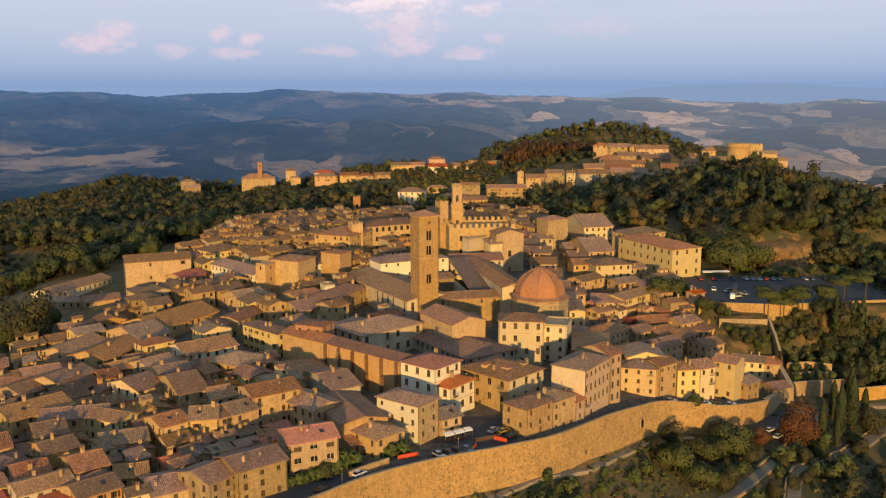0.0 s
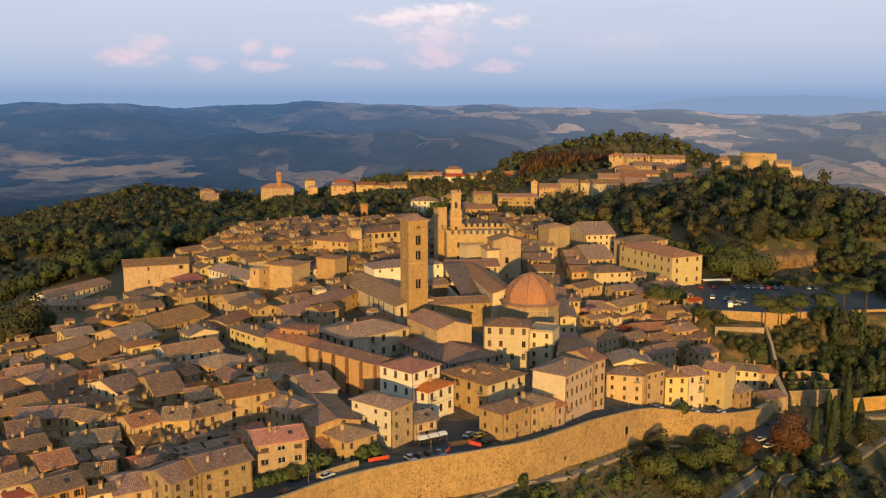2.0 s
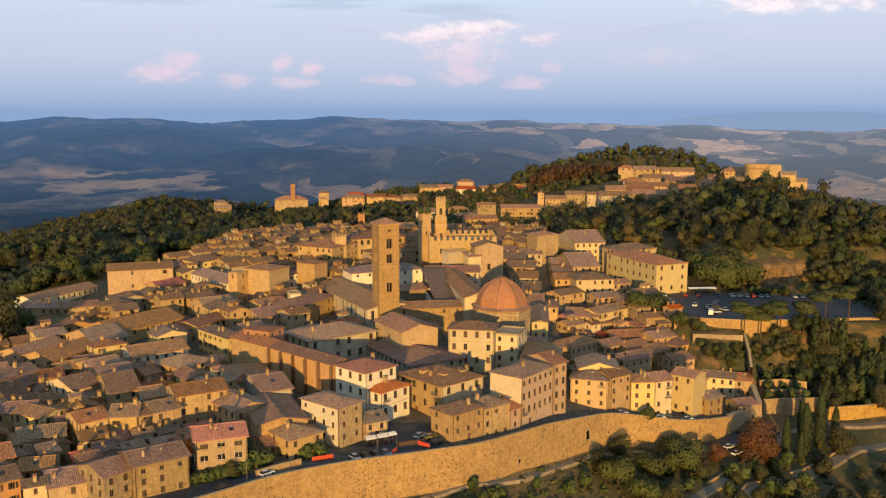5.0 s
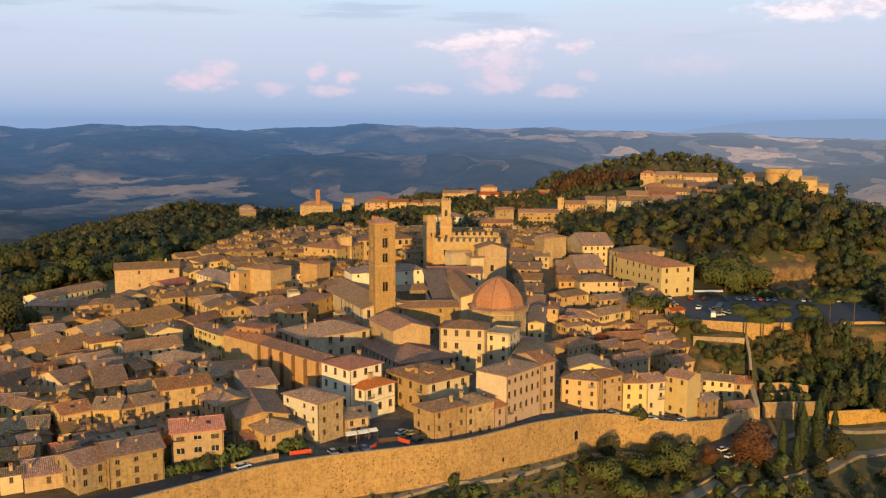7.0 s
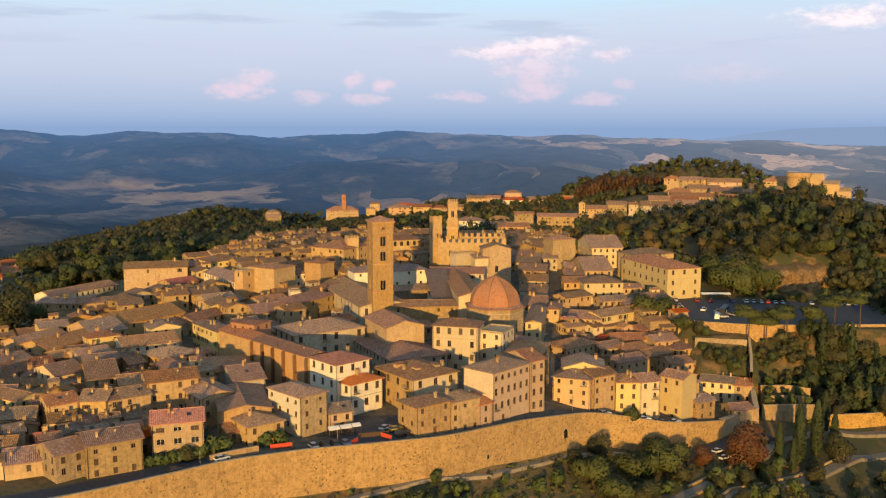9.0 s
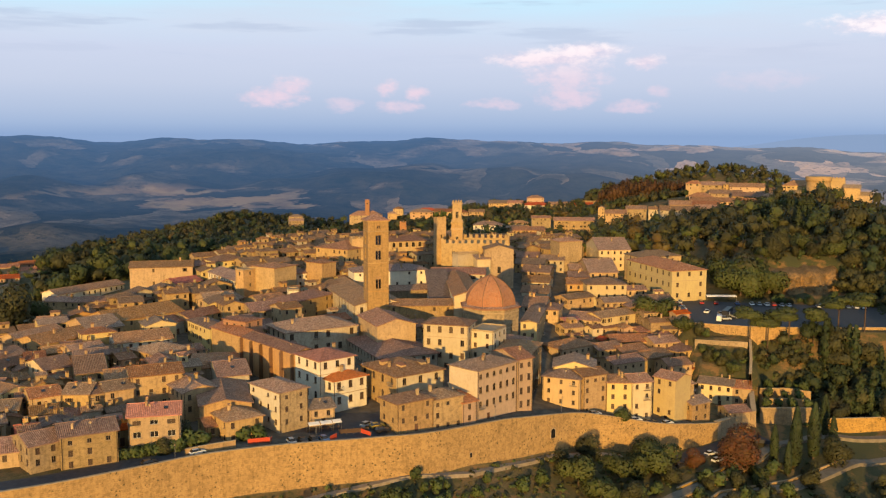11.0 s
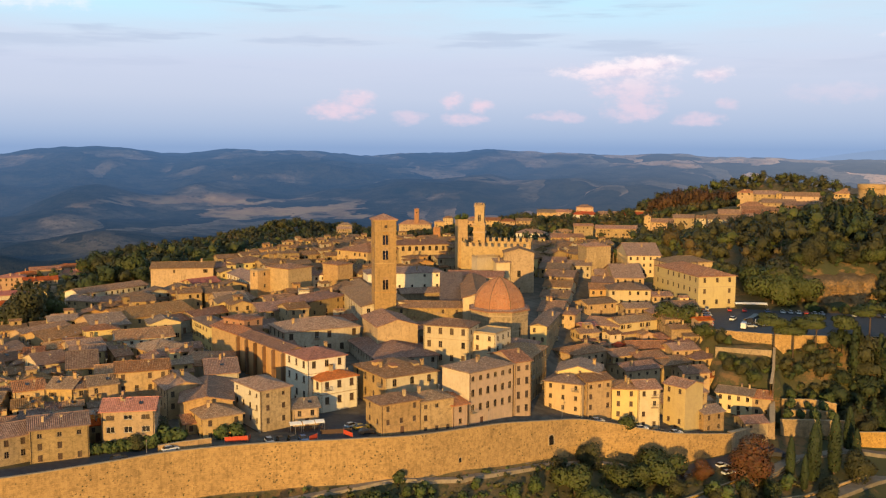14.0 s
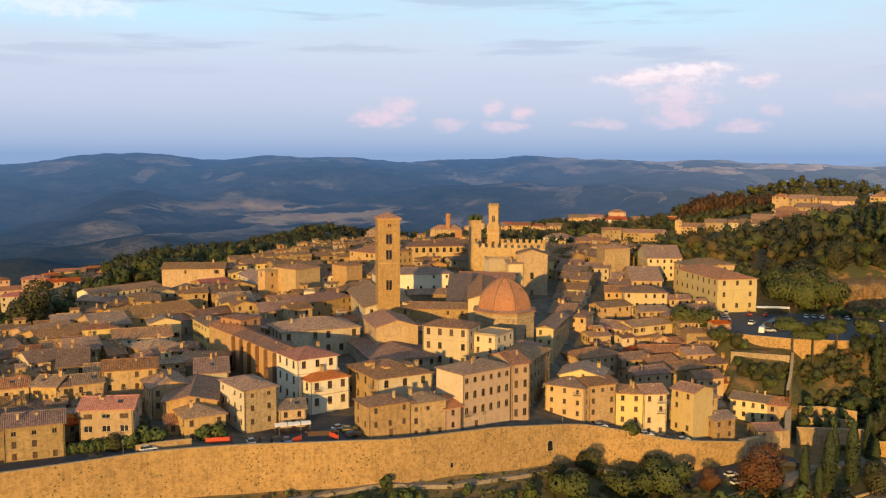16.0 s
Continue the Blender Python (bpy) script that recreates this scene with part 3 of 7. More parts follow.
tagged(new("backdrop", mountains.mesh("backdrop", q.done((0.02, 0.025, 0.03)))), "mountains on the horizon, their haze painted as a faint blue glow", "mountains", kind="structure")

# ---- houses ----
EYE_SIDE = Vector((45, 15))
windows_made = {}


def window_mesh(w, h, style, apart, frame="frame"):
    """A window for an opening w by h, its outer face at y=0 looking to -y. Returns the frame and its parts (pane, sill, shutters)."""
    key = (w, h, style, apart, frame)
    if key in windows_made:
        return windows_made[key]
    f = Build()
    t = 0.07
    parts = []

    def piece(name, slot):
        b = Build()
        parts.append((name, b, slot))
        return b if apart else f

    k = 0 if apart else 1
    xs = (-w / 2, -w / 2 + t, -t / 2, t / 2, w / 2 - t, w / 2)
    zs = (0, t, h - t, h)
    for y in (0.08,):
        for i in range(5):
            for j in range(3):
                if j == 1 and i in (1, 3):
                    continue
                f.quad((xs[i], y, zs[j]), (xs[i + 1], y, zs[j]), (xs[i + 1], y, zs[j + 1]), (xs[i], y, zs[j + 1]))
    for i in (1, 3):
        a, c, lo, hi = xs[i], xs[i + 1], zs[1], zs[2]
        for q in (((a, lo), (c, lo)), ((c, lo), (c, hi)), ((c, hi), (a, hi)), ((a, hi), (a, lo))):
            f.quad((q[0][0], 0.08, q[0][1]), (q[0][0], 0.15, q[0][1]), (q[1][0], 0.15, q[1][1]), (q[1][0], 0.08, q[1][1]))
    g = piece("pane", "glass")
    g.quad((-w / 2, 0.15, 0), (w / 2, 0.15, 0), (w / 2, 0.15, h), (-w / 2, 0.15, h), mat=0 if apart else 2)
    piece("sill", "coping").box(-w / 2 - 0.1, -0.3, -0.1, w / 2 + 0.1, 0.16, -0.004, 0 if apart else 3)
    if style not in ("glass", "arch"):
        for s in (-1, 1):
            b = piece("shutter", "shutter")
            x0, x1, y0 = (s * 0.01, s * w / 2, 0.0) if style == "closed" else (s * (w / 2 + 0.04), s * (w + 0.02), -0.25)
            lo, hi = min(x0, x1), max(x0, x1)
            n = max(3, int(h / 0.3))
            for q in range(n):
                z0, z1 = h * q / n, h * (q + 1) / n
                b.quad((lo, y0, z0), (hi, y0, z0), (hi, y0 + 0.05, z1), (lo, y0 + 0.05, z1), mat=0 if apart else 1)
                b.quad((lo, y0 + 0.05, z1), (hi, y0 + 0.05, z1), (hi, y0, z1), (lo, y0, z1), mat=0 if apart else 1)
    if style == "arch":
        r, base_z = w / 2, h - w / 2
        for sx in (-1, 1):
            for q in range(5):
                a0, a1 = q * math.pi / 10, (q + 1) * math.pi / 10
                f.quad((sx * r * math.cos(a0), 0.01, base_z + r * math.sin(a0)), (sx * r * math.cos(a1), 0.01, base_z + r * math.sin(a1)), (sx * r, 0.01, h) if q < 4 else (0, 0.01, h), (sx * r, 0.01, h), mat=4)
    me = f.mesh("window", M[frame], M["shutter"], M["glass"], M["coping"], M["ochre"])
    made = [(name, b.mesh(name, M[slot])) for name, b, slot in parts] if apart else []
    windows_made[key] = me, made
    return me, made


def facade(b, p0, p1, z0, z1, holes, deep=0.2):
    """One wall face from p0 to p1 (outside on the right hand), with recessed openings (along, width, foot, height)."""
    p0, p1 = Vector(p0), Vector(p1)
    run = (p1 - p0).length
    u = (p1 - p0) / run
    n_in = Vector((-u.y, u.x))

    def pt(s, z, k=0.0):
        q = p0 + u * s + n_in * k
        return (q.x, q.y, z)

    rows = sorted({(h[2], h[2] + h[3]) for h in holes})
    z = z0
    for lo, hi in rows:
        if lo > z:
            b.quad(pt(0, z), pt(run, z), pt(run, lo), pt(0, lo))
        s = 0.0
        for al, w, foot, ht in sorted(h for h in holes if h[2] == lo and h[2] + h[3] == hi):
            a0, a1 = al - w / 2, al + w / 2
            b.quad(pt(s, lo), pt(a0, lo), pt(a0, hi), pt(s, hi))
            b.quad(pt(a0, lo), pt(a0, lo, deep), pt(a0, hi, deep), pt(a0, hi))
            b.quad(pt(a1, lo, deep), pt(a1, lo), pt(a1, hi), pt(a1, hi, deep))
            b.quad(pt(a0, hi, deep), pt(a1, hi, deep), pt(a1, hi), pt(a0, hi))
            b.quad(pt(a0, lo), pt(a1, lo), pt(a1, lo, deep), pt(a0, lo, deep))
            s = a1
        b.quad(pt(s, lo), pt(run, lo), pt(run, hi), pt(s, hi))
        z = hi
    b.quad(pt(0, z), pt(run, z), pt(run, z1), pt(0, z1))


def roof_mesh(w, d, kind, rise, over, cover):
    """Tiled roof over w by d with its eaves at z=0: x/y gable along that side, h hip, m lean-to, f flat with a parapet."""
    W, D = w / 2 + over, d / 2 + over
    drop = -over * rise * 0.5
    th = 0.22
    b, uvs = Build(), []
    if kind == "y":
        me = roof_mesh(d, w, "x", rise, over, cover)
        me.transform(Matrix.Rotation(radians(90), 4, "Z"))
        return me
    if kind == "f":
        b.box(-w / 2, -d / 2, -0.3, w / 2, d / 2, 0.02)
        for q in ((-w / 2, -d / 2, w / 2, -d / 2 + 0.3), (-w / 2, d / 2 - 0.3, w / 2, d / 2), (-w / 2, -d / 2 + 0.3, -w / 2 + 0.3, d / 2 - 0.3), (w / 2 - 0.3, -d / 2 + 0.3, w / 2, d / 2 - 0.3)):
            b.box(q[0], q[1], 0.02, q[2], q[3], 0.45)
        uvs = [[(b.v[k][0], b.v[k][1]) for k in f] for f in b.f]
        return mesh_of("roof", b.v, b.f, [M["coping"]], uv=uvs)
    slopes = []
    if kind == "m":
        top = drop + 2 * D * rise * 0.6
        slopes.append([(-W, -D, drop), (W, -D, drop), (W, D, top), (-W, D, top)])
    elif kind == "x":
        top = drop + D * rise
        slopes.append([(-W, -D, drop), (W, -D, drop), (W, 0, top), (-W, 0, top)])
        slopes.append([(W, D, drop), (-W, D, drop), (-W, 0, top), (W, 0, top)])
    else:
        k = min(W, D)
        top = drop + k * rise
        if W >= D:
            r = W - D
            slopes += [[(-W, -D, drop), (W, -D, drop), (r, 0, top), (-r, 0, top)], [(W, D, drop), (-W, D, drop), (-r, 0, top), (r, 0, top)],
                       [(W, -D, drop), (W, D, drop), (r, 0, top)], [(-W, D, drop), (-W, -D, drop), (-r, 0, top)]]
        else:
            r = D - W
            slopes += [[(-W, -D, drop), (W, -D, drop), (0, -r, top)], [(W, D, drop), (-W, D, drop), (0, r, top)],
                       [(W, -D, drop), (W, D, drop), (0, r, top), (0, -r, top)], [(-W, D, drop), (-W, -D, drop), (0, -r, top), (0, r, top)]]
    for s in slopes:
        e = (Vector(s[1]) - Vector(s[0])).normalized()
        n = (Vector(s[1]) - Vector(s[0])).cross(Vector(s[2]) - Vector(s[0])).normalized()
        up = n.cross(e)
        b.quad(*s)
        uvs.append([(Vector(q).dot(e), Vector(q).dot(up)) for q in s])
        low = [(q[0], q[1], q[2] - th) for q in s]
        b.quad(*reversed(low))
        uvs.append([(q[0], q[1]) for q in reversed(low)])
        for k in range(len(s)):
            j = (k + 1) % len(s)
            b.quad(low[k], low[j], s[j], s[k])
            uvs.append([(0, 0), (0.1, 0), (0.1, 0.1), (0, 0.1)])
    # ridge tiles, a low half round along the top
    ridge = [q for q in slopes[0] if abs(q[2] - top) < 1e-6]
    if len(ridge) == 2 and kind in "xh":
        (x0, y0, z0), (x1, y1, z1) = ridge
        lo, hi = (min(x0, x1), max(x0, x1))
        b.box(lo, y0 - 0.16, top - 0.05, hi, y0 + 0.16, top + 0.09, taper=0.05)
        uvs += [[(0.1, 0.1)] * 4 for _ in range(6)]
    return mesh_of("roof", b.v, b.f, [M[cover]], uv=uvs)


chimneys = []
for cw, cd, ch in ((0.7, 0.6, 1.3), (0.5, 0.5, 1.0), (0.95, 0.6, 1.5)):
    b = Build()
    b.box(-cw / 2, -cd / 2, -0.9, cw / 2, cd / 2, ch)
    b.box(-cw / 2 - 0.08, -cd / 2 - 0.08, ch, cw / 2 + 0.08, cd / 2 + 0.08, ch + 0.1, 1)
    for sx in (-1, 1):
        b.box(sx * cw * 0.38 - 0.06, -cd / 2, ch + 0.1, sx * cw * 0.38 + 0.06, cd / 2, ch + 0.38)
    b.box(-cw / 2 - 0.1, -cd / 2 - 0.1, ch + 0.38, cw / 2 + 0.1, cd / 2 + 0.1, ch + 0.46, 1)
    chimneys.append(b.mesh("chimney", M["ochre"], M["tile"]))

TONE = {"ochre": "ochre-plastered", "stone": "rubble-stone", "orange": "orange-plastered", "orange2": "apricot-plastered", "yellow": "yellow-plastered", "cream": "cream-plastered",
        "white": "whitewashed", "pale": "grey-plastered", "pink": "rose-plastered", "brick": "brick-built"}
SHAPE = {"x": "gabled", "y": "gabled", "h": "hipped", "m": "lean-to", "f": "flat"}
footprints = []


def house(x, y, yaw, w, d, top, roof="x", tone="ochre", red=False, floor=None, storey=3.2, win=(1.0, 1.5), pitch=2.9, style=None, rise=0.30, blank=False, name="house", label="", chim=None, sides=(0, 1, 2, 3), tone2=None, skip=None, pipes=None, cornice=False, frame="frame", wing=False, cover=None):
    """A town house: walls with recessed windows, tiled roof, chimneys. Its eaves are at height top."""
    rng = random.Random(round(x * 31 + y * 17 + w * 7))
    m = pose(x, y, 0, 0, 0, yaw)
    cs = [m @ Vector((sx * w / 2, sy * d / 2, 0)) for sx in (-1, 1) for sy in (-1, 1)]
    low_ground = min(ground_at(c.x, c.y) for c in cs) - 0.3
    base = floor if floor is not None else low_ground
    if y > 850 and floor is not None:
        top = min(top, base + 8.0)
    base = min(base, top - 2.6)
    foot = max(min(base, low_ground), top - 24) - 0.4
    footprints.append((x, y, max(w, d) / 2, min(w, d) / 2, yaw))
    dist = math.hypot(x - EYE_SIDE.x, y - EYE_SIDE.y)
    storeys = max(1, int((top - base) / storey + 0.25))
    n_st = min(storeys, 5)
    label = label or f"{TONE[tone]} house of {('one', 'two', 'three', 'four', 'five')[n_st - 1]} storeys with a {SHAPE[roof]} {'red' if red else 'weathered'} tile roof"
    ob = thing(name, pose(x, y, foot, 0, 0, yaw), label, {"palace": "palace", "cathedral_nave": "cathedral"}.get(name, "house"), "houses of the town")
    H = top - foot
    walls, walls2 = Build(), Build()
    corners = [(-w / 2, -d / 2), (w / 2, -d / 2), (w / 2, d / 2), (-w / 2, d / 2)]
    put = []
    st = style or rng.choice(("open", "closed", "glass", "glass", "closed"))
    for k in range(4):
        p0, p1 = Vector(corners[k]), Vector(corners[(k + 1) % 4])
        run = (p1 - p0).length
        u = (p1 - p0) / run
        n_out = Vector((u.y, -u.x))
        world_n = (m.to_3x3() @ Vector((*n_out, 0)))
        mid = m @ Vector((*((p0 + p1) / 2), 0))
        facing = world_n.x * (EYE_SIDE.x - mid.x) + world_n.y * (EYE_SIDE.y - mid.y) > -0.12 * dist
        holes = []
        if facing and run > 3 and not blank and k in sides:
            cols = max(1, int(run / pitch))
            gap = run / cols
            ww, wh = win
            miss = skip if skip is not None else 0.14 if tone in ("white", "cream", "orange2", "yellow", "pink") else (0.15 if dist < 300 else 0.3)
            for s in range(n_st):
                sill = H - 0.75 - wh - s * storey
                if sill < 0.6 + (foot < base - 0.6) * 0.5:
                    continue
                h_here = wh if not (s == 0 and storeys > 2 and rng.random() < 0.35) else wh * 0.72
                for c in range(cols):
                    if rng.random() < miss:
                        continue
                    holes.append((gap * (c + 0.5), ww, sill, h_here))
                    kind = st if st == "arch" or rng.random() < 0.75 else rng.choice(("closed", "glass"))
                    put.append((p0 + u * gap * (c + 0.5) - n_out * 0.02, math.degrees(math.atan2(u.y, u.x)), sill, ww, h_here, kind))
            if run > 5 and H > 4.5:
                s0 = run * rng.uniform(0.25, 0.75)
                low = 0.45 + (base - foot)
                if not any(h[2] < low + 2.4 for h in holes):
                    holes.append((s0, 1.15, low, 2.2))
                    put.append((p0 + u * s0 - n_out * 0.0, math.degrees(math.atan2(u.y, u.x)), low, 1.15, 2.2, "door"))
        facade(walls if not (tone2 and k in tone2[1]) else walls2, p0, p1, 0, H, holes)
        if roof in "xym":
            along_x = abs(u.x) > 0.5
            gable = (roof == "x" and not along_x) or (roof == "y" and along_x)
            if gable:
                peak = (run / 2) * rise
                c = (p0 + p1) / 2
                walls.quad((p0.x, p0.y, H), (p1.x, p1.y, H), (c.x, c.y, H + peak - 0.05))
    part("wall", walls.mesh("wall", M[tone]), ob)
    if walls2.f:
        part("wall", walls2.mesh("wall", M[tone2[0]]), ob, f"{TONE[tone2[0]]} side wall")
    if cornice:
        b = Build()
        b.box(-w / 2 - 0.22, -d / 2 - 0.22, H - 0.32, w / 2 + 0.22, d / 2 + 0.22, H - 0.06)
        part("cornice", b.mesh("cornice", M["coping"]), ob)
        b = Build()
        b.box(-w / 2 - 0.06, -d / 2 - 0.06, H - storey - 0.1, w / 2 + 0.06, d / 2 + 0.06, H - storey + 0.08)
        part("string_course", b.mesh("string_course", M["coping"]), ob)
    if dist < 320 and (pipes if pipes is not None else rng.random() < 0.6):
        for cx in (-w / 2 + 0.25, w / 2 - 0.25):
            b = Build()
            b.tube(cx, -d / 2 - 0.09, 0.3, H - 0.1, 0.07, 0.07, 6)
            part("downpipe", b.mesh("downpipe", M["shutter"]), ob)
    split_pane = dist < 226
    for at, turn, sill, ww, hh, kind in put:
        mm = pose(at.x, at.y, sill, 0, 0, turn)
        if kind == "door":
            part("door", door_mesh, ob, at=mm)
            continue
        me, made = window_mesh(round(ww, 2), round(hh, 2), kind, split_pane, frame)
        wo = part("window", me, ob, at=mm)
        for piece_name, piece_mesh in made:
            part(piece_name, piece_mesh, wo)
    if dist < 345 and H > 6:
        for at, turn, sill, ww, hh, kind in put:
            if kind != "door" and sill > 3.5 and hh > 1.1 and rng.random() < 0.05:
                balcony(ob, pose(at.x, at.y, sill - 0.25, 0, 0, turn))
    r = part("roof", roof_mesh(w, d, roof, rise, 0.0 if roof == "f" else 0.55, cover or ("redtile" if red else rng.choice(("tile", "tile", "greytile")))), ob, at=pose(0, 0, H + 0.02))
    for _ in range(rng.choice((0, 1, 1, 2)) if chim is None else chim):
        if roof == "f":
            break
        cx, cy = rng.uniform(-w * 0.36, w * 0.36), rng.uniform(-d * 0.3, d * 0.3)
        if roof == "x":
            hz = (d / 2 - abs(cy)) * rise
        elif roof == "y":
            hz = (w / 2 - abs(cx)) * rise
        else:
            hz = min(w / 2 - abs(cx), d / 2 - abs(cy)) * rise
        part("chimney", rng.choice(chimneys), r, at=pose(cx, cy, hz, 0, 0, rng.choice((0, 90))))
    if dist < 330 and roof != "f" and rng.random() < 0.45:
        ax, ay = rng.uniform(-w * 0.3, w * 0.3), rng.uniform(-d * 0.25, d * 0.25)
        part("aerial", aerial_mesh, r, at=pose(ax, ay, rise * min(w, d) * 0.25, 0, 0, rng.uniform(0, 180)))
    if dist < 345 and roof != "f" and rng.random() < 0.35:
        part("satellite_dish", dish_mesh, r, "round pale satellite dish", at=pose(rng.uniform(-w * 0.35, w * 0.35), -d * 0.3, rise * d * 0.2 * (roof != "y") + 0.15, 0, 0, rng.uniform(-30, 60)))
    if dist < 300 and roof in "xyh" and rng.random() < 0.3:
        sy = -d * 0.25 if roof != "y" else 0.0
        if roof == "x":
            b = Build()
            b.box(-0.5, -0.6, 0.0, 0.5, 0.6, 0.08)
            part("skylight", b.mesh("skylight", M["glass"]), r, at=pose(rng.uniform(-w * 0.3, w * 0.3), sy, (d / 2 - abs(sy)) * rise + 0.1 - 0.55 * rise * 0.5 + 0.16, math.degrees(math.atan(rise)), 0, 0))
    if wing:
        add_wing(ob, w, d, H, base - foot, tone, rise, random.Random(round(x * 7 + y * 3)))
    return ob


def add_wing(ob, w, d, H, low, tone, rise, rg):
    """A lower lean-to wing against one side of a house, and sometimes a small raised loft on its roof."""
    if rg.random() < 0.7:
        ww, dd = w * rg.uniform(0.4, 0.75), rg.uniform(2.2, 3.8)
        hh = low + (H - low) * rg.uniform(0.5, 0.75)
        cx = rg.choice((-1, 1)) * (w - ww) / 2
        b = Build()
        cs = [(-ww / 2, -dd), (ww / 2, -dd), (ww / 2, 0), (-ww / 2, 0)]
        for k in (0, 1, 3):
            p0, p1 = cs[k], cs[(k + 1) % 4]
            facade(b, p0, p1, 0, hh, [(ww * q, 0.9, hh - 2.0, 1.3) for q in ((0.5,) if ww < 5 else (0.28, 0.72))] if k == 0 and hh > 3.2 else [])
        for sx in (-1, 1):
            b.quad((sx * ww / 2, -dd, hh), (sx * ww / 2, 0, hh), (sx * ww / 2, 0, hh + dd * rise * 0.6))
        at = pose(cx, -d / 2, 0)
        wg = part("wing", b.mesh("wing", M[tone]), ob, at=at)
        part("roof", roof_mesh(ww, dd, "m", rise, 0.35, rg.choice(("tile", "greytile", "tile", "redtile"))), wg, at=pose(0, -dd / 2, hh + 0.02))
        if hh > 3.2:
            for q in (0.5,) if ww < 5 else (0.28, 0.72):
                part("window", window_mesh(0.9, 1.3, rg.choice(("closed", "glass")), False)[0], wg, at=pose(-ww / 2 + ww * q, -dd + 0.02, hh - 2.0))
    if rg.random() < 0.35 and min(w, d) > 6.5:
        ww, dd, hh = rg.uniform(2.6, 4.0), rg.uniform(2.4, 3.4), rg.uniform(1.9, 2.6)
        b = Build()
        cs = [(-ww / 2, -dd / 2), (ww / 2, -dd / 2), (ww / 2, dd / 2), (-ww / 2, dd / 2)]
        for k in range(4):
            facade(b, cs[k], cs[(k + 1) % 4], -0.6, hh, [(ww / 2, 0.9, 0.7, 1.0)] if k == 0 else [])
        loft = part("loft", b.mesh("loft", M[tone]), ob, at=pose(rg.uniform(-0.2, 0.2) * w, rg.uniform(-0.05, 0.2) * d, H + rise * min(w, d) * 0.2))
        part("roof", roof_mesh(ww, dd, "x", rise, 0.3, "tile"), loft, at=pose(0, 0, hh + 0.02))
        part("window", window_mesh(0.9, 1.0, "glass", False)[0], loft, at=pose(0, -dd / 2 + 0.02, 0.7))


b = Build()
b.tube(0, 0, -0.6, 2.6, 0.03, 0.025, 5)
b.box(-0.6, -0.02, 2.3, 0.6, 0.02, 2.35)
for k in range(5):
    b.box(-0.5 + k * 0.25 - 0.012, -0.35, 2.31, -0.5 + k * 0.25 + 0.012, 0.35, 2.34)
aerial_mesh = b.mesh("aerial", M["metal"])
b = Build()
b.box(-0.575, 0.06, 0, 0.575, 0.12, 2.2)
for sx in (-1, 1):
    for z0 in (0.15, 1.2):
        b.box(sx * 0.28 - 0.2, 0.03, z0, sx * 0.28 + 0.2, 0.06, z0 + 0.85)
door_mesh = b.mesh("door", M["door"])
b = Build()
b.box(-1.1, -0.95, -0.14, 1.1, 0.02, 0.0)
balcony_mesh = b.mesh("balcony", M["coping"])
b = Build()
b.box(-0.03, -0.02, 0.0, 0.03, 0.02, 0.95)
baluster_mesh = b.mesh("baluster", M["metal"])
b = Build()
b.quad((-1.1, 0.0, 0.93), (-1.1, 0.0, 1.0), (-1.1, -0.93, 1.0), (-1.1, -0.93, 0.93))
b.quad((-1.1, -0.93, 0.93), (-1.1, -0.93, 1.0), (1.1, -0.93, 1.0), (1.1, -0.93, 0.93))
b.quad((1.1, -0.93, 0.93), (1.1, -0.93, 1.0), (1.1, 0.0, 1.0), (1.1, 0.0, 0.93))
b.quad((-1.1, -0.93, 1.0), (-1.1, -0.87, 1.0), (1.1, -0.87, 1.0), (1.1, -0.93, 1.0))
handrail_mesh = b.mesh("handrail", M["metal"])


def balcony(ob, m):
    slab = part("balcony", balcony_mesh, ob, at=m)
    part("handrail", handrail_mesh, slab)
    for k in range(6):
        part("baluster", baluster_mesh, slab, at=pose(-1.05 + k * 0.42, -0.91, 0))


b = Build()
b.tube(0, 0, -0.3, 1.0, 0.03, 0.03, 5)
for k in range(10):
    a0, a1 = k * math.pi / 5, (k + 1) * math.pi / 5
    b.quad((0.12 * math.cos(a0), -0.02, 1.1 + 0.12 * math.sin(a0)), (0.34 * math.cos(a0), -0.14, 1.1 + 0.34 * math.sin(a0)), (0.34 * math.cos(a1), -0.14, 1.1 + 0.34 * math.sin(a1)), (0.12 * math.cos(a1), -0.02, 1.1 + 0.12 * math.sin(a1)), mat=1)
b.f.append(tuple(range(len(b.v), len(b.v) + 10)))
b.i.append(1)
b.v += [(0.12 * math.cos(k * math.pi / 5), -0.02, 1.1 + 0.12 * math.sin(k * math.pi / 5)) for k in range(10)]
dish_mesh = b.mesh("satellite_dish", M["metal"], M["coping"])

# ---- town wall ----


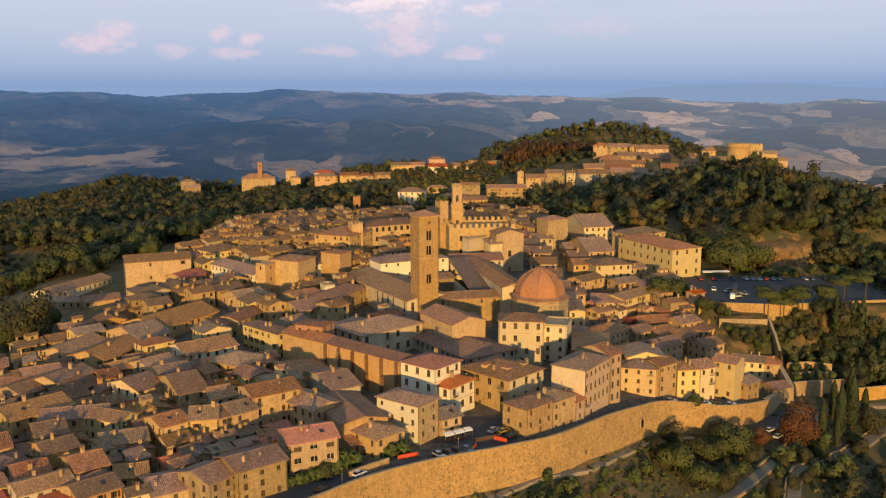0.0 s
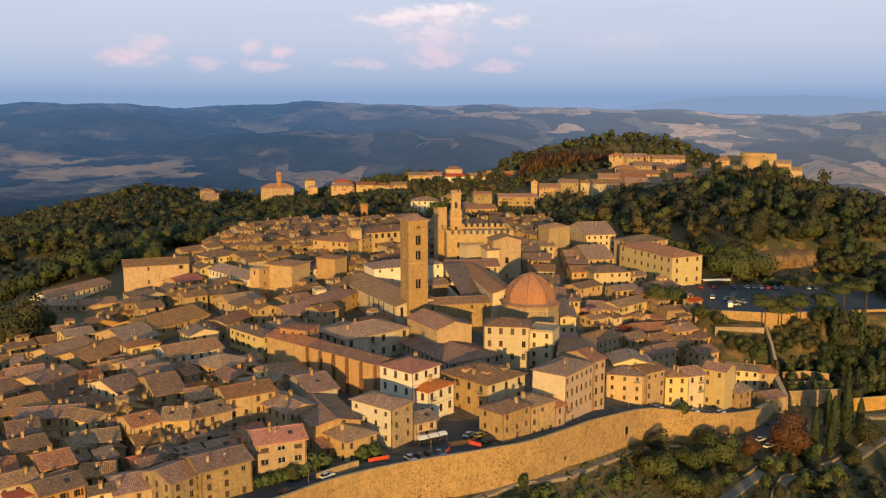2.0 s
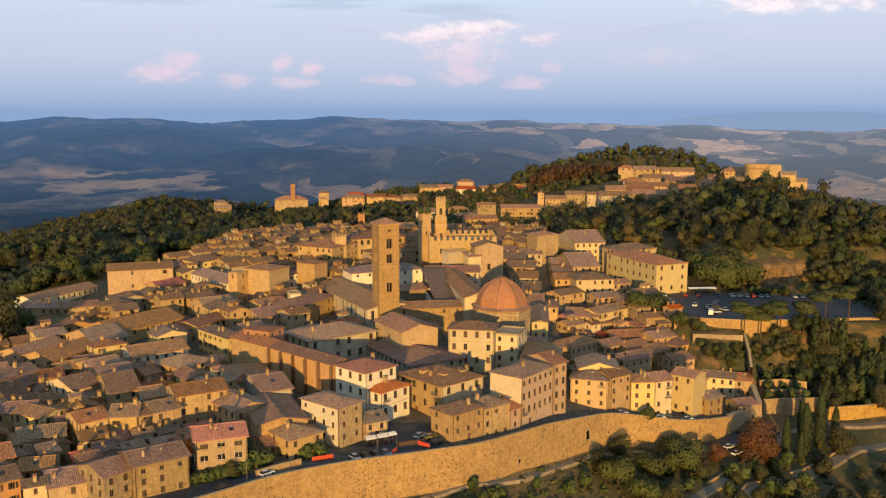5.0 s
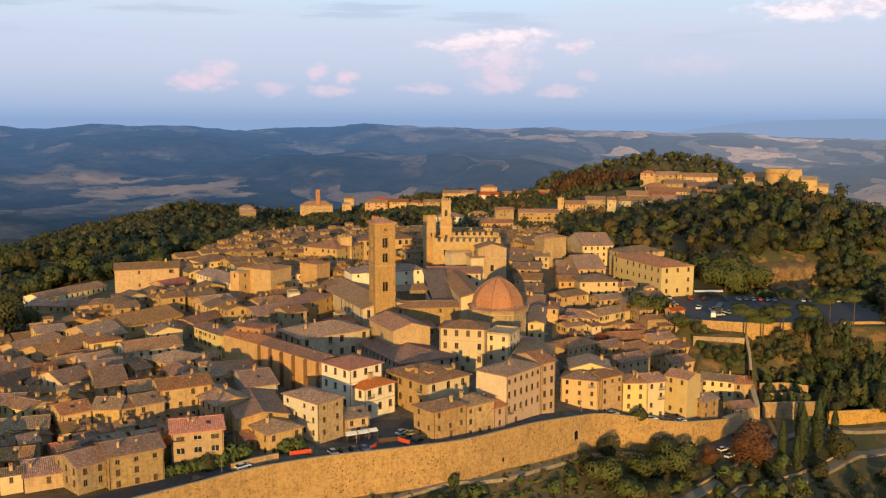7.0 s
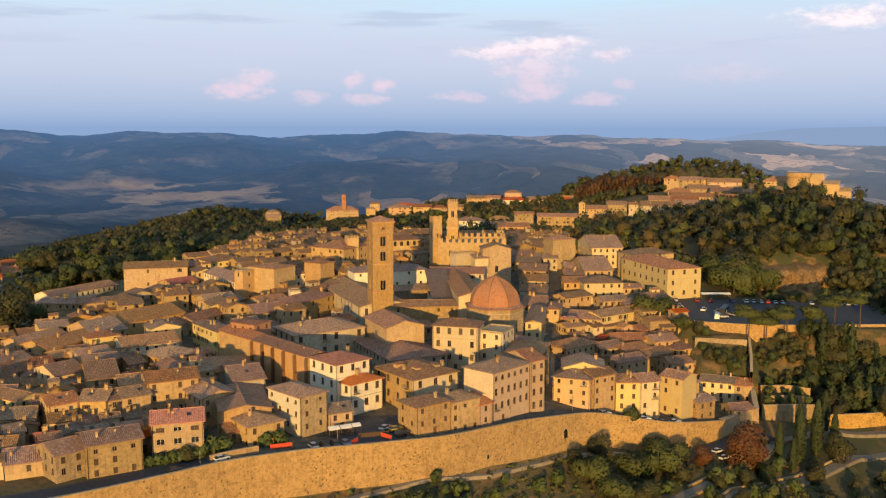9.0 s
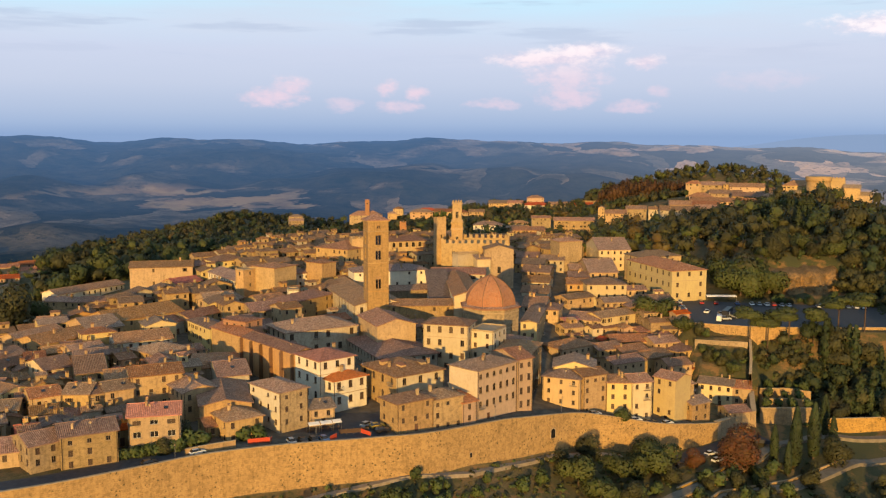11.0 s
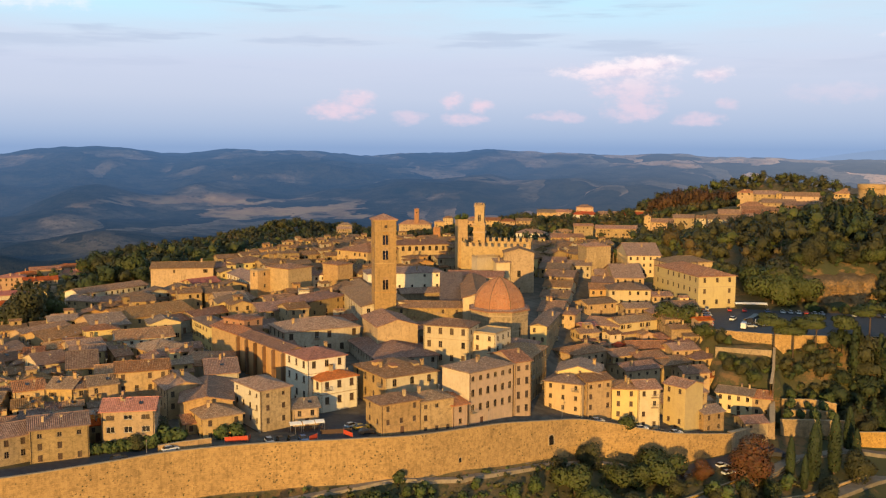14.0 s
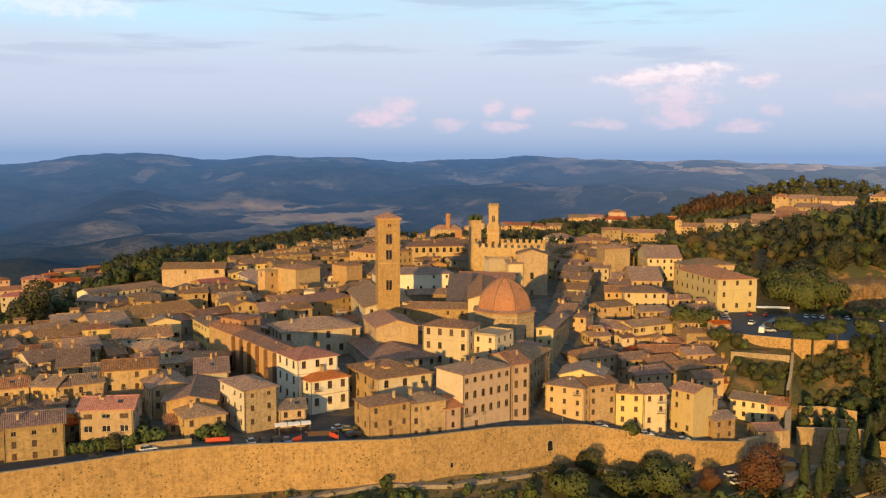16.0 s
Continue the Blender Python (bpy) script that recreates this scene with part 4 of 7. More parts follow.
def wall_run(name, pts, tops, feet, thick, label, mat="townwall", cope=True, batter=0.6):
    """A stone wall along a line of points, leaning back a little, with a coping on top."""
    line = []
    for (x0, y0), (x1, y1), t0, t1, f0, f1 in zip(pts, pts[1:], tops, tops[1:], feet, feet[1:]):
        n = max(1, int(math.hypot(x1 - x0, y1 - y0) / 4))
        for k in range(n):
            q = k / n
            line.append((x0 + (x1 - x0) * q, y0 + (y1 - y0) * q, t0 + (t1 - t0) * q, f0 + (f1 - f0) * q))
    line.append((*pts[-1], tops[-1], feet[-1]))
    b, c = Build(), Build()
    secs = []
    for k, (x, y, t, f) in enumerate(line):
        a, z = line[max(0, k - 1)], line[min(len(line) - 1, k + 1)]
        u = Vector((z[0] - a[0], z[1] - a[1])).normalized()
        n = Vector((u.y, -u.x))
        secs.append((Vector((x, y)), n, t, f))
    for (p0, n0, t0, f0), (p1, n1, t1, f1) in zip(secs, secs[1:]):
        def at(p, n, k, z):
            return (p.x + n.x * k, p.y + n.y * k, z)
        b.quad(at(p0, n0, batter, f0), at(p1, n1, batter, f1), at(p1, n1, 0, t1), at(p0, n0, 0, t0))
        b.quad(at(p0, n0, 0, t0), at(p1, n1, 0, t1), at(p1, n1, -thick, t1), at(p0, n0, -thick, t0))
        b.quad(at(p1, n1, -thick, f1), at(p0, n0, -thick, f0), at(p0, n0, -thick, t0), at(p1, n1, -thick, t1))
        if cope:
            q = [at(p0, n0, 0.08, t0 + 0.004), at(p1, n1, 0.08, t1 + 0.004), at(p1, n1, -thick - 0.06, t1 + 0.004), at(p0, n0, -thick - 0.06, t0 + 0.004)]
            r = [(x, y, z + 0.14) for x, y, z in q]
            c.quad(*r)
            for k in range(4):
                c.quad(q[k], q[(k + 1) % 4], r[(k + 1) % 4], r[k])
    ob = tagged(new(name, b.mesh(name, M[mat])), label, "wall", kind="structure")
    if cope:
        part("coping", c.mesh("coping", M["coping"]), ob)
    return ob


front = WALL[1:15]


def flowing(pts, n=6):
    """Points along a smooth curve through the given ones."""
    out = []
    for k in range(len(pts) - 1):
        a, p, q, z = (Vector(pts[max(0, min(len(pts) - 1, k + j))]) for j in (-1, 0, 1, 2))
        for i in range(n):
            t = i / n
            out.append(tuple(0.5 * (2 * p + (q - a) * t + (2 * a - 5 * p + 4 * q - z) * t * t + (3 * p - a - 3 * q + z) * t ** 3)))
    return out + [tuple(pts[-1])]


curve = flowing(front)
wall_run("town_wall", curve, [float(street(x)) + 0.95 for x, y in curve], [float(street(x)) - 12.5 for x, y in curve], 0.7, "long sunlit medieval town wall of rough stone blocks")

# niche without a hollow: a flat dark panel inside the rim paints its shade
b = Build()
arch = [(-0.75, 0.0), (0.75, 0.0), (0.75, 1.6)] + [(0.75 * math.cos(q * math.pi / 8), 1.6 + 0.75 * math.sin(q * math.pi / 8)) for q in range(1, 8)] + [(-0.75, 1.6)]
rim = [(x * 1.3, z * 1.12) for x, z in arch]
b.v = [(x, -0.05, z) for x, z in arch] + [(x, -0.16, z) for x, z in arch] + [(x, -0.16, z) for x, z in rim] + [(x, 0.1, z) for x, z in rim]
n = len(arch)
b.f, b.i = [tuple(range(n))], [1]
for k in range(n):
    j = (k + 1) % n
    b.f += [(k, j, n + j, n + k), (n + k, n + j, 2 * n + j, 2 * n + k), (2 * n + k, 2 * n + j, 3 * n + j, 3 * n + k)]
    b.i += [0, 0, 0]
for nx0, ny0, nz0, size in ((62.05, 279.15, -10.6, 1.2), (40.95, 255.3, -9.6, 0.55)):
    ob = tagged(new("niche", b.mesh("niche", M["coping"], M["glass"])), "arched niche in the foot of the town wall, a dark panel for its shade", "niche")
    ob.matrix_world = pose(nx0, ny0, nz0, -3, 0, 48) @ Matrix.Scale(size, 4)

# ---- campanile ----


def tower(name, x, y, yaw, w, d, foot, top, tone, label, category="tower", openings=(), roof=None, crown=None, string=(), rise=0.34):
    """A square tower with recessed openings in its front (along, width, foot, height), string courses and a roof or a crown of merlons."""
    ob = thing(name, pose(x, y, foot, 0, 0, yaw), label, category)
    walls = Build()
    H = top - foot
    cs = [(-w / 2, -d / 2), (w / 2, -d / 2), (w / 2, d / 2), (-w / 2, d / 2)]
    for k in range(4):
        p0, p1 = Vector(cs[k]), Vector(cs[(k + 1) % 4])
        run = (p1 - p0).length
        holes = [(run * a, ww, z - foot, hh) for a, ww, z, hh in openings] if k in (0, 1, 3) else []
        facade(walls, p0, p1, 0, H, holes, 0.5)
    part("wall", walls.mesh("wall", M[tone]), ob)
    for k in (0, 1, 3):
        p0, p1 = Vector(cs[k]), Vector(cs[(k + 1) % 4])
        u = (p1 - p0).normalized()
        for a, ww, z, hh in openings:
            b = Build()
            b.box(-ww / 2, 0.46, 0, ww / 2, 0.52, hh)
            if ww > 0.8:
                b.box(-0.07, 0.2, 0, 0.07, 0.44, hh * 0.75, 1)
                b.box(-ww / 2, 0.2, hh * 0.75, ww / 2, 0.44, hh, 1)
            at = p0 + u * (p1 - p0).length * a
            part("opening", b.mesh("opening", M["glass"], M[tone]), ob, "dark twin-arched opening", pose(at.x, at.y, z - foot, 0, 0, math.degrees(math.atan2(u.y, u.x))))
    for z, out, h in string:
        b = Build()
        b.box(-w / 2 - out, -d / 2 - out, z - foot, w / 2 + out, d / 2 + out, z - foot + h)
        part("string_course", b.mesh("string_course", M[tone]), ob)
    if roof:
        part("roof", roof_mesh(w, d, roof, rise, 0.7, "tile"), ob, at=pose(0, 0, H + 0.03))
    if crown:
        n, mw, mh = crown
        for sx, sy in [(i, j) for i in range(n) for j in range(n) if i in (0, n - 1) or j in (0, n - 1)]:
            b = Build()
            cx = -w / 2 + mw / 2 + sx * (w - mw) / (n - 1)
            cy = -d / 2 + mw / 2 + sy * (d - mw) / (n - 1)
            b.box(cx - mw / 2, cy - mw / 2, H, cx + mw / 2, cy + mw / 2, H + mh, taper=0.03)
            part("merlon", b.mesh("merlon", M[tone]), ob)
    return ob


tower("campanile", -6.9, 342.6, 27, 7.7, 7.7, 4, 47.6, "tufa", "tall square cathedral bell tower of tawny stone", openings=[(0.5, 2.0, 22.3, 4.6), (0.5, 2.0, 33.0, 4.4), (0.5, 2.0, 38.4, 4.6), (0.52, 1.0, 44.4, 1.3)],
      roof="h", string=[(21.2, 0.15, 0.4), (31.6, 0.15, 0.35), (37.4, 0.12, 0.3), (43.2, 0.15, 0.35), (46.9, 0.45, 0.5)], rise=0.42)
footprints.append((-6.9, 342.6, 5, 5, 0))

# ---- baptistery ----
bap = thing("baptistery", pose(35.8, 340.5, 0, 0, 0, 12), "octagonal stone baptistery with a terracotta tile dome", "baptistery")
footprints.append((35.8, 340.5, 11, 11, 0))


def octa(r, k, turn=22.5):
    a = radians(turn + 45 * k)
    return r * math.cos(a), r * math.sin(a)


R8 = 10.6
b = Build()
for k in range(8):
    (x0, y0), (x1, y1) = octa(R8, k), octa(R8, k + 1)
    holes = [(octa(R8, 0)[0] * 0.413, 0.7, 9.0, 3.4)]
    facade(b, (x0, y0), (x1, y1), 0, 17.4, [((Vector((x1 - x0, y1 - y0)).length) / 2, 0.7, 8.6, 3.2)], 0.5)
part("drum", b.mesh("drum", M["stone"]), bap, "rubble stone drum with narrow windows")
for z0, z1, out, tone in ((15.9, 16.3, 0.25, "coping"), (10.6, 10.85, 0.12, "coping"), (17.3, 17.75, 0.75, "tile")):
    b = Build()
    for k in range(8):
        (x0, y0), (x1, y1) = octa(R8 + out, k), octa(R8 + out, k + 1)
        b.quad((x0, y0, z0), (x1, y1, z0), (x1, y1, z1), (x0, y0, z1))
        b.quad((x0, y0, z1), (x1, y1, z1), (*octa(R8 - 0.6, k + 1), z1 + 0.1), (*octa(R8 - 0.6, k), z1 + 0.1))
        b.quad((*octa(R8 - 0.6, k), z0), (*octa(R8 - 0.6, k + 1), z0), (x1, y1, z0), (x0, y0, z0))
    part("cornice", b.mesh("cornice", M[tone]), bap)
b, uvs = Build(), []
N = 9
prof = [9.3 * (1 - (k / N) ** 2.25) ** 0.82 + 0.02 for k in range(N + 1)]
zs = [18.1 + 10.4 * k / N for k in range(N + 1)]
for k in range(8):
    for j in range(N):
        q = [(*octa(prof[j], k), zs[j]), (*octa(prof[j], k + 1), zs[j]), (*octa(prof[j + 1], k + 1), zs[j + 1]), (*octa(prof[j + 1], k), zs[j + 1])]
        b.quad(*q)
        h0, h1 = prof[j] * 0.383, prof[j + 1] * 0.383
        uvs.append([(-h0 + k * 9, j * 1.6), (h0 + k * 9, j * 1.6), (h1 + k * 9, j * 1.6 + 1.6), (-h1 + k * 9, j * 1.6 + 1.6)])
dome = part("dome", mesh_of("dome", b.v, b.f, [M["dome"]], uv=uvs), bap, "eight-sided dome of orange terracotta tiles")
for k in range(8):
    b = Build()
    for j in range(N):
        a0, a1 = radians(22.5 + 45 * k - 90 / max(prof[j], 1)), radians(22.5 + 45 * k + 90 / max(prof[j], 1))
        c0, c1 = Vector((*octa(prof[j] + 0.1, k), zs[j] + 0.08)), Vector((*octa(prof[j + 1] + 0.1, k), zs[j + 1] + 0.08))
        side = Vector((-math.sin(radians(22.5 + 45 * k)), math.cos(radians(22.5 + 45 * k)), 0)) * 0.11
        b.quad(c0 - side, c0 + side, c1 + side, c1 - side)
        b.quad(c0 + side, c0 + side - Vector((0, 0, 0.3)), c1 + side - Vector((0, 0, 0.3)), c1 + side)
        b.quad(c0 - side - Vector((0, 0, 0.3)), c0 - side, c1 - side, c1 - side - Vector((0, 0, 0.3)))
    part("rib", b.mesh("rib", M["tile"]), dome)
b = Build()
b.tube(0, 0, zs[-1] - 0.4, zs[-1] + 0.15, 0.5, 0.3)
part("cap", b.mesh("cap", M["tile"]), dome)
b, uvs = Build(), []
for k in range(8):
    q = [(*octa(R8 + 0.7, k), 17.6), (*octa(R8 + 0.7, k + 1), 17.6), (*octa(9.0, k + 1), 18.35), (*octa(9.0, k), 18.35)]
    b.quad(*q)
    uvs.append([(-4 + k * 9, 0), (4 + k * 9, 0), (3.5 + k * 9, 1.8), (-3.5 + k * 9, 1.8)])
part("skirt_roof", mesh_of("skirt_roof", b.v, b.f, [M["tile"]], uv=uvs), bap, "ring of weathered tiles round the foot of the dome")

# ---- priors' palace ----
pal = thing("palace", pose(17.0, 441.0, 8, 0, 0, 6), "crenellated medieval palace of tawny stone blocks", "palace")
footprints.append((17, 441, 17, 13, 6))
b = Build()
PW, PD, PH = 31.0, 24.0, 21.4
pc = [(-PW / 2, -PD / 2), (PW / 2, -PD / 2), (PW / 2, PD / 2), (-PW / 2, PD / 2)]
for k in range(4):
    p0, p1 = pc[k], pc[(k + 1) % 4]
    run = PW if k % 2 == 0 else PD
    facade(b, p0, p1, 0, PH, [(run * f, 1.3, z, 2.4) for z in (9.0, 15.2) for f in ((0.18, 0.42, 0.66, 0.88) if k % 2 == 0 else (0.2, 0.5, 0.8))], 0.4)
b.quad((-PW / 2, -PD / 2, PH - 1), (PW / 2, -PD / 2, PH - 1), (PW / 2, PD / 2, PH - 1), (-PW / 2, PD / 2, PH - 1))
part("wall", b.mesh("wall", M["ochre"]), pal)
for k in (0, 3):
    p0, p1 = Vector(pc[k]), Vector(pc[(k + 1) % 4])
    run, u = (p1 - p0).length, (p1 - p0).normalized()
    for f in (0.18, 0.42, 0.66, 0.88) if k == 0 else (0.2, 0.5, 0.8):
        for z in (9.0, 15.2):
            at = p0 + u * run * f
            part("window", window_mesh(1.3, 2.4, "glass", False)[0], pal, at=pose(at.x, at.y, z, 0, 0, math.degrees(math.atan2(u.y, u.x))))
for k in range(4):
    p0, p1 = Vector(pc[k]), Vector(pc[(k + 1) % 4])
    run, u = (p1 - p0).length, (p1 - p0).normalized()
    n = int(run / 2.7)
    for j in range(n):
        at = p0 + u * (j + 0.5) * run / n
        b = Build()
        b.box(-0.75, 0.02, 0, 0.75, 0.6, 1.5)
        b.box(-0.75, 0.02, 1.5, -0.25, 0.6, 1.9, taper=0.04)
        b.box(0.25, 0.02, 1.5, 0.75, 0.6, 1.9, taper=0.04)
        part("merlon", b.mesh("merlon", M["ochre"]), pal, at=pose(at.x, at.y, PH, 0, 0, math.degrees(math.atan2(u.y, u.x))))
tower("palace_tower", 6.6, 450.6, 6, 5.4, 5.4, 10, 37.0, "ochre", "slender crenellated palace bell tower of tawny stone", crown=(4, 0.9, 1.1), string=[(33.5, 0.35, 0.8), (36.4, 0.3, 0.6)], openings=[(0.5, 1.2, 28, 3.0)])
tower("belfry", 6.6, 450.6, 6, 4.4, 4.4, 37.0, 46.4, "ochre", "upper belfry stage with battlements above the palace", crown=(4, 0.75, 1.0), string=[(45.6, 0.4, 0.7)], openings=[(0.5, 1.3, 39.0, 4.0)])
tower("old_tower", -0.6, 443.5, 30, 4.6, 4.6, 10, 40.2, "ochre", "broken old stone tower with shrubs growing on its top", openings=[(0.5, 0.7, 30, 1.8)])


# ---- houses of the town ----
HALL = (-22.8, 280.0, 50.1, 7.5, 31.6)
house(41.8, 274.1, 55.2, 17.1, 11.0, 12.6, "h", "pink", skip=0.0, storey=4.2, win=(1.2, 2.0), pitch=2.8, name="palace", style="arch", sides=(0,), tone2=("cream", (3,)))
house(49.0, 285.2, 43.5, 5.7, 13.0, 12.8, "x", "pink", skip=0.0, storey=4.0, win=(1.1, 2.0), pitch=2.6)
house(23.8, 251.4, 45.2, 11.7, 8.6, 7.7, "h", "stone", skip=0.1, storey=3.5, win=(0.9,1.4), pitch=3.0, tone2=("ochre", (3,)))
house(31.4, 259.2, 42.8, 10.1, 9.0, 6.9, "h", "stone")
house(37.2, 263.1, 47.1, 5.0, 7.0, 4.6, "m", "pink", red=True)
house(-3.5, 266.1, 50.5, 12.2, 12.7, 15.0, "h", "white", red=True, skip=0.0, cornice=True, pipes=True, storey=4.2, win=(1.2, 1.9), pitch=3.6, style="closed")
house(2.8, 262.6, 51.5, 11.8, 7.4, 9.9, "h", "white", red=True, skip=0.0, cornice=True, pipes=True, storey=4.2, win=(1.3, 2.0), pitch=3.4, style="closed")
hall = house(17.7, 273.6, 46.1, 16.7, 19.2, 10.5, "h", "cream", storey=4.4, win=(1.3, 2.1), pitch=4.2, style="arch", skip=0.0, chim=2, tone2=("ochre", (3,)), cover="tile")
for dx, dy, turn in ((-3.2, -4.6, 0), (3.6, -5.0, 0), (-5.0, 2.0, -90)):
    b = Build()
    b.box(-0.9, -1.0, -0.4, 0.9, 1.3, 0.9)
    b.quad((-1.1, -1.2, 0.9), (1.1, -1.2, 0.9), (1.1, 1.6, 1.35), (-1.1, 1.6, 1.35), mat=1)
    part("dormer", b.mesh("dormer", M["ochre"], M["tile"]), hall, at=pose(dx, dy, 10.5 - hall.location.z + 0.9, 0, 0, turn))
house(-9.5, 243.3, 52.7, 9.0, 14.2, 11.7, "h", "white", skip=0.3, storey=3.4, win=(0.9,1.4), pitch=3.4, style="closed", tone2=("stone", (0,)))
house(-0.2, 248.0, 33.2, 6.8, 9.0, 5.5)
house(-17.6, 232.9, 45.7, 10.0, 11.7, 6.6, "h")
house(-24.5, 231.4, 39.2, 3.3, 8.0, 4.2)
house(-25.3, 243.4, 26.5, 13.1, 22.0, 8.5, "y", "ochre", blank=True, rise=0.2)
house(-36.3, 247.1, 45.3, 10.2, 16.0, 9.5, "y")
house(-33.2, 219.8, 23.5, 12.1, 11.0, 10.5, "x", "ochre", red=True, skip=0.05, storey=3.2, win=(1.9, 1.5), pitch=3.4, style="glass", frame="whiteframe")
house(-53.9, 201.8, 52.7, 7.1, 11.0, 7.8, "x", "stone", skip=0.05, storey=2.7, pitch=3.2, style="closed")
house(-44.7, 207.5, 38.1, 12.6, 11.0, 9.1, "x", "stone", skip=0.05, storey=2.7, pitch=3.2, style="closed")
house(-48.0, 249.2, 33.9, 13.8, 11.0, 12.4)
house(-71.5, 232.1, 43.3, 7.5, 10.0, 9.6)
house(-62.9, 237.1, 11.4, 6.8, 11.0, 9.6)
house(-59.7, 237.8, 37.3, 4.0, 9.0, 9.4)
house(-55.1, 240.3, 41.5, 7.4, 10.0, 10.0)
house(-67.9, 226.6, 36.4, 6.5, 8.0, 6.5, "x", "cream")
house(-81.0, 226.6, 23.8, 11.1, 10.0, 7.0, "x", "white")
house(-89.5, 240.2, 68.0, 8.4, 14.0, 8.0, "y", "yellow")
house(-79.0, 235.4, 33.6, 4.4, 8.0, 7.0, "x", "orange")
house(-65.8, 215.9, 37.0, 4.9, 7.0, 5.0, "x", "orange", red=True)
house(-61.1, 205.8, 12.8, 7.3, 9.0, 4.5, "h")
house(-75.8, 262.2, 34.8, 8.3, 19.9, 9.5)
house(-64.0, 257.0, 34.3, 6.4, 11.0, 8.5, "x", "white")
house(-90.0, 264.7, 55.6, 9.0, 14.3, 8.6, "x", "cream")
house(-102.2, 275.5, 36.0, 5.7, 9.0, 8.0)
house(-109.9, 268.5, 71.8, 10.7, 12.0, 7.0)
house(-109.1, 261.3, 53.3, 8.5, 11.0, 6.5)
house(-110.7, 300.0, 70.5, 20.2, 14.2, 8.6)
house(-125.4, 310.0, 72.7, 19.2, 12.6, 7.0)
house(-106.4, 318.9, 53.0, 12.8, 19.6, 9.6)
house(-100.2, 337.5, 61.1, 30.3, 18.2, 10.3)
house(-79.4, 301.5, 39.1, 18.2, 13.7, 9.6, "x", "white")
house(-59.7, 313.2, 46.6, 7.6, 19.9, 12.9, "h", "yellow")
house(-42.1, 300.5, 66.3, 7.8, 10.1, 17.5, "h", "brick", rise=0.12, storey=3.4)
house(-22.8, 280.0, 50.1, 7.5, 31.6, 14.5, "y", "orange", blank=True, chim=0, cover="greytile")
house(-42.5, 296.5, 51.3, 8.5, 19.3, 14.5, "y", "ochre", blank=True)
house(-22.5, 313.7, 41.4, 26.2, 17.0, 13.5, "h", "pale", storey=4.4, win=(1.4,2.2), pitch=4.0, style="closed")
house(3.2, 316.0, 31.8, 13.4, 21.1, 15.9, "y", "ochre", blank=True, chim=0)
house(26.4, 307.1, -5.9, 15.0, 10.0, 17.6, "h", "cream", cover="greytile", skip=0.05, cornice=True, storey=4.2, win=(1.2,2.0), pitch=3.6, style="closed")
house(38.7, 310.4, -16.2, 8.4, 11.0, 15.2, "f", "cream")
house(6.4, 307.2, 34.5, 20.0, 33.1, 9.0, "h", "pale", chim=0, rise=0.24, cover="greytile")
house(-18.4, 364.9, 29.8, 19.0, 54.1, 16.2, "y", "pale", storey=6, win=(1.2, 3.6), pitch=4.2, style="glass", chim=0, rise=0.26)
house(-14.4, 394.1, 26.9, 31.5, 12.0, 21.8, "h", "white", skip=0.25, storey=4.2, win=(0.9, 1.1), pitch=4.6, style="glass", chim=1)
house(-4.5, 384.5, 26.9, 17.0, 9.0, 15.2, "x", "stone", blank=True, chim=0, cover="greytile")
house(11.6, 371.0, 13.5, 8.0, 42.0, 14.6, "m", "pale", blank=True, chim=0)
house(20.4, 371.6, 13.5, 9.6, 55.0, 19.8, "y", "pale", storey=6, win=(0.9, 2.2), pitch=7, style="glass", chim=0, tone2=("cream", (0,)), name="cathedral_nave", label="long cathedral nave with a weathered gabled tile roof")
house(14.5, 424.0, 39.4, 10.7, 5.0, 25.5, "f", "cream", blank=True)
house(22.7, 418.7, 24.6, 6.1, 6.0, 24.2, "m", "cream", blank=True)
house(-47.9, 449.6, 65.2, 21.9, 19.7, 24.3, "h")
house(-26.5, 467.3, 27.5, 30.0, 13.0, 26.0, "h", "ochre", skip=0.0, storey=4.6, win=(1.5, 2.3), pitch=3.2, style="arch", chim=1, name="palace", label="long ochre palace with two rows of arched windows")
tower("turret", -42.0, 446.5, 27, 5.6, 5.6, 8, 28.6, "ochre", "low square turret with battlements beside the palace", crown=(4, 0.9, 0.9), openings=[(0.5, 0.8, 22, 1.6)])
house(-62.9, 388.8, 64.5, 13.0, 13.5, 22.8, "h", "ochre", blank=True, chim=0, rise=0.2)
house(-46.5, 403.1, 60.2, 8.5, 10.0, 23.0, "h", "ochre", blank=True, chim=0, rise=0.2)
house(-73.4, 383.5, 62.7, 7.5, 4.9, 21.5, "f", "ochre", storey=5, win=(0.9,1.5), pitch=5)
house(-56.4, 403.8, 39.8, 5.9, 8.0, 18.0, "x", "white")
house(-45.2, 361.0, 25.7, 4.0, 6.0, 17.4, "f", "white")
house(57.1, 486.8, 29.7, 12.8, 10.0, 25.5, "h", "stone", blank=True, chim=0)
house(77.9, 500.9, 12.7, 16.0, 30.9, 21.2, "x", "cream")
house(104.0, 447.0, 27, 17.3, 40.0, 19.7, "h", "yellow", skip=0.03, storey=4.6, win=(1.2, 1.9), pitch=4.9, style="closed", cornice=True)
house(99.5, 472.2, 28.6, 22.7, 14.0, 21.0, "h")
house(76.1, 425.2, 12.5, 17.3, 13.0, 14.0, "h", "yellow", storey=3.6)
house(72.7, 459.0, 13.1, 13.2, 29.4, 15.5)
house(63.7, 412.1, 42.0, 14.3, 9.0, 9.4)
house(69.8, 389.6, -12.6, 13.2, 13.0, 5.0)
house(78.7, 393.0, 44.2, 19.4, 10.0, 6.0, "x", "yellow")
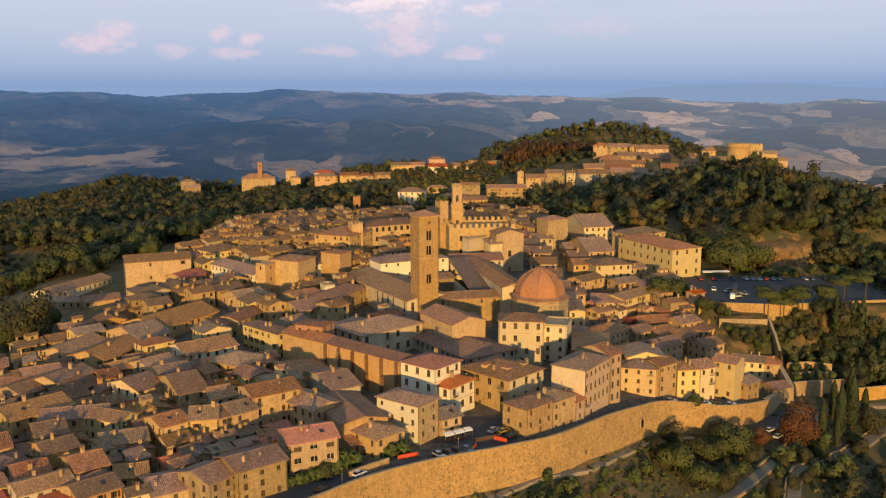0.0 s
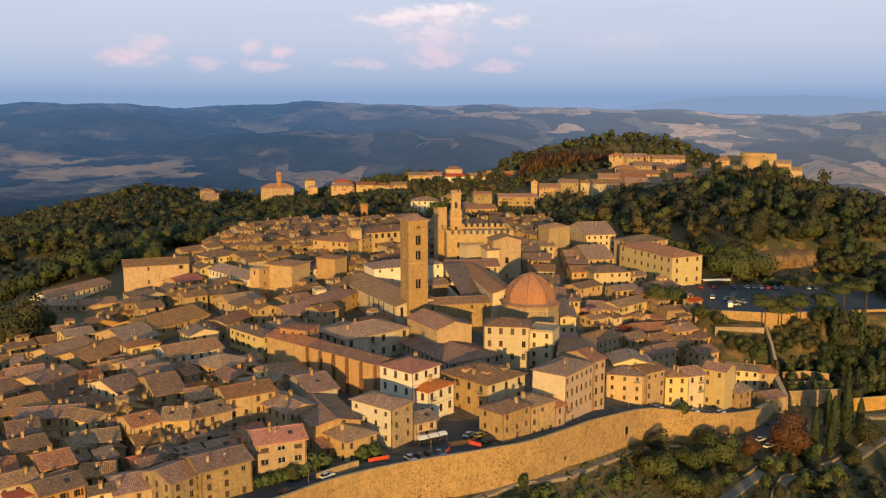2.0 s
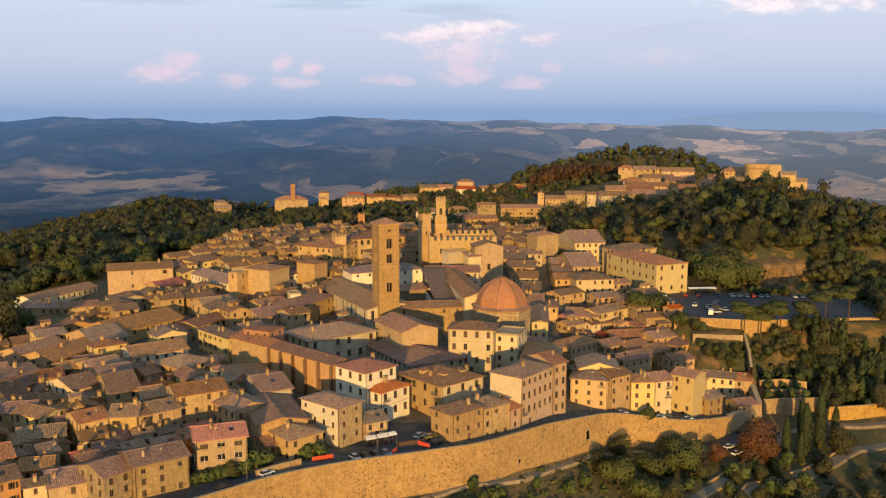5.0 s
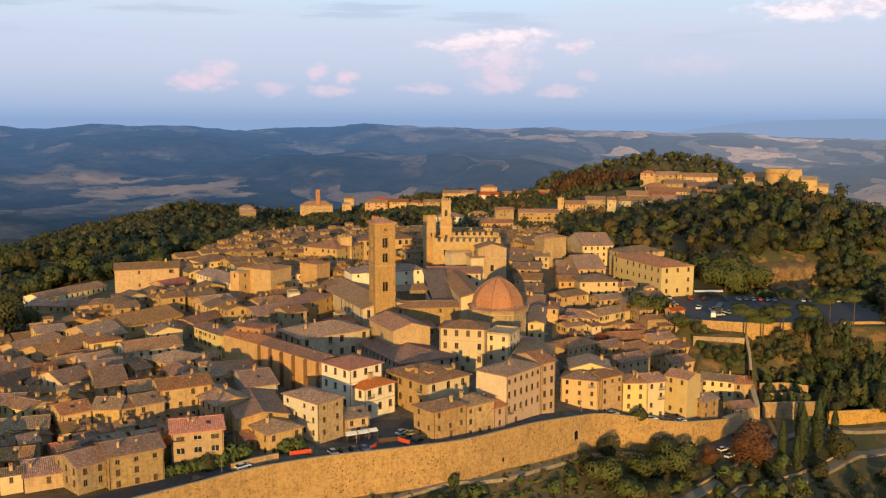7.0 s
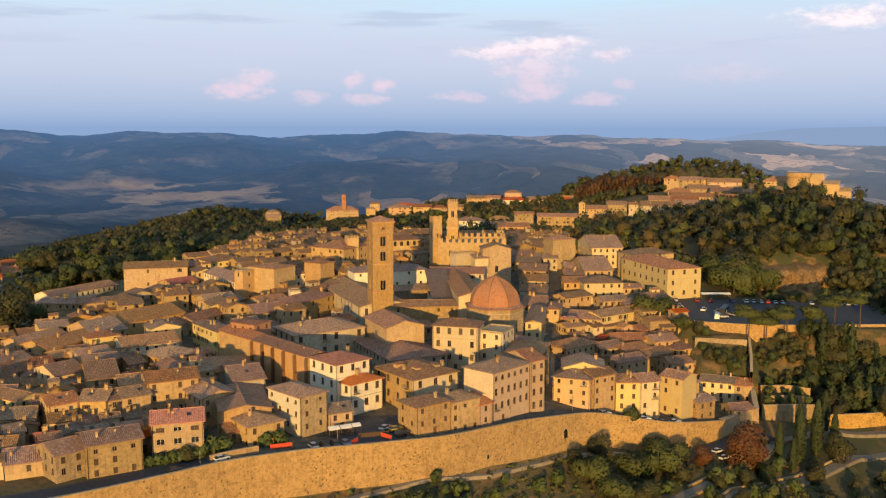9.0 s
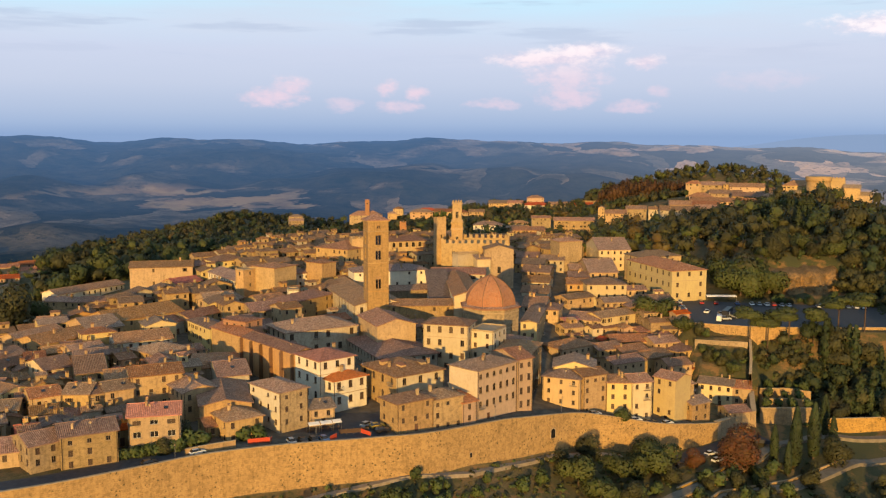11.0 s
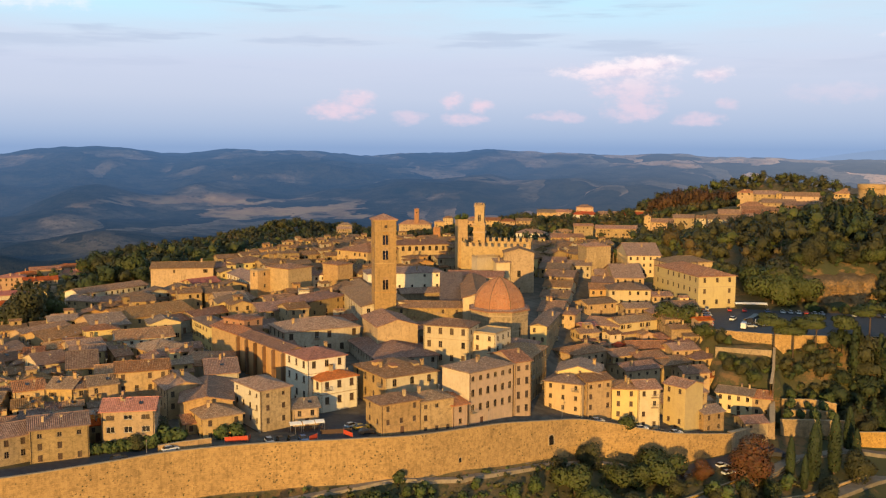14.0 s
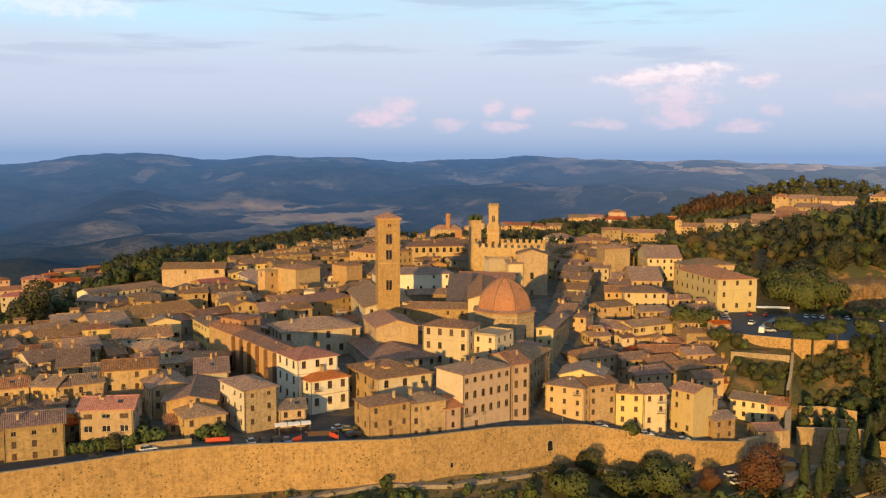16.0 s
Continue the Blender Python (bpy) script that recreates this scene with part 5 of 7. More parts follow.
house(74.8, 387.7, 39.7, 14.1, 10.0, 2.0)
house(85.4, 374.0, 14.8, 14.8, 11.0, 0.0)
house(93.2, 362.0, 44.4, 13.1, 11.0, -2.8)
house(101.3, 350.8, 27.9, 9.3, 10.0, -3.0)
house(105.5, 370.2, 38.5, 12.5, 10.0, -1.8, "h")
house(97.7, 371.6, 28.9, 10.4, 10.0, 0.5)
house(85.2, 360.6, 38.6, 12.1, 10.0, -1.0)
house(76.1, 358.5, 36.9, 10.9, 10.0, 0.0)
house(63.6, 353.8, 45.1, 17.6, 12.0, 1.5, "h")
house(82.5, 345.0, 38.8, 14.0, 10.0, -1.5)
house(64.5, 298.4, -12.5, 11.8, 9.0, 4.0, "h", "orange2", skip=0.05, storey=3.1, win=(0.9,1.3), pitch=3.4, style="closed")
house(67.2, 306.9, 1.0, 13.0, 12.0, 5.6, "y", "yellow")
house(71.5, 300.3, 38.3, 9.1, 8.0, 4.5)
house(73.5, 302.7, 34.6, 5.6, 7.0, -0.5, "x", "stone")
house(80.7, 304.6, 7.2, 7.5, 10.0, 1.8, "h", "yellow", skip=0.0, storey=3.1, style="closed")
flats = house(86.4, 306.8, 24.0, 6.9, 10.0, 1.6, "x", "cream", storey=3.1)
for drop in (2.7, 5.8):
    balcony(flats, pose(1.6, -5.0, 1.6 - drop - flats.location.z))
house(98.4, 313.0, -36.4, 8.0, 9.0, 1.3, "x", "yellow", storey=3.1, sides=(0,), pitch=3.6)
house(99.7, 318.2, 44.2, 8.0, 9.0, -2.0)
house(105.2, 317.0, 40.9, 8.1, 8.0, -7.5, "x", "stone")
house(116.7, 348.0, -15.3, 11.8, 9.0, -8.8, "x", "yellow")
house(124.8, 346.6, -7.1, 6.0, 10.0, -9.2)
house(119.6, 325.3, 22.1, 7.4, 8.0, -12.0, "x", "stone")
house(-130.4, 422.0, 21.6, 28.4, 14.0, 16.5, "x", "ochre", storey=6, win=(1.0,1.6), pitch=6)
house(-166.8, 414.6, 69.0, 37.6, 11.5, 5.6, "x", "white")
house(-162.6, 394.2, -0.7, 18.6, 9.0, 3.6, "x", "stone")
house(-146.5, 392.6, 28.4, 14.6, 10.0, 4.6)
house(-125.8, 390.5, 37.3, 9.2, 24.7, 7.6, "h", "yellow")
house(-121.5, 399.4, 62.4, 13.6, 10.0, 7.4)
house(-117.6, 434.2, 65.9, 14.4, 10.0, 16.0)
house(-105.6, 439.2, 48.3, 17.4, 14.0, 18.0, "h", "yellow")
house(-87.4, 405.0, -46.3, 34.5, 12.0, 15.5, "x", "white")
house(-76.0, 362.3, 64.4, 14.2, 11.0, 12.5)
house(-55.0, 358.4, -44.5, 17.7, 12.0, 13.0, "y")
house(-77.9, 362.1, -49.9, 21.2, 12.0, 12.0, "y")
house(-51.9, 344.6, 42.1, 13.1, 14.0, 13.0, "x", "stone")
house(-41.0, 340.4, 47.5, 8.3, 9.0, 14.5)
house(-58.8, 365.8, 64.4, 10.1, 10.0, 13.0)
house(-41.0, 359.3, 67.0, 26.0, 12.0, 15.0, "h")
house(-113.0, 406.1, 58.4, 13.6, 11.0, 12.0, "x", "ochre", red=True)
house(-102.5, 391.8, 53.8, 15.3, 9.0, 11.0)
house(-74.5, 335.7, 67.8, 16.5, 10.0, 11.5)
house(-81.3, 327.1, 60.8, 9.6, 10.0, 10.5, "x", "pale")
house(-64.8, 287.1, 61.5, 13.5, 14.0, 9.5, "h")
house(-73.3, 278.0, 50.5, 5.0, 8.0, 8.5, "x", "orange")
house(-42.9, 278.7, 20.4, 14.0, 20.0, 8.5, "h", "pale", rise=0.2, blank=True)
house(-90.4, 284.1, 52.1, 10.3, 12.0, 9.0)
house(-100.3, 285.4, 44.5, 9.6, 9.0, 8.0, "x", "stone")
house(-32.5, 265.1, 30.5, 8.8, 20.3, 10.0, "x", "pale", rise=0.2, blank=True)
house(-31.1, 318.7, -31.1, 14.1, 20.0, 12.0, "h")
house(8.6, 348.6, 13.0, 25.0, 10.0, 15.8, "x", "stone", skip=0.35, storey=4.5, win=(0.9, 1.4), pitch=4.6, style="closed", chim=0)
house(-96.6, 207.4, 35.5, 7.4, 11.0, 6.5, "x", "white")
house(-84.0, 208.7, 38.3, 7.4, 11.3, 8.0)
house(-80.7, 199.4, 65.6, 9.1, 5.2, 7.0)
house(-82.1, 225.2, 42.1, 11.6, 9.0, 6.5, "x", "white")
house(-73.4, 209.1, 21.0, 7.1, 9.0, 5.5)
house(-63.1, 203.5, 31.8, 10.2, 12.0, 5.0)
house(-101.2, 229.8, 31.8, 7.3, 12.0, 8.0)
house(-94.8, 218.3, 41.3, 8.0, 10.0, 8.0)
house(-111.7, 244.1, 49.8, 17.2, 13.0, 8.5)
house(-111.6, 221.6, 34.6, 6.3, 12.0, 7.5)
house(-78.6, 198.2, 42.3, 9.5, 10.0, 6.5, "x", "orange")
house(-98.7, 241.6, 14.7, 16.8, 10.0, 8.0)
house(-122.8, 266.0, 61.6, 11.7, 12.0, 7.0)
house(-127.7, 270.5, 0.0, 10.8, 12.0, 6.5, "x", "stone")
house(-123.5, 278.0, 32.5, 10.4, 11.0, 8.0)
house(-114.0, 272.2, 66.8, 14.3, 12.0, 8.5)
house(50.3, 354, -2, 5.8, 29, 11.8, "y", "stone", tone2=("yellow", (0,)), chim=1)
house(56.0, 385, -4, 6.2, 14, 9.6, "h", "ochre")
house(49.0, 391, -4, 9.0, 18, 9.8, "x", "pale")
house(47.3, 415, -3, 11.5, 13, 11.2, "x", "pale", chim=2)
house(46.6, 431, -4, 12.0, 13, 13.2, "x", "pale", chim=2)
house(45.6, 448, -5, 13.0, 14, 15.4, "x", "stone", chim=2)
house(41.0, 466, -5, 14.0, 13, 16.5, "x", "ochre")
house(49.0, 302, -8, 11.5, 22, 10.8, "h", "stone", storey=3.6, win=(1.1, 1.8), pitch=2.8, style="glass")
house(44.5, 324, -6, 13.0, 13, 8.5, "h", "pale")
house(64.5, 432, 6, 10.0, 12, 12.6, "x", "ochre")
house(64.0, 447, 8, 9.0, 12, 13.6, "x", "orange")
house(64.0, 462, 8, 9.0, 12, 15.0, "x", "ochre")
house(50.0, 482, 4, 12.0, 12, 16.5, "x", "pale")
house(14.0, 407.0, 6, 23.0, 13, 19.5, "x", "pale", chim=0, rise=0.26)
house(38.0, 484, 4, 11.0, 12, 17.5, "x", "ochre")
house(28.6, 427.5, 12, 12.8, 16, 28.0, "y", "ochre", storey=7, win=(1.5, 2.8), pitch=7, style="glass", chim=0)

# ---- roofs between the named houses, filling the blocks ----
def free(x, y, r):
    for fx, fy, a, b2, yaw in footprints:
        dx, dy = x - fx, y - fy
        if abs(dx) > 30 or abs(dy) > 30:
            continue
        c, s = math.cos(radians(-yaw)), math.sin(radians(-yaw))
        if math.hypot(dx, dy) < max(a, b2) * 0.55 + min(a, b2) * 0.45 + r:
            return False
    return True


def fill(x0, x1, y0, y1, yaw, step, lift, seed, keep=1.0):
    """Small houses on a turned lattice over a block, where nothing stands yet."""
    rng = random.Random(seed)
    c, s = math.cos(radians(yaw)), math.sin(radians(yaw))
    cx, cy = (x0 + x1) / 2, (y0 + y1) / 2
    n = int(max(x1 - x0, y1 - y0) / step) + 2
    for i in range(-n, n + 1):
        for j in range(-n, n + 1):
            u, v = i * step + rng.uniform(-1.2, 1.2), j * step + rng.uniform(-1.2, 1.2)
            x, y = cx + c * u - s * v, cy + s * u + c * v
            w, d, t = rng.uniform(7.5, 12), rng.uniform(7, 10), rng.uniform(*lift)
            roof, tone, turn = rng.choice("xxxyh"), rng.choice(("ochre", "ochre", "stone", "orange", "pale", "yellow")), rng.uniform(-7, 7)
            if not (x0 < x < x1 and y0 < y < y1) or rng.random() > keep or y < np.interp(x, WX, WY) + 12 or not free(x, y, 4.6):
                continue
            house(round(x, 1), round(y, 1), yaw + turn, w, d, ground_at(x, y) + t, roof, tone, wing=True)


def join_stuff(name, obs, label, category):
    """Joins things with their parts into one object of kind stuff."""
    vs, fs, mi, uv, mats, n = [], [], [], [], [], 0
    bpy.context.view_layer.update()
    for ob in obs:
        for o in (ob, *ob.children_recursive):
            if o.type != "MESH":
                continue
            me, mw = o.data, o.matrix_world
            vs += [tuple(mw @ v.co) for v in me.vertices]
            layer = me.uv_layers[0].data if me.uv_layers else None
            for m in me.materials:
                if m not in mats:
                    mats.append(m)
            for poly in me.polygons:
                fs.append(tuple(n + k for k in poly.vertices))
                mi.append(mats.index(me.materials[poly.material_index]))
                uv.append([tuple(layer[k].uv) if layer else (0.0, 0.0) for k in poly.loop_indices])
            n += len(me.vertices)
    for ob in obs:
        for o in list(ob.children_recursive) + [ob]:
            bpy.data.objects.remove(o)
    return tagged(new(name, mesh_of(name, vs, fs, mats, mi, uv)), label, category, kind="stuff")


# keep the streets and gardens open
footprints += [(-157, 337, 14, 14, 0), (-168, 352, 12, 12, 0)]
for q in range(24):
    footprints.append((57.5, 286 + q * 8, 2.0, 2.0, 0)) if q < 12 else footprints.append((56.5, 286 + q * 8, 1.5, 1.5, 0))
fill(-128, -22, 258, 330, 42, 9.6, (5.5, 8.0), 5)
fill(60, 104, 318, 378, 38, 9.6, (4.5, 6.5), 10)
fill(60, 99, 378, 440, 20, 9.2, (4.5, 6.0), 14)
fill(-178, -122, 300, 350, 30, 10, (4.5, 6.5), 15)
fill(-135, -70, 195, 258, 40, 9.6, (5.0, 7.0), 12)
fill(-22, 34, 300, 338, 42, 10, (4.5, 6), 6, 0.6)
def pack(x0, x1, y0, y1, yaw, step, lift, seed, reach):
    """Sheds and narrow houses squeezed into the gaps of a block."""
    rg = random.Random(seed)
    for x in np.arange(x0, x1, step):
        for y in np.arange(y0, y1, step):
            px, py = float(x) + rg.uniform(-2, 2), float(y) + rg.uniform(-2, 2)
            w, d, t, roof = rg.uniform(4.2, 6.5), rg.uniform(4.0, 5.5), rg.uniform(*lift), rg.choice("xxym")
            tone, turn = rg.choice(("ochre", "stone", "orange", "pale", "cream", "pink")), rg.uniform(-9, 9)
            if py < np.interp(px, WX, WY) + 22 or not free(px, py, reach):
                continue
            house(round(px, 1), round(py, 1), yaw + turn, w, d, ground_at(px, py) + t, roof, tone, pitch=3.2, win=(0.8, 1.2), pipes=False, cover=rg.choice(("tile", "greytile", "tile", "redtile")))


pack(-128, -40, 198, 300, 40, 6.0, (3.5, 5.6), 41, 1.6)
pack(62, 108, 318, 385, 36, 5.5, (3.0, 4.6), 43, 1.6)
before = set(bpy.data.objects)
fill(-128, -22, 330, 440, 42, 9.6, (5.5, 8.0), 5)
fill(-125, -8, 440, 560, 40, 10.5, (8, 11), 7)
fill(40, 62, 470, 560, 40, 10.5, (7, 9), 8)
fill(-8, 60, 462, 600, 38, 10.5, (6.5, 9.5), 9)
fill(-165, -128, 255, 330, 42, 10, (4.5, 6.5), 11, 0.7)
join_stuff("rooftops", [o for o in bpy.data.objects if o not in before and o.parent is None], "crowded far houses with weathered tile roofs", "houses")

# ---- far houses on the ridge and among the trees ----
house(-28.5, 863, 2, 26, 15, -2.5, "h", "white", storey=4.2, win=(1.3, 2.2), pitch=4.4, style="closed", skip=0.0, floor=-10.8, rise=0.4)
house(-6, 930, 4, 20, 12, -6, "h", "yellow", storey=4.0, win=(1.2, 1.9), skip=0.0, floor=-15, rise=0.4)
house(15, 922, 8, 19, 11, -9, "h", "stone", floor=-16, rise=0.4)
house(-254.5, 1296, 11, 45, 22, -33.5, "h", "ochre", storey=4, rise=0.5)
tower("church_tower", -251, 1290, 11, 6, 6, -46, -12, "brick", "small church bell tower among far trees", openings=[(0.5, 1.6, -18, 3)], roof="h")
house(-329, 1212, 14, 18, 12, -30, "h", "stone", rise=0.46)
house(-157, 1246, 7, 26, 14, -21.5, "h", "white", red=True, rise=0.46)
house(-215, 1330, 7, 14, 12, -26.5, "h", "ochre", rise=0.46)
house(165.4, 988.1, -11, 16.0, 10, 31.0, "h", "ochre", floor=24.2, skip=0.5, rise=0.5)
house(183.1, 982.8, -6, 22.4, 13, 29.8, "x", "stone", floor=23.1, skip=0.5, rise=0.5)
house(195.2, 970.3, -10, 7.0, 8, 33.3, "h", "ochre", floor=23.3, skip=0.5, rise=0.5)
house(212.9, 963.6, -7, 32.4, 14, 30.6, "x", "pink", floor=21.3, skip=0.5, rise=0.5)
house(167.6, 944.2, -4, 21.4, 13, 20.8, "h", "pink", floor=14.9, skip=0.5, rise=0.5)
house(191.5, 949.7, -16, 29.6, 14, 24.0, "x", "stone", floor=15.3, skip=0.5, rise=0.5)
house(177.5, 923.3, -16, 39.8, 14, 17.5, "x", "ochre", floor=11.2, skip=0.5, rise=0.5)
house(148.0, 911.7, 0, 24.4, 14, 14.8, "x", "pink", floor=9.6, skip=0.5, rise=0.5)
house(168.6, 904.3, -11, 23.2, 14, 15.1, "x", "stone", floor=10.5, skip=0.5, rise=0.5)
house(174.4, 883.4, -12, 33.8, 14, 13.1, "x", "stone", floor=6.6, skip=0.5, rise=0.5)
house(139.9, 875.3, 4, 29.7, 14, 12.4, "x", "pale", floor=6.3, skip=0.5, rise=0.5)
house(208.4, 923.8, -10, 27.8, 14, 22.6, "x", "ochre", floor=16.3, skip=0.5, rise=0.5)
house(104.9, 888.4, 3, 18.0, 11, 11.8, "x", "stone", floor=6.1, skip=0.5, rise=0.5)
house(73.5, 893.2, -1, 5.8, 8, 12.0, "y", "ochre", floor=4.2, skip=0.5, rise=0.5)
house(86.7, 879.7, 1, 19.3, 12, 8.2, "x", "ochre", floor=0.5, skip=0.5, rise=0.5)
house(120.5, 884.0, -10, 8.4, 8, 12.2, "x", "pale", floor=5.6, skip=0.5, rise=0.5)
house(51.9, 776.4, 3, 32.1, 14, 10.3, "x", "stone", floor=1.5, skip=0.5)
house(23.1, 808.5, 9, 15.8, 10, 9.1, "x", "stone", floor=1.3, skip=0.5)
house(-6.1, 1159.8, 4, 31.8, 14, -3.2, "h", "white", red=True, floor=-13.7, skip=0.5, rise=0.46)
house(-8.2, 1176.8, 8, 20.3, 12, 6.0, "h", "pink", floor=-6.0, skip=0.5, rise=0.46)
house(-52.2, 1161.4, 9, 23.6, 14, -3.1, "x", "ochre", floor=-12.3, skip=0.5, rise=0.46)
house(-30.9, 1156.6, -3, 17.9, 11, -0.6, "x", "pink", floor=-11.1, skip=0.5, rise=0.46)
house(22.9, 1161.0, 7, 26.2, 14, -5.0, "x", "cream", floor=-12.0, skip=0.5, rise=0.46)
house(49.1, 1156.4, 2, 26.1, 14, -5.0, "x", "white", red=True, floor=-12.0, skip=0.5, rise=0.46)
house(-109.5, 1098.6, 5, 21.8, 13, -4.5, "x", "ochre", floor=-18.6, skip=0.5, rise=0.46)
house(-90.2, 1105.2, -1, 17.9, 11, -7.5, "h", "pink", floor=-19.7, skip=0.5, rise=0.46)
house(-71.4, 1102.7, 14, 18.5, 11, -5.7, "x", "ochre", floor=-18.5, skip=0.5, rise=0.46)
house(-137.8, 1104.6, 10, 26.6, 14, -10.6, "h", "pink", floor=-20.1, skip=0.5, rise=0.46)
house(-173.4, 1104.9, 16, 10.8, 8, -14.5, "h", "ochre", floor=-20.5, skip=0.5, rise=0.46)
house(-303.8, 1135.8, 25, 18, 12, -28.5, "x", "stone", floor=-31, skip=0.5, rise=0.46)
house(213.7, 784.2, -4, 19.0, 11, 34.9, "x", "stone", floor=26.0, skip=0.5, rise=0.5)
house(224.8, 773.0, -14, 24.8, 14, 40.7, "h", "ochre", floor=31.9, skip=0.5, rise=0.5)
house(203.1, 1331.0, -1, 16.0, 10, 23.6, "x", "stone", floor=17.4, skip=0.5, rise=0.46)
house(8, 770, 4, 22, 14, 4, "h", "orange")
house(20, 705, 14, 24, 14, 9, "x", "ochre")
house(30, 655, 18, 20, 12, 10, "x", "pale")
house(0, 640, 10, 22, 14, 10, "x", "ochre")
house(-30, 600, 20, 20, 14, 15, "x", "ochre")
house(-75, 590, 30, 22, 14, 15, "h", "stone")
house(-105, 575, 35, 18, 14, 14, "h", "ochre")
house(-128, 545, 35, 20, 14, 10, "h", "stone")
house(30, 590, 24, 20, 12, 13, "x", "orange")
tower("bell_tower", -58, 629, 8, 4.6, 4.6, 0, 19.5, "brick", "slender brick bell tower beyond the roofs", openings=[(0.5, 1.6, 12.5, 3.6)], string=[(11.4, 0.15, 0.35), (17.4, 0.3, 0.5)], crown=(3, 1.1, 0.8))
house(-329.1, 553.6, 37, 16.5, 11, -13.1, "h", "pink", red=True, floor=-19.6)
house(-332.7, 573.9, 39, 15.7, 11, -13.9, "h", "ochre", red=True, floor=-20.4)
house(-308.4, 554.9, 39, 20.6, 11, -14.3, "x", "pink", red=True, floor=-20.8)
house(-341.8, 604.9, 42, 20.3, 11, -14.8, "x", "ochre", floor=-21.3)
house(-340.0, 632.6, 36, 20.5, 11, -15.9, "h", "pink", red=True, floor=-22.4)
house(-310.2, 581.2, 41, 18.8, 11, -15.4, "x", "cream", floor=-21.9)
house(-288.8, 532.1, 21, 11.0, 11, -16.3, "y", "cream", floor=-22.8)
house(-262.9, 464.3, 33, 22.6, 11, -8.6, "h", "pale", red=True, floor=-15.1)
house(-294.8, 488.3, 46, 14.0, 11, -10.2, "x", "pink", red=True, floor=-16.7)
house(-238.1, 431.6, 38, 8.7, 11, -7.4, "h", "ochre", red=True, floor=-13.9)
house(-352.9, 543.7, 45, 17.1, 11, -14.0, "h", "pink", red=True, floor=-20.5)
house(-327.5, 621.9, 21, 17.4, 11, -18.7, "x", "pink", red=True, floor=-25.2)
house(194.5, 505, -12, 13.0, 8, 27.2, "x", "pink", red=True, floor=23.4, skip=0.5)
house(258, 600, -20, 12, 9, 19.5, "h", "ochre", red=True, skip=0.4)

for x, y, turn, w, roof, tone in ((188, 800, -8, 17, "x", "stone"), (200, 815, -14, 20, "x", "ochre"), (176, 822, -4, 15, "h", "pale"), (212, 840, -16, 22, "x", "stone"), (192, 845, -8, 19, "x", "pink"), (205, 775, -12, 15, "h", "ochre"),
                              (186, 775, -6, 14, "x", "stone"), (218, 806, -18, 14, "x", "pale"), (170, 852, -6, 18, "x", "ochre"), (224, 868, -14, 20, "x", "stone")):
    house(x, y, turn, w, 13, ground_at(x, y) + 6.5, roof, tone, skip=0.5, rise=0.5)

# ---- fortress on the hill ----
fort = thing("fortress", pose(234, 730, 24, 0, 0, -14), "round-towered tawny fortress on the wooded hill", "fortress")
b = Build()
b.tube(-5, 4, 0, 21, 9.2, 8.2, 28)
b.tube(-5, 4, 21, 22.4, 8.2, 9.1, 28)
b.tube(-5, 4, 22.4, 25, 9.1, 9.1, 28)
part("round_tower", b.mesh("round_tower", M["ochre"]), fort, "massive round tower with a flared top")
b = Build()
b.box(-4, 8, 0, 14, 22, 22, taper=0.98)
b.box(-3, 8, 22, 13, 21, 23.6)
part("keep", b.mesh("keep", M["ochre"]), fort, "sunlit stone keep behind the tower")
for k in range(7):
    b = Build()
    b.box(-2.6 + k * 2.3, 7.9, 23.6, -1.3 + k * 2.3, 8.7, 24.6)
    part("merlon", b.mesh("merlon", M["ochre"]), fort)
for bx, by, bw, bd, bh in ((18, 8, 11, 12, 17), (27, 7, 9, 11, 12), (-19, 6, 11, 13, 12), (-30, 3, 11, 10, 11)):
    b = Build()
    b.box(bx - bw / 2, by - bd / 2, 0, bx + bw / 2, by + bd / 2, bh)
    part("curtain_wall", b.mesh("curtain_wall", M["ochre"]), fort)
    b = Build()
    p = [(bx + i * (bw / 2 + 0.5), by + j * (bd / 2 + 0.5)) for i, j in ((-1, -1), (1, -1), (1, 1), (-1, 1))]
    e = [(bx - bw / 2 - 0.5, by, bh + 2.6), (bx + bw / 2 + 0.5, by, bh + 2.6)]
    q = [(u, v, bh) for u, v in p]
    b.quad(q[0], q[1], e[1], e[0])
    b.quad(q[2], q[3], e[0], e[1])
    b.quad(q[1], q[2], e[1])
    b.quad(q[3], q[0], e[0])
    part("wing_roof", b.mesh("wing_roof", M["stone"]), fort, "weathered low roof of a wing")
park = [(34, 1262), (48, 1243), (62, 1226), (82, 1192), (102, 1158), (120, 1130)]
wall_run("park_wall", park, [ground_at(*q) + 9 for q in park], [ground_at(*q) - 4 for q in park], 1.0, "old sunlit wall climbing the wooded ridge", cope=False)

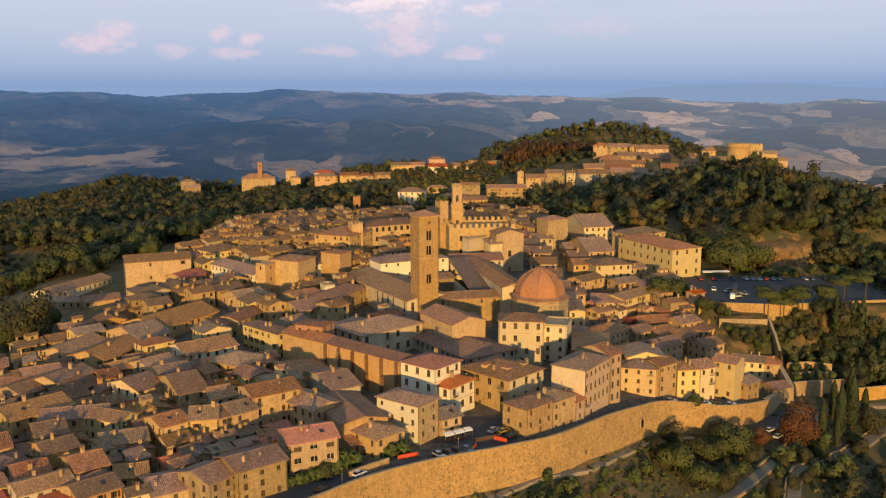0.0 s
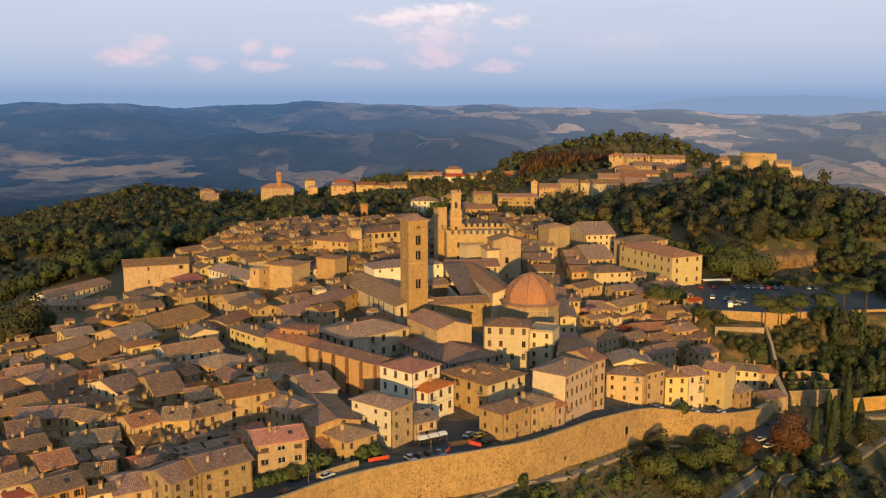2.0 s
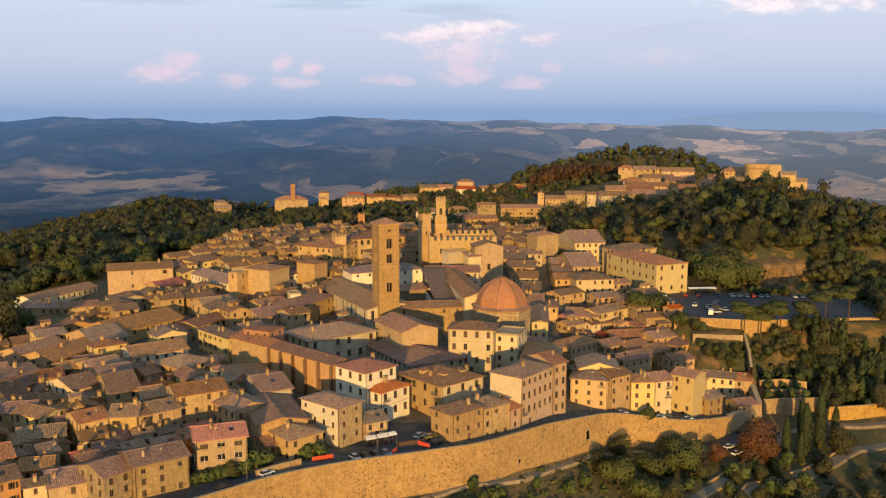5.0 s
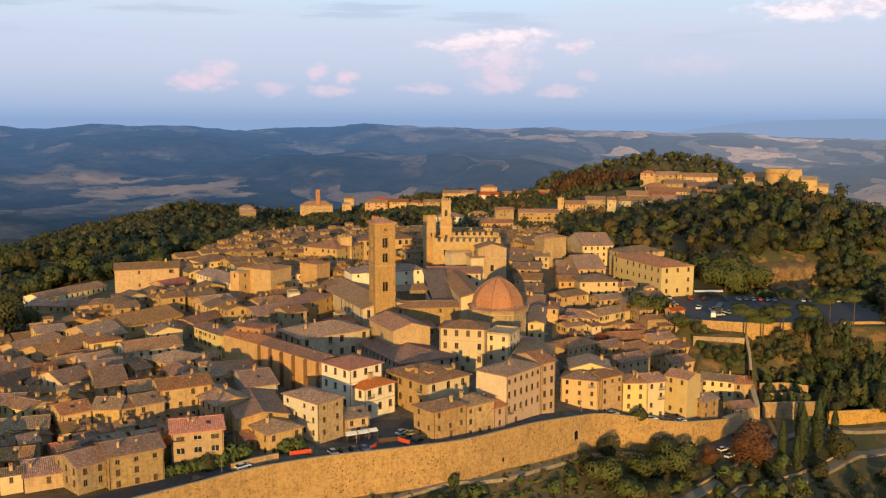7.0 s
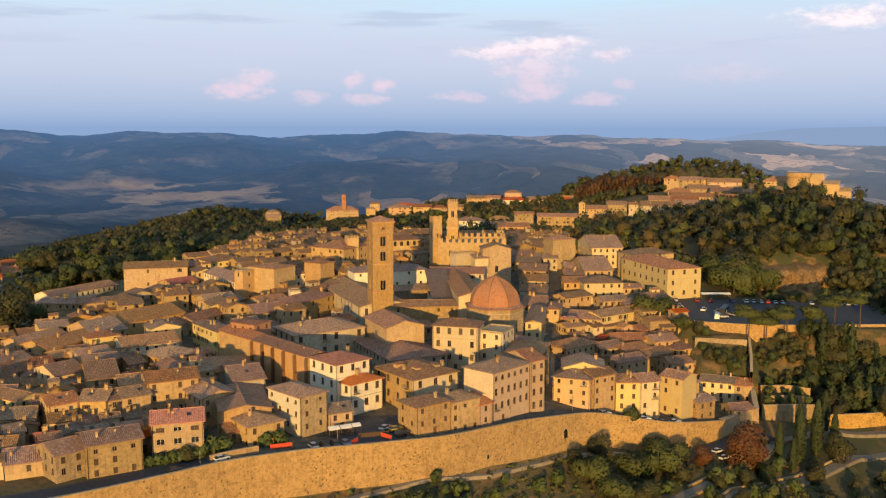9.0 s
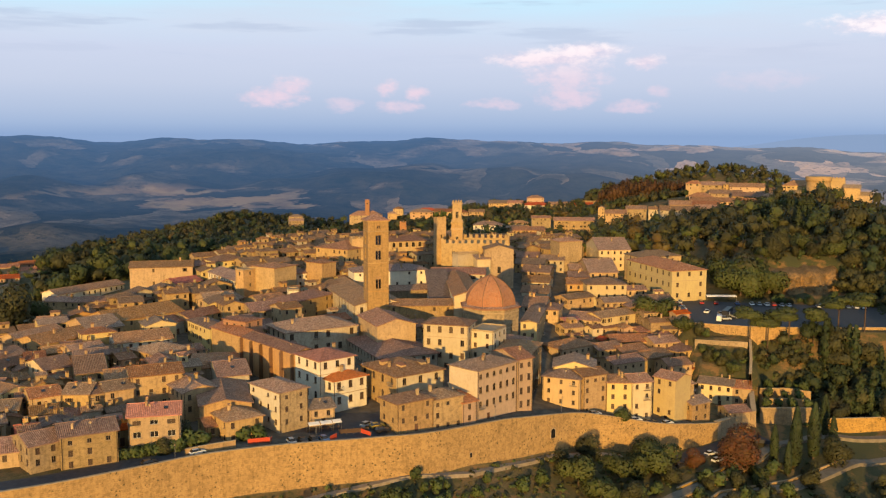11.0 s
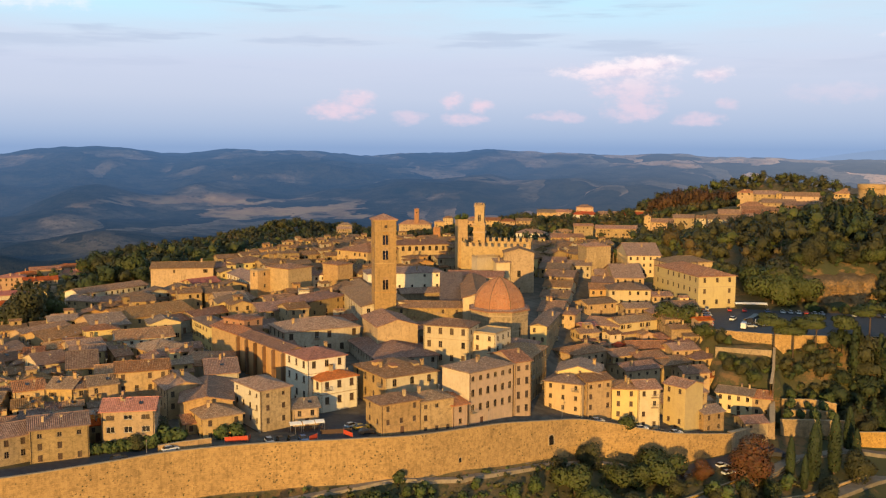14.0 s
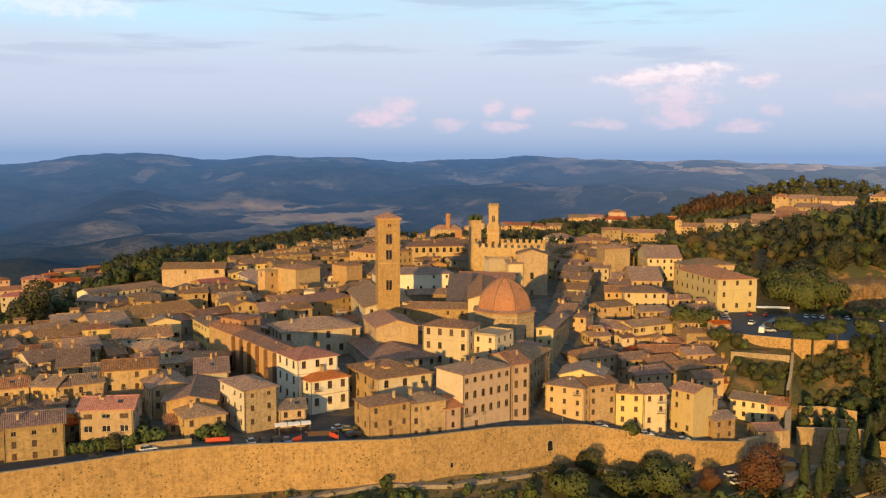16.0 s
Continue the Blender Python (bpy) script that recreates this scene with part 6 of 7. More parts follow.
# ---- buttressed hall and other additions ----
hall_at = pose(*HALL[:2], 0, 0, 0, HALL[2])
# brick buttresses coloured dark all over, standing in for their shaded strips
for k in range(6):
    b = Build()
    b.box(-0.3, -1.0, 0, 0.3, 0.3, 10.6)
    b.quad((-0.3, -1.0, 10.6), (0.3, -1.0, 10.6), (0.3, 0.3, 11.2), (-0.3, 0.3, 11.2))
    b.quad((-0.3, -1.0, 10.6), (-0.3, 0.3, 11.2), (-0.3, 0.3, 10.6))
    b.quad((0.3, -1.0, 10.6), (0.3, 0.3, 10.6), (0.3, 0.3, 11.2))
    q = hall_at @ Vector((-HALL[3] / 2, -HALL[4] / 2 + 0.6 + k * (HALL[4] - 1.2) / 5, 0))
    ob = tagged(new("buttress", b.mesh("buttress", M["shadedbrick"])), "tall brick buttress against the long hall, shade painted in its dark colour", "buttress", "buttresses of the hall")
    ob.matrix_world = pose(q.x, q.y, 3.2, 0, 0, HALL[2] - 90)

# ---- street along the wall, paths and terraces ----


def strip(name, pts, width, lift, mat, label, category="road", sag=0.0, kind="structure", heights=None):
    """A ribbon of paving along a line of points, lying on the land or at the given heights."""
    line, hs = [], []
    for k in range(len(pts) - 1):
        (x0, y0), (x1, y1) = pts[k], pts[k + 1]
        n = max(1, int(math.hypot(x1 - x0, y1 - y0) / 3))
        for j in range(n):
            q = j / n
            line.append((x0 + (x1 - x0) * q, y0 + (y1 - y0) * q))
            hs.append(heights[k] + (heights[k + 1] - heights[k]) * q if heights else None)
    line.append(pts[-1])
    hs.append(heights[-1] if heights else None)
    b = Build()
    rows = []
    for k, (x, y) in enumerate(line):
        a, z = line[max(0, k - 1)], line[min(len(line) - 1, k + 1)]
        u = Vector((z[0] - a[0], z[1] - a[1])).normalized()
        n = Vector((-u.y, u.x))
        lx, ly, rx, ry = x + n.x * width / 2, y + n.y * width / 2, x - n.x * width / 2, y - n.y * width / 2
        zz = hs[k] if hs[k] is not None else max(ground_at(lx, ly), ground_at(x, y), ground_at(rx, ry))
        rows.append(((rx, ry, zz + lift), (lx, ly, zz + lift)))
    for (r0, l0), (r1, l1) in zip(rows, rows[1:]):
        b.quad(r0, r1, l1, l0)
        for p0, p1 in ((l0, l1), (r1, r0)):
            b.quad((p0[0], p0[1], p0[2] - 0.5), p0, p1, (p1[0], p1[1], p1[2] - 0.5)) if False else b.quad(p0, p1, (p1[0], p1[1], p1[2] - 1.2), (p0[0], p0[1], p0[2] - 1.2))
    return tagged(new(name, b.mesh(name, M[mat])), label, category, kind=kind)


inner_line = []
for k, (x, y) in enumerate(curve):
    a, z = curve[max(0, k - 1)], curve[min(len(curve) - 1, k + 1)]
    u = Vector((z[0] - a[0], z[1] - a[1])).normalized()
    inner_line.append((x - u.y * 5.0, y + u.x * 5.0))
strip("road", inner_line, 9.0, 0.02, "asphalt", "asphalt street running along the top of the town wall", heights=[float(street(x)) for x, y in curve])
square = Build()
square.quad((-12, 226, 0.62), (7, 232.4, 0.36), (20, 241.5, -0.08), (20, 258, 0.3))
square.quad((-12, 226, 0.62), (20, 258, 0.3), (4, 256, 0.9), (-14, 240, 1.0))
tagged(new("pavement", square.mesh("pavement", M["asphalt"])), "small asphalt square with parked cars behind the wall", "square", kind="structure")
strip("path", [(-40, 182), (-12, 209), (9.1, 226), (27.2, 242), (41.7, 252), (50.0, 262.4), (62.2, 276.2), (71, 284.4), (81, 289.4), (96, 295)], 2.0, 0.06, "gravel", "narrow pale footpath below the town wall", "path")
LANE = [(62, 236), (80, 255), (92, 268), (99.5, 276), (114, 292), (124, 305), (132, 319), (149, 331), (175, 335), (215, 345)]
LOWER_LANE = [(100, 252), (108, 272), (112.3, 278.6), (120.5, 285), (135, 297), (148.3, 308.5), (156.3, 316.5), (178, 326), (230, 338)]
strip("lane", LANE, 3.3, 0.08, "paving", "asphalt lane climbing round below the town wall", "road")
strip("lane", LOWER_LANE, 4.0, 0.08, "paving", "lower road winding below the terraces", "road")
strip("parking_strip", [(94, 290), (103, 298), (112, 307), (121, 315), (129, 319)], 6.5, 0.1, "asphalt", "asphalt parking strip under the town wall", "road")


def beside(line, off):
    """A line beside another, to its right by off metres."""
    out = []
    for k, (x, y) in enumerate(line):
        a, z = line[max(0, k - 1)], line[min(len(line) - 1, k + 1)]
        u = Vector((z[0] - a[0], z[1] - a[1])).normalized()
        out.append((x + u.y * off, y - u.x * off))
    return out


for line, label in ((beside(LANE[1:7], 2.0), "low pale retaining wall along the lane"), (beside(LANE[3:6], -2.0), "low pale kerb wall along the lane"), (beside(LOWER_LANE[:7], -2.4), "low pale parapet of the lower road")):
    wall_run("kerb_wall", line, [ground_at(*q) + 0.5 for q in line], [ground_at(*q) - 1.5 for q in line], 0.4, label, "townwall", batter=0.15)
for line in (LANE, LOWER_LANE):
    for (x0, y0), (x1, y1) in zip(line, line[1:]):
        for q in range(int(math.hypot(x1 - x0, y1 - y0) / 4) + 1):
            f = q * 4 / math.hypot(x1 - x0, y1 - y0)
            footprints.append((x0 + (x1 - x0) * f, y0 + (y1 - y0) * f, 2.2, 2.2, 0))
# open ground before the ridge houses and the villa
footprints += [(x, y, 13, 13, 0) for x, y in itertools.product(range(-150, -50, 20), (1002, 1024, 1046, 1070, 1084))] + [(x, y, 13, 13, 0) for x, y in itertools.product(range(-50, 30, 18), (775, 795, 815, 835, 850))]
footprints += [(-245, 738, 26, 26, 0), (-238, 694, 16, 16, 0), (109, 303, 6, 6, 0), (102, 297, 5, 5, 0)]
b = Build()
b.quad((105, 378, 6.05), (131.7, 372, 6.05), (192, 380, 6.05), (104, 430, 6.05))
b.quad((192, 380, 6.05), (192, 428, 6.05), (104, 430, 6.05))
tagged(new("car_park", b.mesh("car_park", M["asphalt"])), "asphalt car park on a walled terrace", "car park", kind="structure")
wall_run("terrace_wall", [(105, 376.5), (118, 372.8), (131.7, 370.6), (150, 372.5), (168, 376), (192, 380)], [6.9] * 6, [-8] * 6, 0.5, "sunlit stone retaining wall of the car park")
wall_run("terrace_wall", [(129.5, 333.6), (139, 335.2), (149.5, 336.8)], [-13.8, -13.8, -13.8], [-23] * 3, 0.6, "stone terrace wall with a garden on top", "stone")
wall_run("terrace_wall", [(131, 345), (140, 347), (148, 345)], [-10.0, -10.0, -10.4], [-17] * 3, 0.5, "low stone garden wall on the slope", "stone")
wall_run("terrace_wall", [(131, 339.5), (141, 341.5), (147, 341)], [-12.2, -12.2, -12.4], [-17] * 3, 0.4, "low stone garden wall on the slope", "stone")
wall_run("terrace_wall", [(150, 334), (166, 338), (200, 346)], [-16.6, -16.6, -15.6], [-24] * 3, 0.6, "long sunlit retaining wall above the lane")
wall_run("gate_wall", [(127.5, 343), (129, 352), (130.5, 366)], [-4.5, -1.5, 3.0], [-20, -18, -12], 0.8, "old town wall stepping steeply up the hill", batter=0.4)
wall_run("bastion", [(113.1, 313.6), (121, 322.5), (127, 327), (128.5, 343)], [-13.6, -13.8, -13.0, -10.5], [-26] * 4, 1.6, "weathered stone bastion at the corner of the wall", "stone")
wall_run("garden_wall", [(110, 364.2), (120, 363.8), (129, 363.6)], [2.5, 2.4, 2.4], [-6] * 3, 0.4, "sunlit garden wall under the car park", "stone")

# cliff beside the car park
cols, rows = 110, 64
ci, cj = np.meshgrid(np.arange(cols + 1), np.arange(rows + 1))
cx = 149 + ci * 0.31
cz = 3.2 + cj * 0.34
lump = 7.0 * vnoise(cx, cz * 0.6, 8, 1.7) + 4.0 * vnoise(cx, cz * 0.5, 3.2, 4.2) + 2.6 * vnoise(cx, cz * 0.22, 1.5, 9.1) + 1.4 * vnoise(cx, cz, 0.9, 6.3)
cy = 430.5 + 7 * ci / cols + cj * 0.2 + 0.8 * lump - 3.0 + 9 * np.abs(ci / cols * 2 - 1) ** 3
cz = cz - 3.6 * ((ci / cols - 0.55) ** 2) * cj / rows * 4 - 5.0 * vnoise(cx, cx * 0.3, 6.5, 3.1) * cj / rows + 2.2 * (vnoise(cx, cx, 5, 2.0) - 0.5) * cj / rows
back = np.clip((cj - 50) / 14, 0, 1) ** 2
cy, cz = cy + 14 * back, cz - 1.6 * back
k = (np.arange(rows)[:, None] * (cols + 1) + np.arange(cols)[None, :]).ravel()
rock = mesh_of("cliff", np.stack([cx.ravel(), cy.ravel(), cz.ravel()], 1), np.stack([k, k + 1, k + cols + 2, k + cols + 1], 1), [M["rock"]])
tagged(new("cliff", rock), "crumbling tawny rock face above the car park", "cliff", kind="structure")

# ---- trees ----


G = (1 + 5 ** 0.5) / 2
ICO = np.array([(-1, G, 0), (1, G, 0), (-1, -G, 0), (1, -G, 0), (0, -1, G), (0, 1, G), (0, -1, -G), (0, 1, -G), (G, 0, -1), (G, 0, 1), (-G, 0, -1), (-G, 0, 1)]) / math.hypot(1, G)
FACES = np.array([(a, b, c) for a, b, c in itertools.combinations(range(12), 3) if max(np.linalg.norm(ICO[a] - ICO[b]), np.linalg.norm(ICO[b] - ICO[c]), np.linalg.norm(ICO[a] - ICO[c])) < 1.2])
FACES = np.array([f if np.dot(np.cross(ICO[f[1]] - ICO[f[0]], ICO[f[2]] - ICO[f[0]]), ICO[f[0]]) > 0 else f[::-1] for f in FACES])


def crown_cloud(n, rx, rz, size, seed, column=False, small=False):
    """Leaf clumps: small bent leaves spread over lumpy lobes. Returns arrays of corners and of the crown's outward direction."""
    r = np.random.RandomState(seed)
    lobes = 1 if column else (2 if n < 40 else 3 if n < 220 else 6)
    lc = r.normal(size=(lobes, 3)) * np.array([rx * 0.4, rx * 0.4, rz * 0.3])
    lr = r.uniform(0.48, 0.72, lobes)
    which = r.randint(0, lobes, n)
    d = r.normal(size=(n, 3))
    d /= np.linalg.norm(d, axis=1)[:, None]
    if column:
        z = r.uniform(-1, 1, n)
        taper = np.clip(1.0 - ((z + 0.25) / 1.25) ** 2, 0.05, 1) ** 0.7
        c = np.stack([d[:, 0] * rx * taper, d[:, 1] * rx * taper, z * rz], 1)
    else:
        c = lc[which] + d * (lr[which] * r.uniform(0.78, 1.05, n))[:, None] * np.array([rx, rx, rz])
    nrm = d + r.normal(size=(n, 3)) * 0.4
    nrm[:, 2] += 0.25
    nrm /= np.linalg.norm(nrm, axis=1)[:, None]
    t = np.cross(nrm, r.normal(size=(n, 3)))
    t /= np.linalg.norm(t, axis=1)[:, None]
    s = np.cross(nrm, t)
    k = (size * r.uniform(0.6, 1.3, n))[:, None]
    out = d * 0.55 + c / np.array([rx, rx, rz]) * 0.6 + nrm * 0.35
    out /= np.linalg.norm(out, axis=1)[:, None]
    if not small:
        q = np.stack([c - t * k - s * k * 0.7, c + t * k * 0.8 - s * k, c + t * k + s * k * 0.8 + nrm * k * 0.3, c - t * k * 0.7 + s * k], 1)
        return q, np.repeat(out[:, None], 4, 1)
    q = np.stack([c - t * k - s * k * 0.6, c + t * k - s * k * 0.6, c + s * k * 1.2 + nrm * k * 0.25], 1)
    # dense inner foliage, a many-sided lump for every lobe
    inner, inner_out = [], []
    if column:
        lc, lr = np.array([(0, 0, h * rz) for h in (-0.7, -0.35, 0, 0.35, 0.68)]), np.array([0.62, 0.85, 0.9, 0.75, 0.42])
    for at, r0 in zip(lc, lr):
        reach = np.array([rx * 0.75, rx * 0.75, rz * 0.28]) * r0 if column else np.array([rx, rx, rz]) * r0 * 0.66
        knobs = r.uniform(0.85, 1.12, 12)
        inner.append((at + ICO * knobs[:, None] * reach)[FACES])
        far = ICO * 0.6 + at / np.array([rx, rx, rz]) * 0.5
        inner_out.append((far / np.linalg.norm(far, axis=1)[:, None])[FACES])
    return np.concatenate([q] + inner), np.concatenate([np.repeat(out[:, None], 3, 1)] + inner_out)


def trunk_mesh(h, r, limbs, seed, spread):
    rg = random.Random(seed)
    b = Build()
    b.tube(0, 0, -1.0, h, r, r * 0.55, 7)
    for k in range(limbs):
        a = 2 * math.pi * k / limbs + rg.uniform(-0.4, 0.4)
        p0 = Vector((0, 0, h * rg.uniform(0.65, 0.98)))
        p1 = p0 + Vector((math.cos(a) * spread, math.sin(a) * spread, spread * rg.uniform(0.5, 1.0)))
        side = Vector((-math.sin(a), math.cos(a), 0)) * r * 0.4
        upv = Vector((0, 0, r * 0.4))
        b.quad(p0 - side, p0 + upv, p1)
        b.quad(p0 + side, p0 + upv, p1)
        b.quad(p0 - side, p0 + side, p1)
    return b.mesh("trunk", M["bark"])


def leaves_mesh(name, q, out, mat):
    n, m = len(q), q.shape[1]
    me = bpy.data.meshes.new(name)
    me.vertices.add(n * m)
    me.vertices.foreach_set("co", q.reshape(-1).astype(np.float32))
    me.loops.add(n * m)
    me.loops.foreach_set("vertex_index", np.arange(n * m, dtype=np.int32))
    me.polygons.add(n)
    me.polygons.foreach_set("loop_start", np.arange(0, n * m, m, dtype=np.int32))
    me.materials.append(mat)
    me.update(calc_edges=True)
    # soft shading over the whole crown
    normals = me.attributes.new("custom_normal", "FLOAT_VECTOR", "POINT")
    normals.data.foreach_set("vector", out.reshape(-1).astype(np.float32))
    return me


SORTS = {}
for key, (n, rx, rz, size, h, mat, col, label) in {
    "oak": (2800, 4.2, 3.8, 0.195, 0.9, "leaf", False, "broad green tree with a full rounded crown"),
    "holm": (2800, 4.0, 3.6, 0.195, 0.8, "darkleaf", False, "dark evergreen oak with a dense crown"),
    "rust": (6500, 4.4, 3.7, 0.13, 1.2, "rustleaf", False, "tree with rust-red autumn leaves"),
    "cypress": (2400, 1.5, 6.5, 0.19, 1.0, "cypress", True, "tall narrow dark cypress"),
    "pine": (2600, 5.0, 1.5, 0.2, 8.0, "leaf", False, "umbrella pine with a flat spreading crown"),
    "bush": (560, 1.6, 1.3, 0.19, 0.3, "hedge", False, "rounded dense green bush"),
}.items():
    SORTS[key] = []
    for s in range(3):
        q, out = crown_cloud(n, rx, rz, size, 11 * s + len(key), col)
        q[:, :, 2] += h + rz * (0.95 if col else 0.75)
        SORTS[key].append((leaves_mesh("crown", q, out, M[mat]), trunk_mesh(h + rz * 0.5, 0.28, 5, s, rx * 0.5), label))


def tree(sort, x, y, scale=1.0, z=None, k=None):
    rg = random.Random(round(x * 13 + y * 7))
    crown, trunk, label = SORTS[sort][rg.randrange(3) if k is None else k]
    z = ground_at(x, y) if z is None else z
    m = pose(x, y, z, 0, 0, rg.uniform(0, 360)) @ Matrix.Diagonal((scale, scale, scale * rg.uniform(0.9, 1.12), 1))
    ob = thing("bush" if sort == "bush" else "tree", m, label, "bush" if sort == "bush" else "tree", "trees")
    part("trunk", trunk, ob)
    part("crown", crown, ob)
    return ob


LOD = {
    "tuft": [crown_cloud(26, 1.0, 0.65, 0.34, 300 + q, small=True) for q in range(6)],
    "round": [crown_cloud(270, 4.0, 3.4, 0.46, 100 + q, small=True) for q in range(6)],
    "far": [crown_cloud(84, 4.0, 3.4, 0.66, 130 + q, small=True) for q in range(6)],
    "column": [crown_cloud(260, 1.6, 6.2, 0.5, 100 + q, True, True) for q in range(6)],
    "fine": [crown_cloud(600, 4.0, 3.4, 0.36, 200 + q, small=True) for q in range(6)],
    "tall": [crown_cloud(200, 3.4, 8.0, 0.55, 160 + q, small=True) for q in range(6)],
}


def wood(name, label, boxes, step, mats, seed, sort="round", size=(0.8, 1.25), lift=4.6, keep=1.0, avoid=True, below=None):
    """A wood as one mesh: many crowns of leaf clumps over the given stretches (x0, x1, y0, y1), each crown of one sort of leaf."""
    r = np.random.RandomState(seed)
    mats = mats.split()
    out, face, tone = [], [], []
    for x0, x1, y0, y1 in boxes:
        xs, ys = np.meshgrid(np.arange(x0, x1, step), np.arange(y0, y1, step))
        xs = xs.ravel() + r.uniform(-0.45, 0.45, xs.size) * step
        ys = ys.ravel() + r.uniform(-0.45, 0.45, ys.size) * step
        zs = ground(xs, ys)
        for x, y, z in zip(xs, ys, zs):
            if below is not None and y > np.interp(x, WX, WY) - below:
                continue
            if r.uniform() > keep or (avoid and not free(x, y, 2.5)):
                continue
            k = r.uniform(*size)
            q, way_out = LOD[sort][r.randint(6)]
            a = r.uniform(0, 6.3)
            c, s = math.cos(a), math.sin(a)
            high = r.uniform(0.85, 1.35)
            m = np.array([[c, -s, 0], [s, c, 0], [0, 0, high]])
            out.append((q * k) @ m.T + np.array([x, y, z + lift * k * (0.6 + 0.4 * high)]))
            face.append(way_out @ m.T)
            tone += [r.randint(len(mats))] * len(q)
    me = leaves_mesh(name, np.concatenate(out), np.concatenate(face), M[mats[0]])
    for m in mats[1:]:
        me.materials.append(M[m])
    me.polygons.foreach_set("material_index", tone)
    return tagged(new(name, me), label, "woods", kind="stuff")


MIX = "darkleaf cypress darkleaf leaf darkleaf cypress olive darkleaf bronze"
wood("woods", "dense mixed woods on the slope behind the town", [(-222, -160, 460, 700), (-420, -222, 650, 700), (-200, -90, 560, 640)], 10.5, "darkleaf cypress darkleaf cypress leaf", 1, size=(0.9, 1.75))
wood("woods", "smaller trees and gardens among the western houses", [(-430, -222, 330, 650)], 11, "darkleaf darkleaf leaf", 35, size=(0.4, 0.85), keep=0.8)
wood("woods", "dense mixed woods on the far slope behind the town", [(-420, -160, 700, 760), (-340, 60, 640, 880)], 12.5, MIX, 1, "far", size=(0.9, 1.7))
wood("woods", "lower trees in front of the far houses on the ridge", [(-340, 60, 880, 1000), (-330, 45, 1000, 1090)], 12.5, MIX, 36, "far", size=(0.75, 1.35))
wood("woods", "trees and gardens close in front of the ridge houses", [(-360, 60, 1060, 1180), (60, 175, 985, 1082)], 12, MIX, 37, "far", size=(0.8, 1.4))
wood("woods", "low garden trees before the villas", [(-55, 35, 770, 815), (-155, -55, 1010, 1085)], 9, "darkleaf cypress darkleaf leaf", 61, "far", size=(0.2, 0.45), avoid=False)
wood("woods", "tall dark trees before the ridge houses", [(-350, -280, 1075, 1122), (-345, -310, 1150, 1195), (-240, -165, 1190, 1225)], 9, "darkleaf darkleaf cypress leaf", 62, "far", size=(1.35, 1.9), avoid=False)
wood("woods", "far woods along the ridge", [(-640, -330, 1000, 1420), (-330, -20, 1310, 1400), (-640, -430, 380, 1000)], 15.5, "darkleaf darkleaf darkleaf leaf", 3, "far", size=(1.0, 1.9))
wood("woods", "mixed evergreen and turning trees on the castle hill", [(140, 320, 492, 720), (205, 330, 330, 492), (75, 150, 520, 800), (110, 140, 470, 520)], 11.5, "darkleaf leaf darkleaf bronze cypress darkleaf leaf darkleaf", 4, size=(0.7, 1.75), keep=0.9)
wood("woods", "low shrubs and hedges under the trees of the hill", [(140, 320, 466, 640)], 6, "hedge darkleaf grass", 25, size=(0.2, 0.5), lift=2.4, keep=0.55)
wood("woods", "trees on the slope under the car park", [(150, 196, 346, 369), (160, 250, 341, 372), (196, 260, 345, 440)], 7.0, "cypress darkleaf cypress darkleaf", 6, "fine", (0.7, 1.4), keep=0.9)
wood("woods", "olive-green trees and bushes under the car park", [(132, 190, 347, 370)], 3.4, "darkleaf darkleaf olive cypress", 16, "round", (0.3, 0.75), lift=3.0, keep=0.75)
wood("woods", "dark trees beside the cliff", [(180, 228, 432, 494)], 7.5, "darkleaf cypress darkleaf leaf", 51, "round", (0.75, 1.35), keep=0.9)
wood("woods", "dark cypresses standing on the slope", [(158, 240, 344, 372)], 8, "cypress", 7, "column", (0.8, 1.4), 6.0)
wood("woods", "dark cypresses among the trees of the hill", [(175, 262, 498, 590)], 15, "cypress", 17, "column", (0.8, 1.5), 6.0, keep=0.6)
wood("woods", "wooded dome of the hill behind the hospital", [(60, 400, 1235, 1440)], 14.5, "darkleaf darkleaf leaf", 8, "far", size=(1.0, 1.9), avoid=False)
wood("woods", "rust-leaved plantation of plane trees", [(74, 184, 1080, 1150)], 7.5, "russet", 9, "tall", size=(0.95, 1.3), lift=9, avoid=False)
wood("woods", "round olive-green trees below the hospital", [(25, 110, 640, 800)], 12, "leaf darkleaf olive bronze darkleaf", 31, size=(0.7, 1.4), keep=0.85)
wood("woods", "trees between the hospital houses", [(75, 240, 790, 985), (-130, 60, 1200, 1300), (-330, -130, 1180, 1330)], 14, MIX, 26, "far", size=(0.5, 1.1), keep=0.8)
wood("woods", "dark woods on the slope below the lane", [(118, 240, 225, 288), (150, 260, 262, 312)], 8.5, "darkleaf darkleaf leaf", 12, "round", (0.5, 0.95))
wood("undergrowth", "low green bushes and grass tufts on the slope below the wall", [(-20, 140, 180, 315)], 1.9, "hedge grass grass hedge darkleaf leaf", 27, "tuft", (0.3, 1.25), 0.2, keep=0.6, below=2.2)
wood("undergrowth", "low bushes and rough grass round the cliff", [(134, 215, 444, 500), (131, 200, 346, 371), (190, 240, 372, 440)], 2.8, "hedge grass darkleaf hedge", 33, "tuft", (0.6, 1.8), 0.2, keep=0.6)
wood("undergrowth", "garden bushes and beds between the walls", [(110, 129, 349, 363), (131, 150, 336, 347)], 2.6, "hedge leaf darkleaf", 28, "round", (0.2, 0.42), 2.2, keep=0.6)

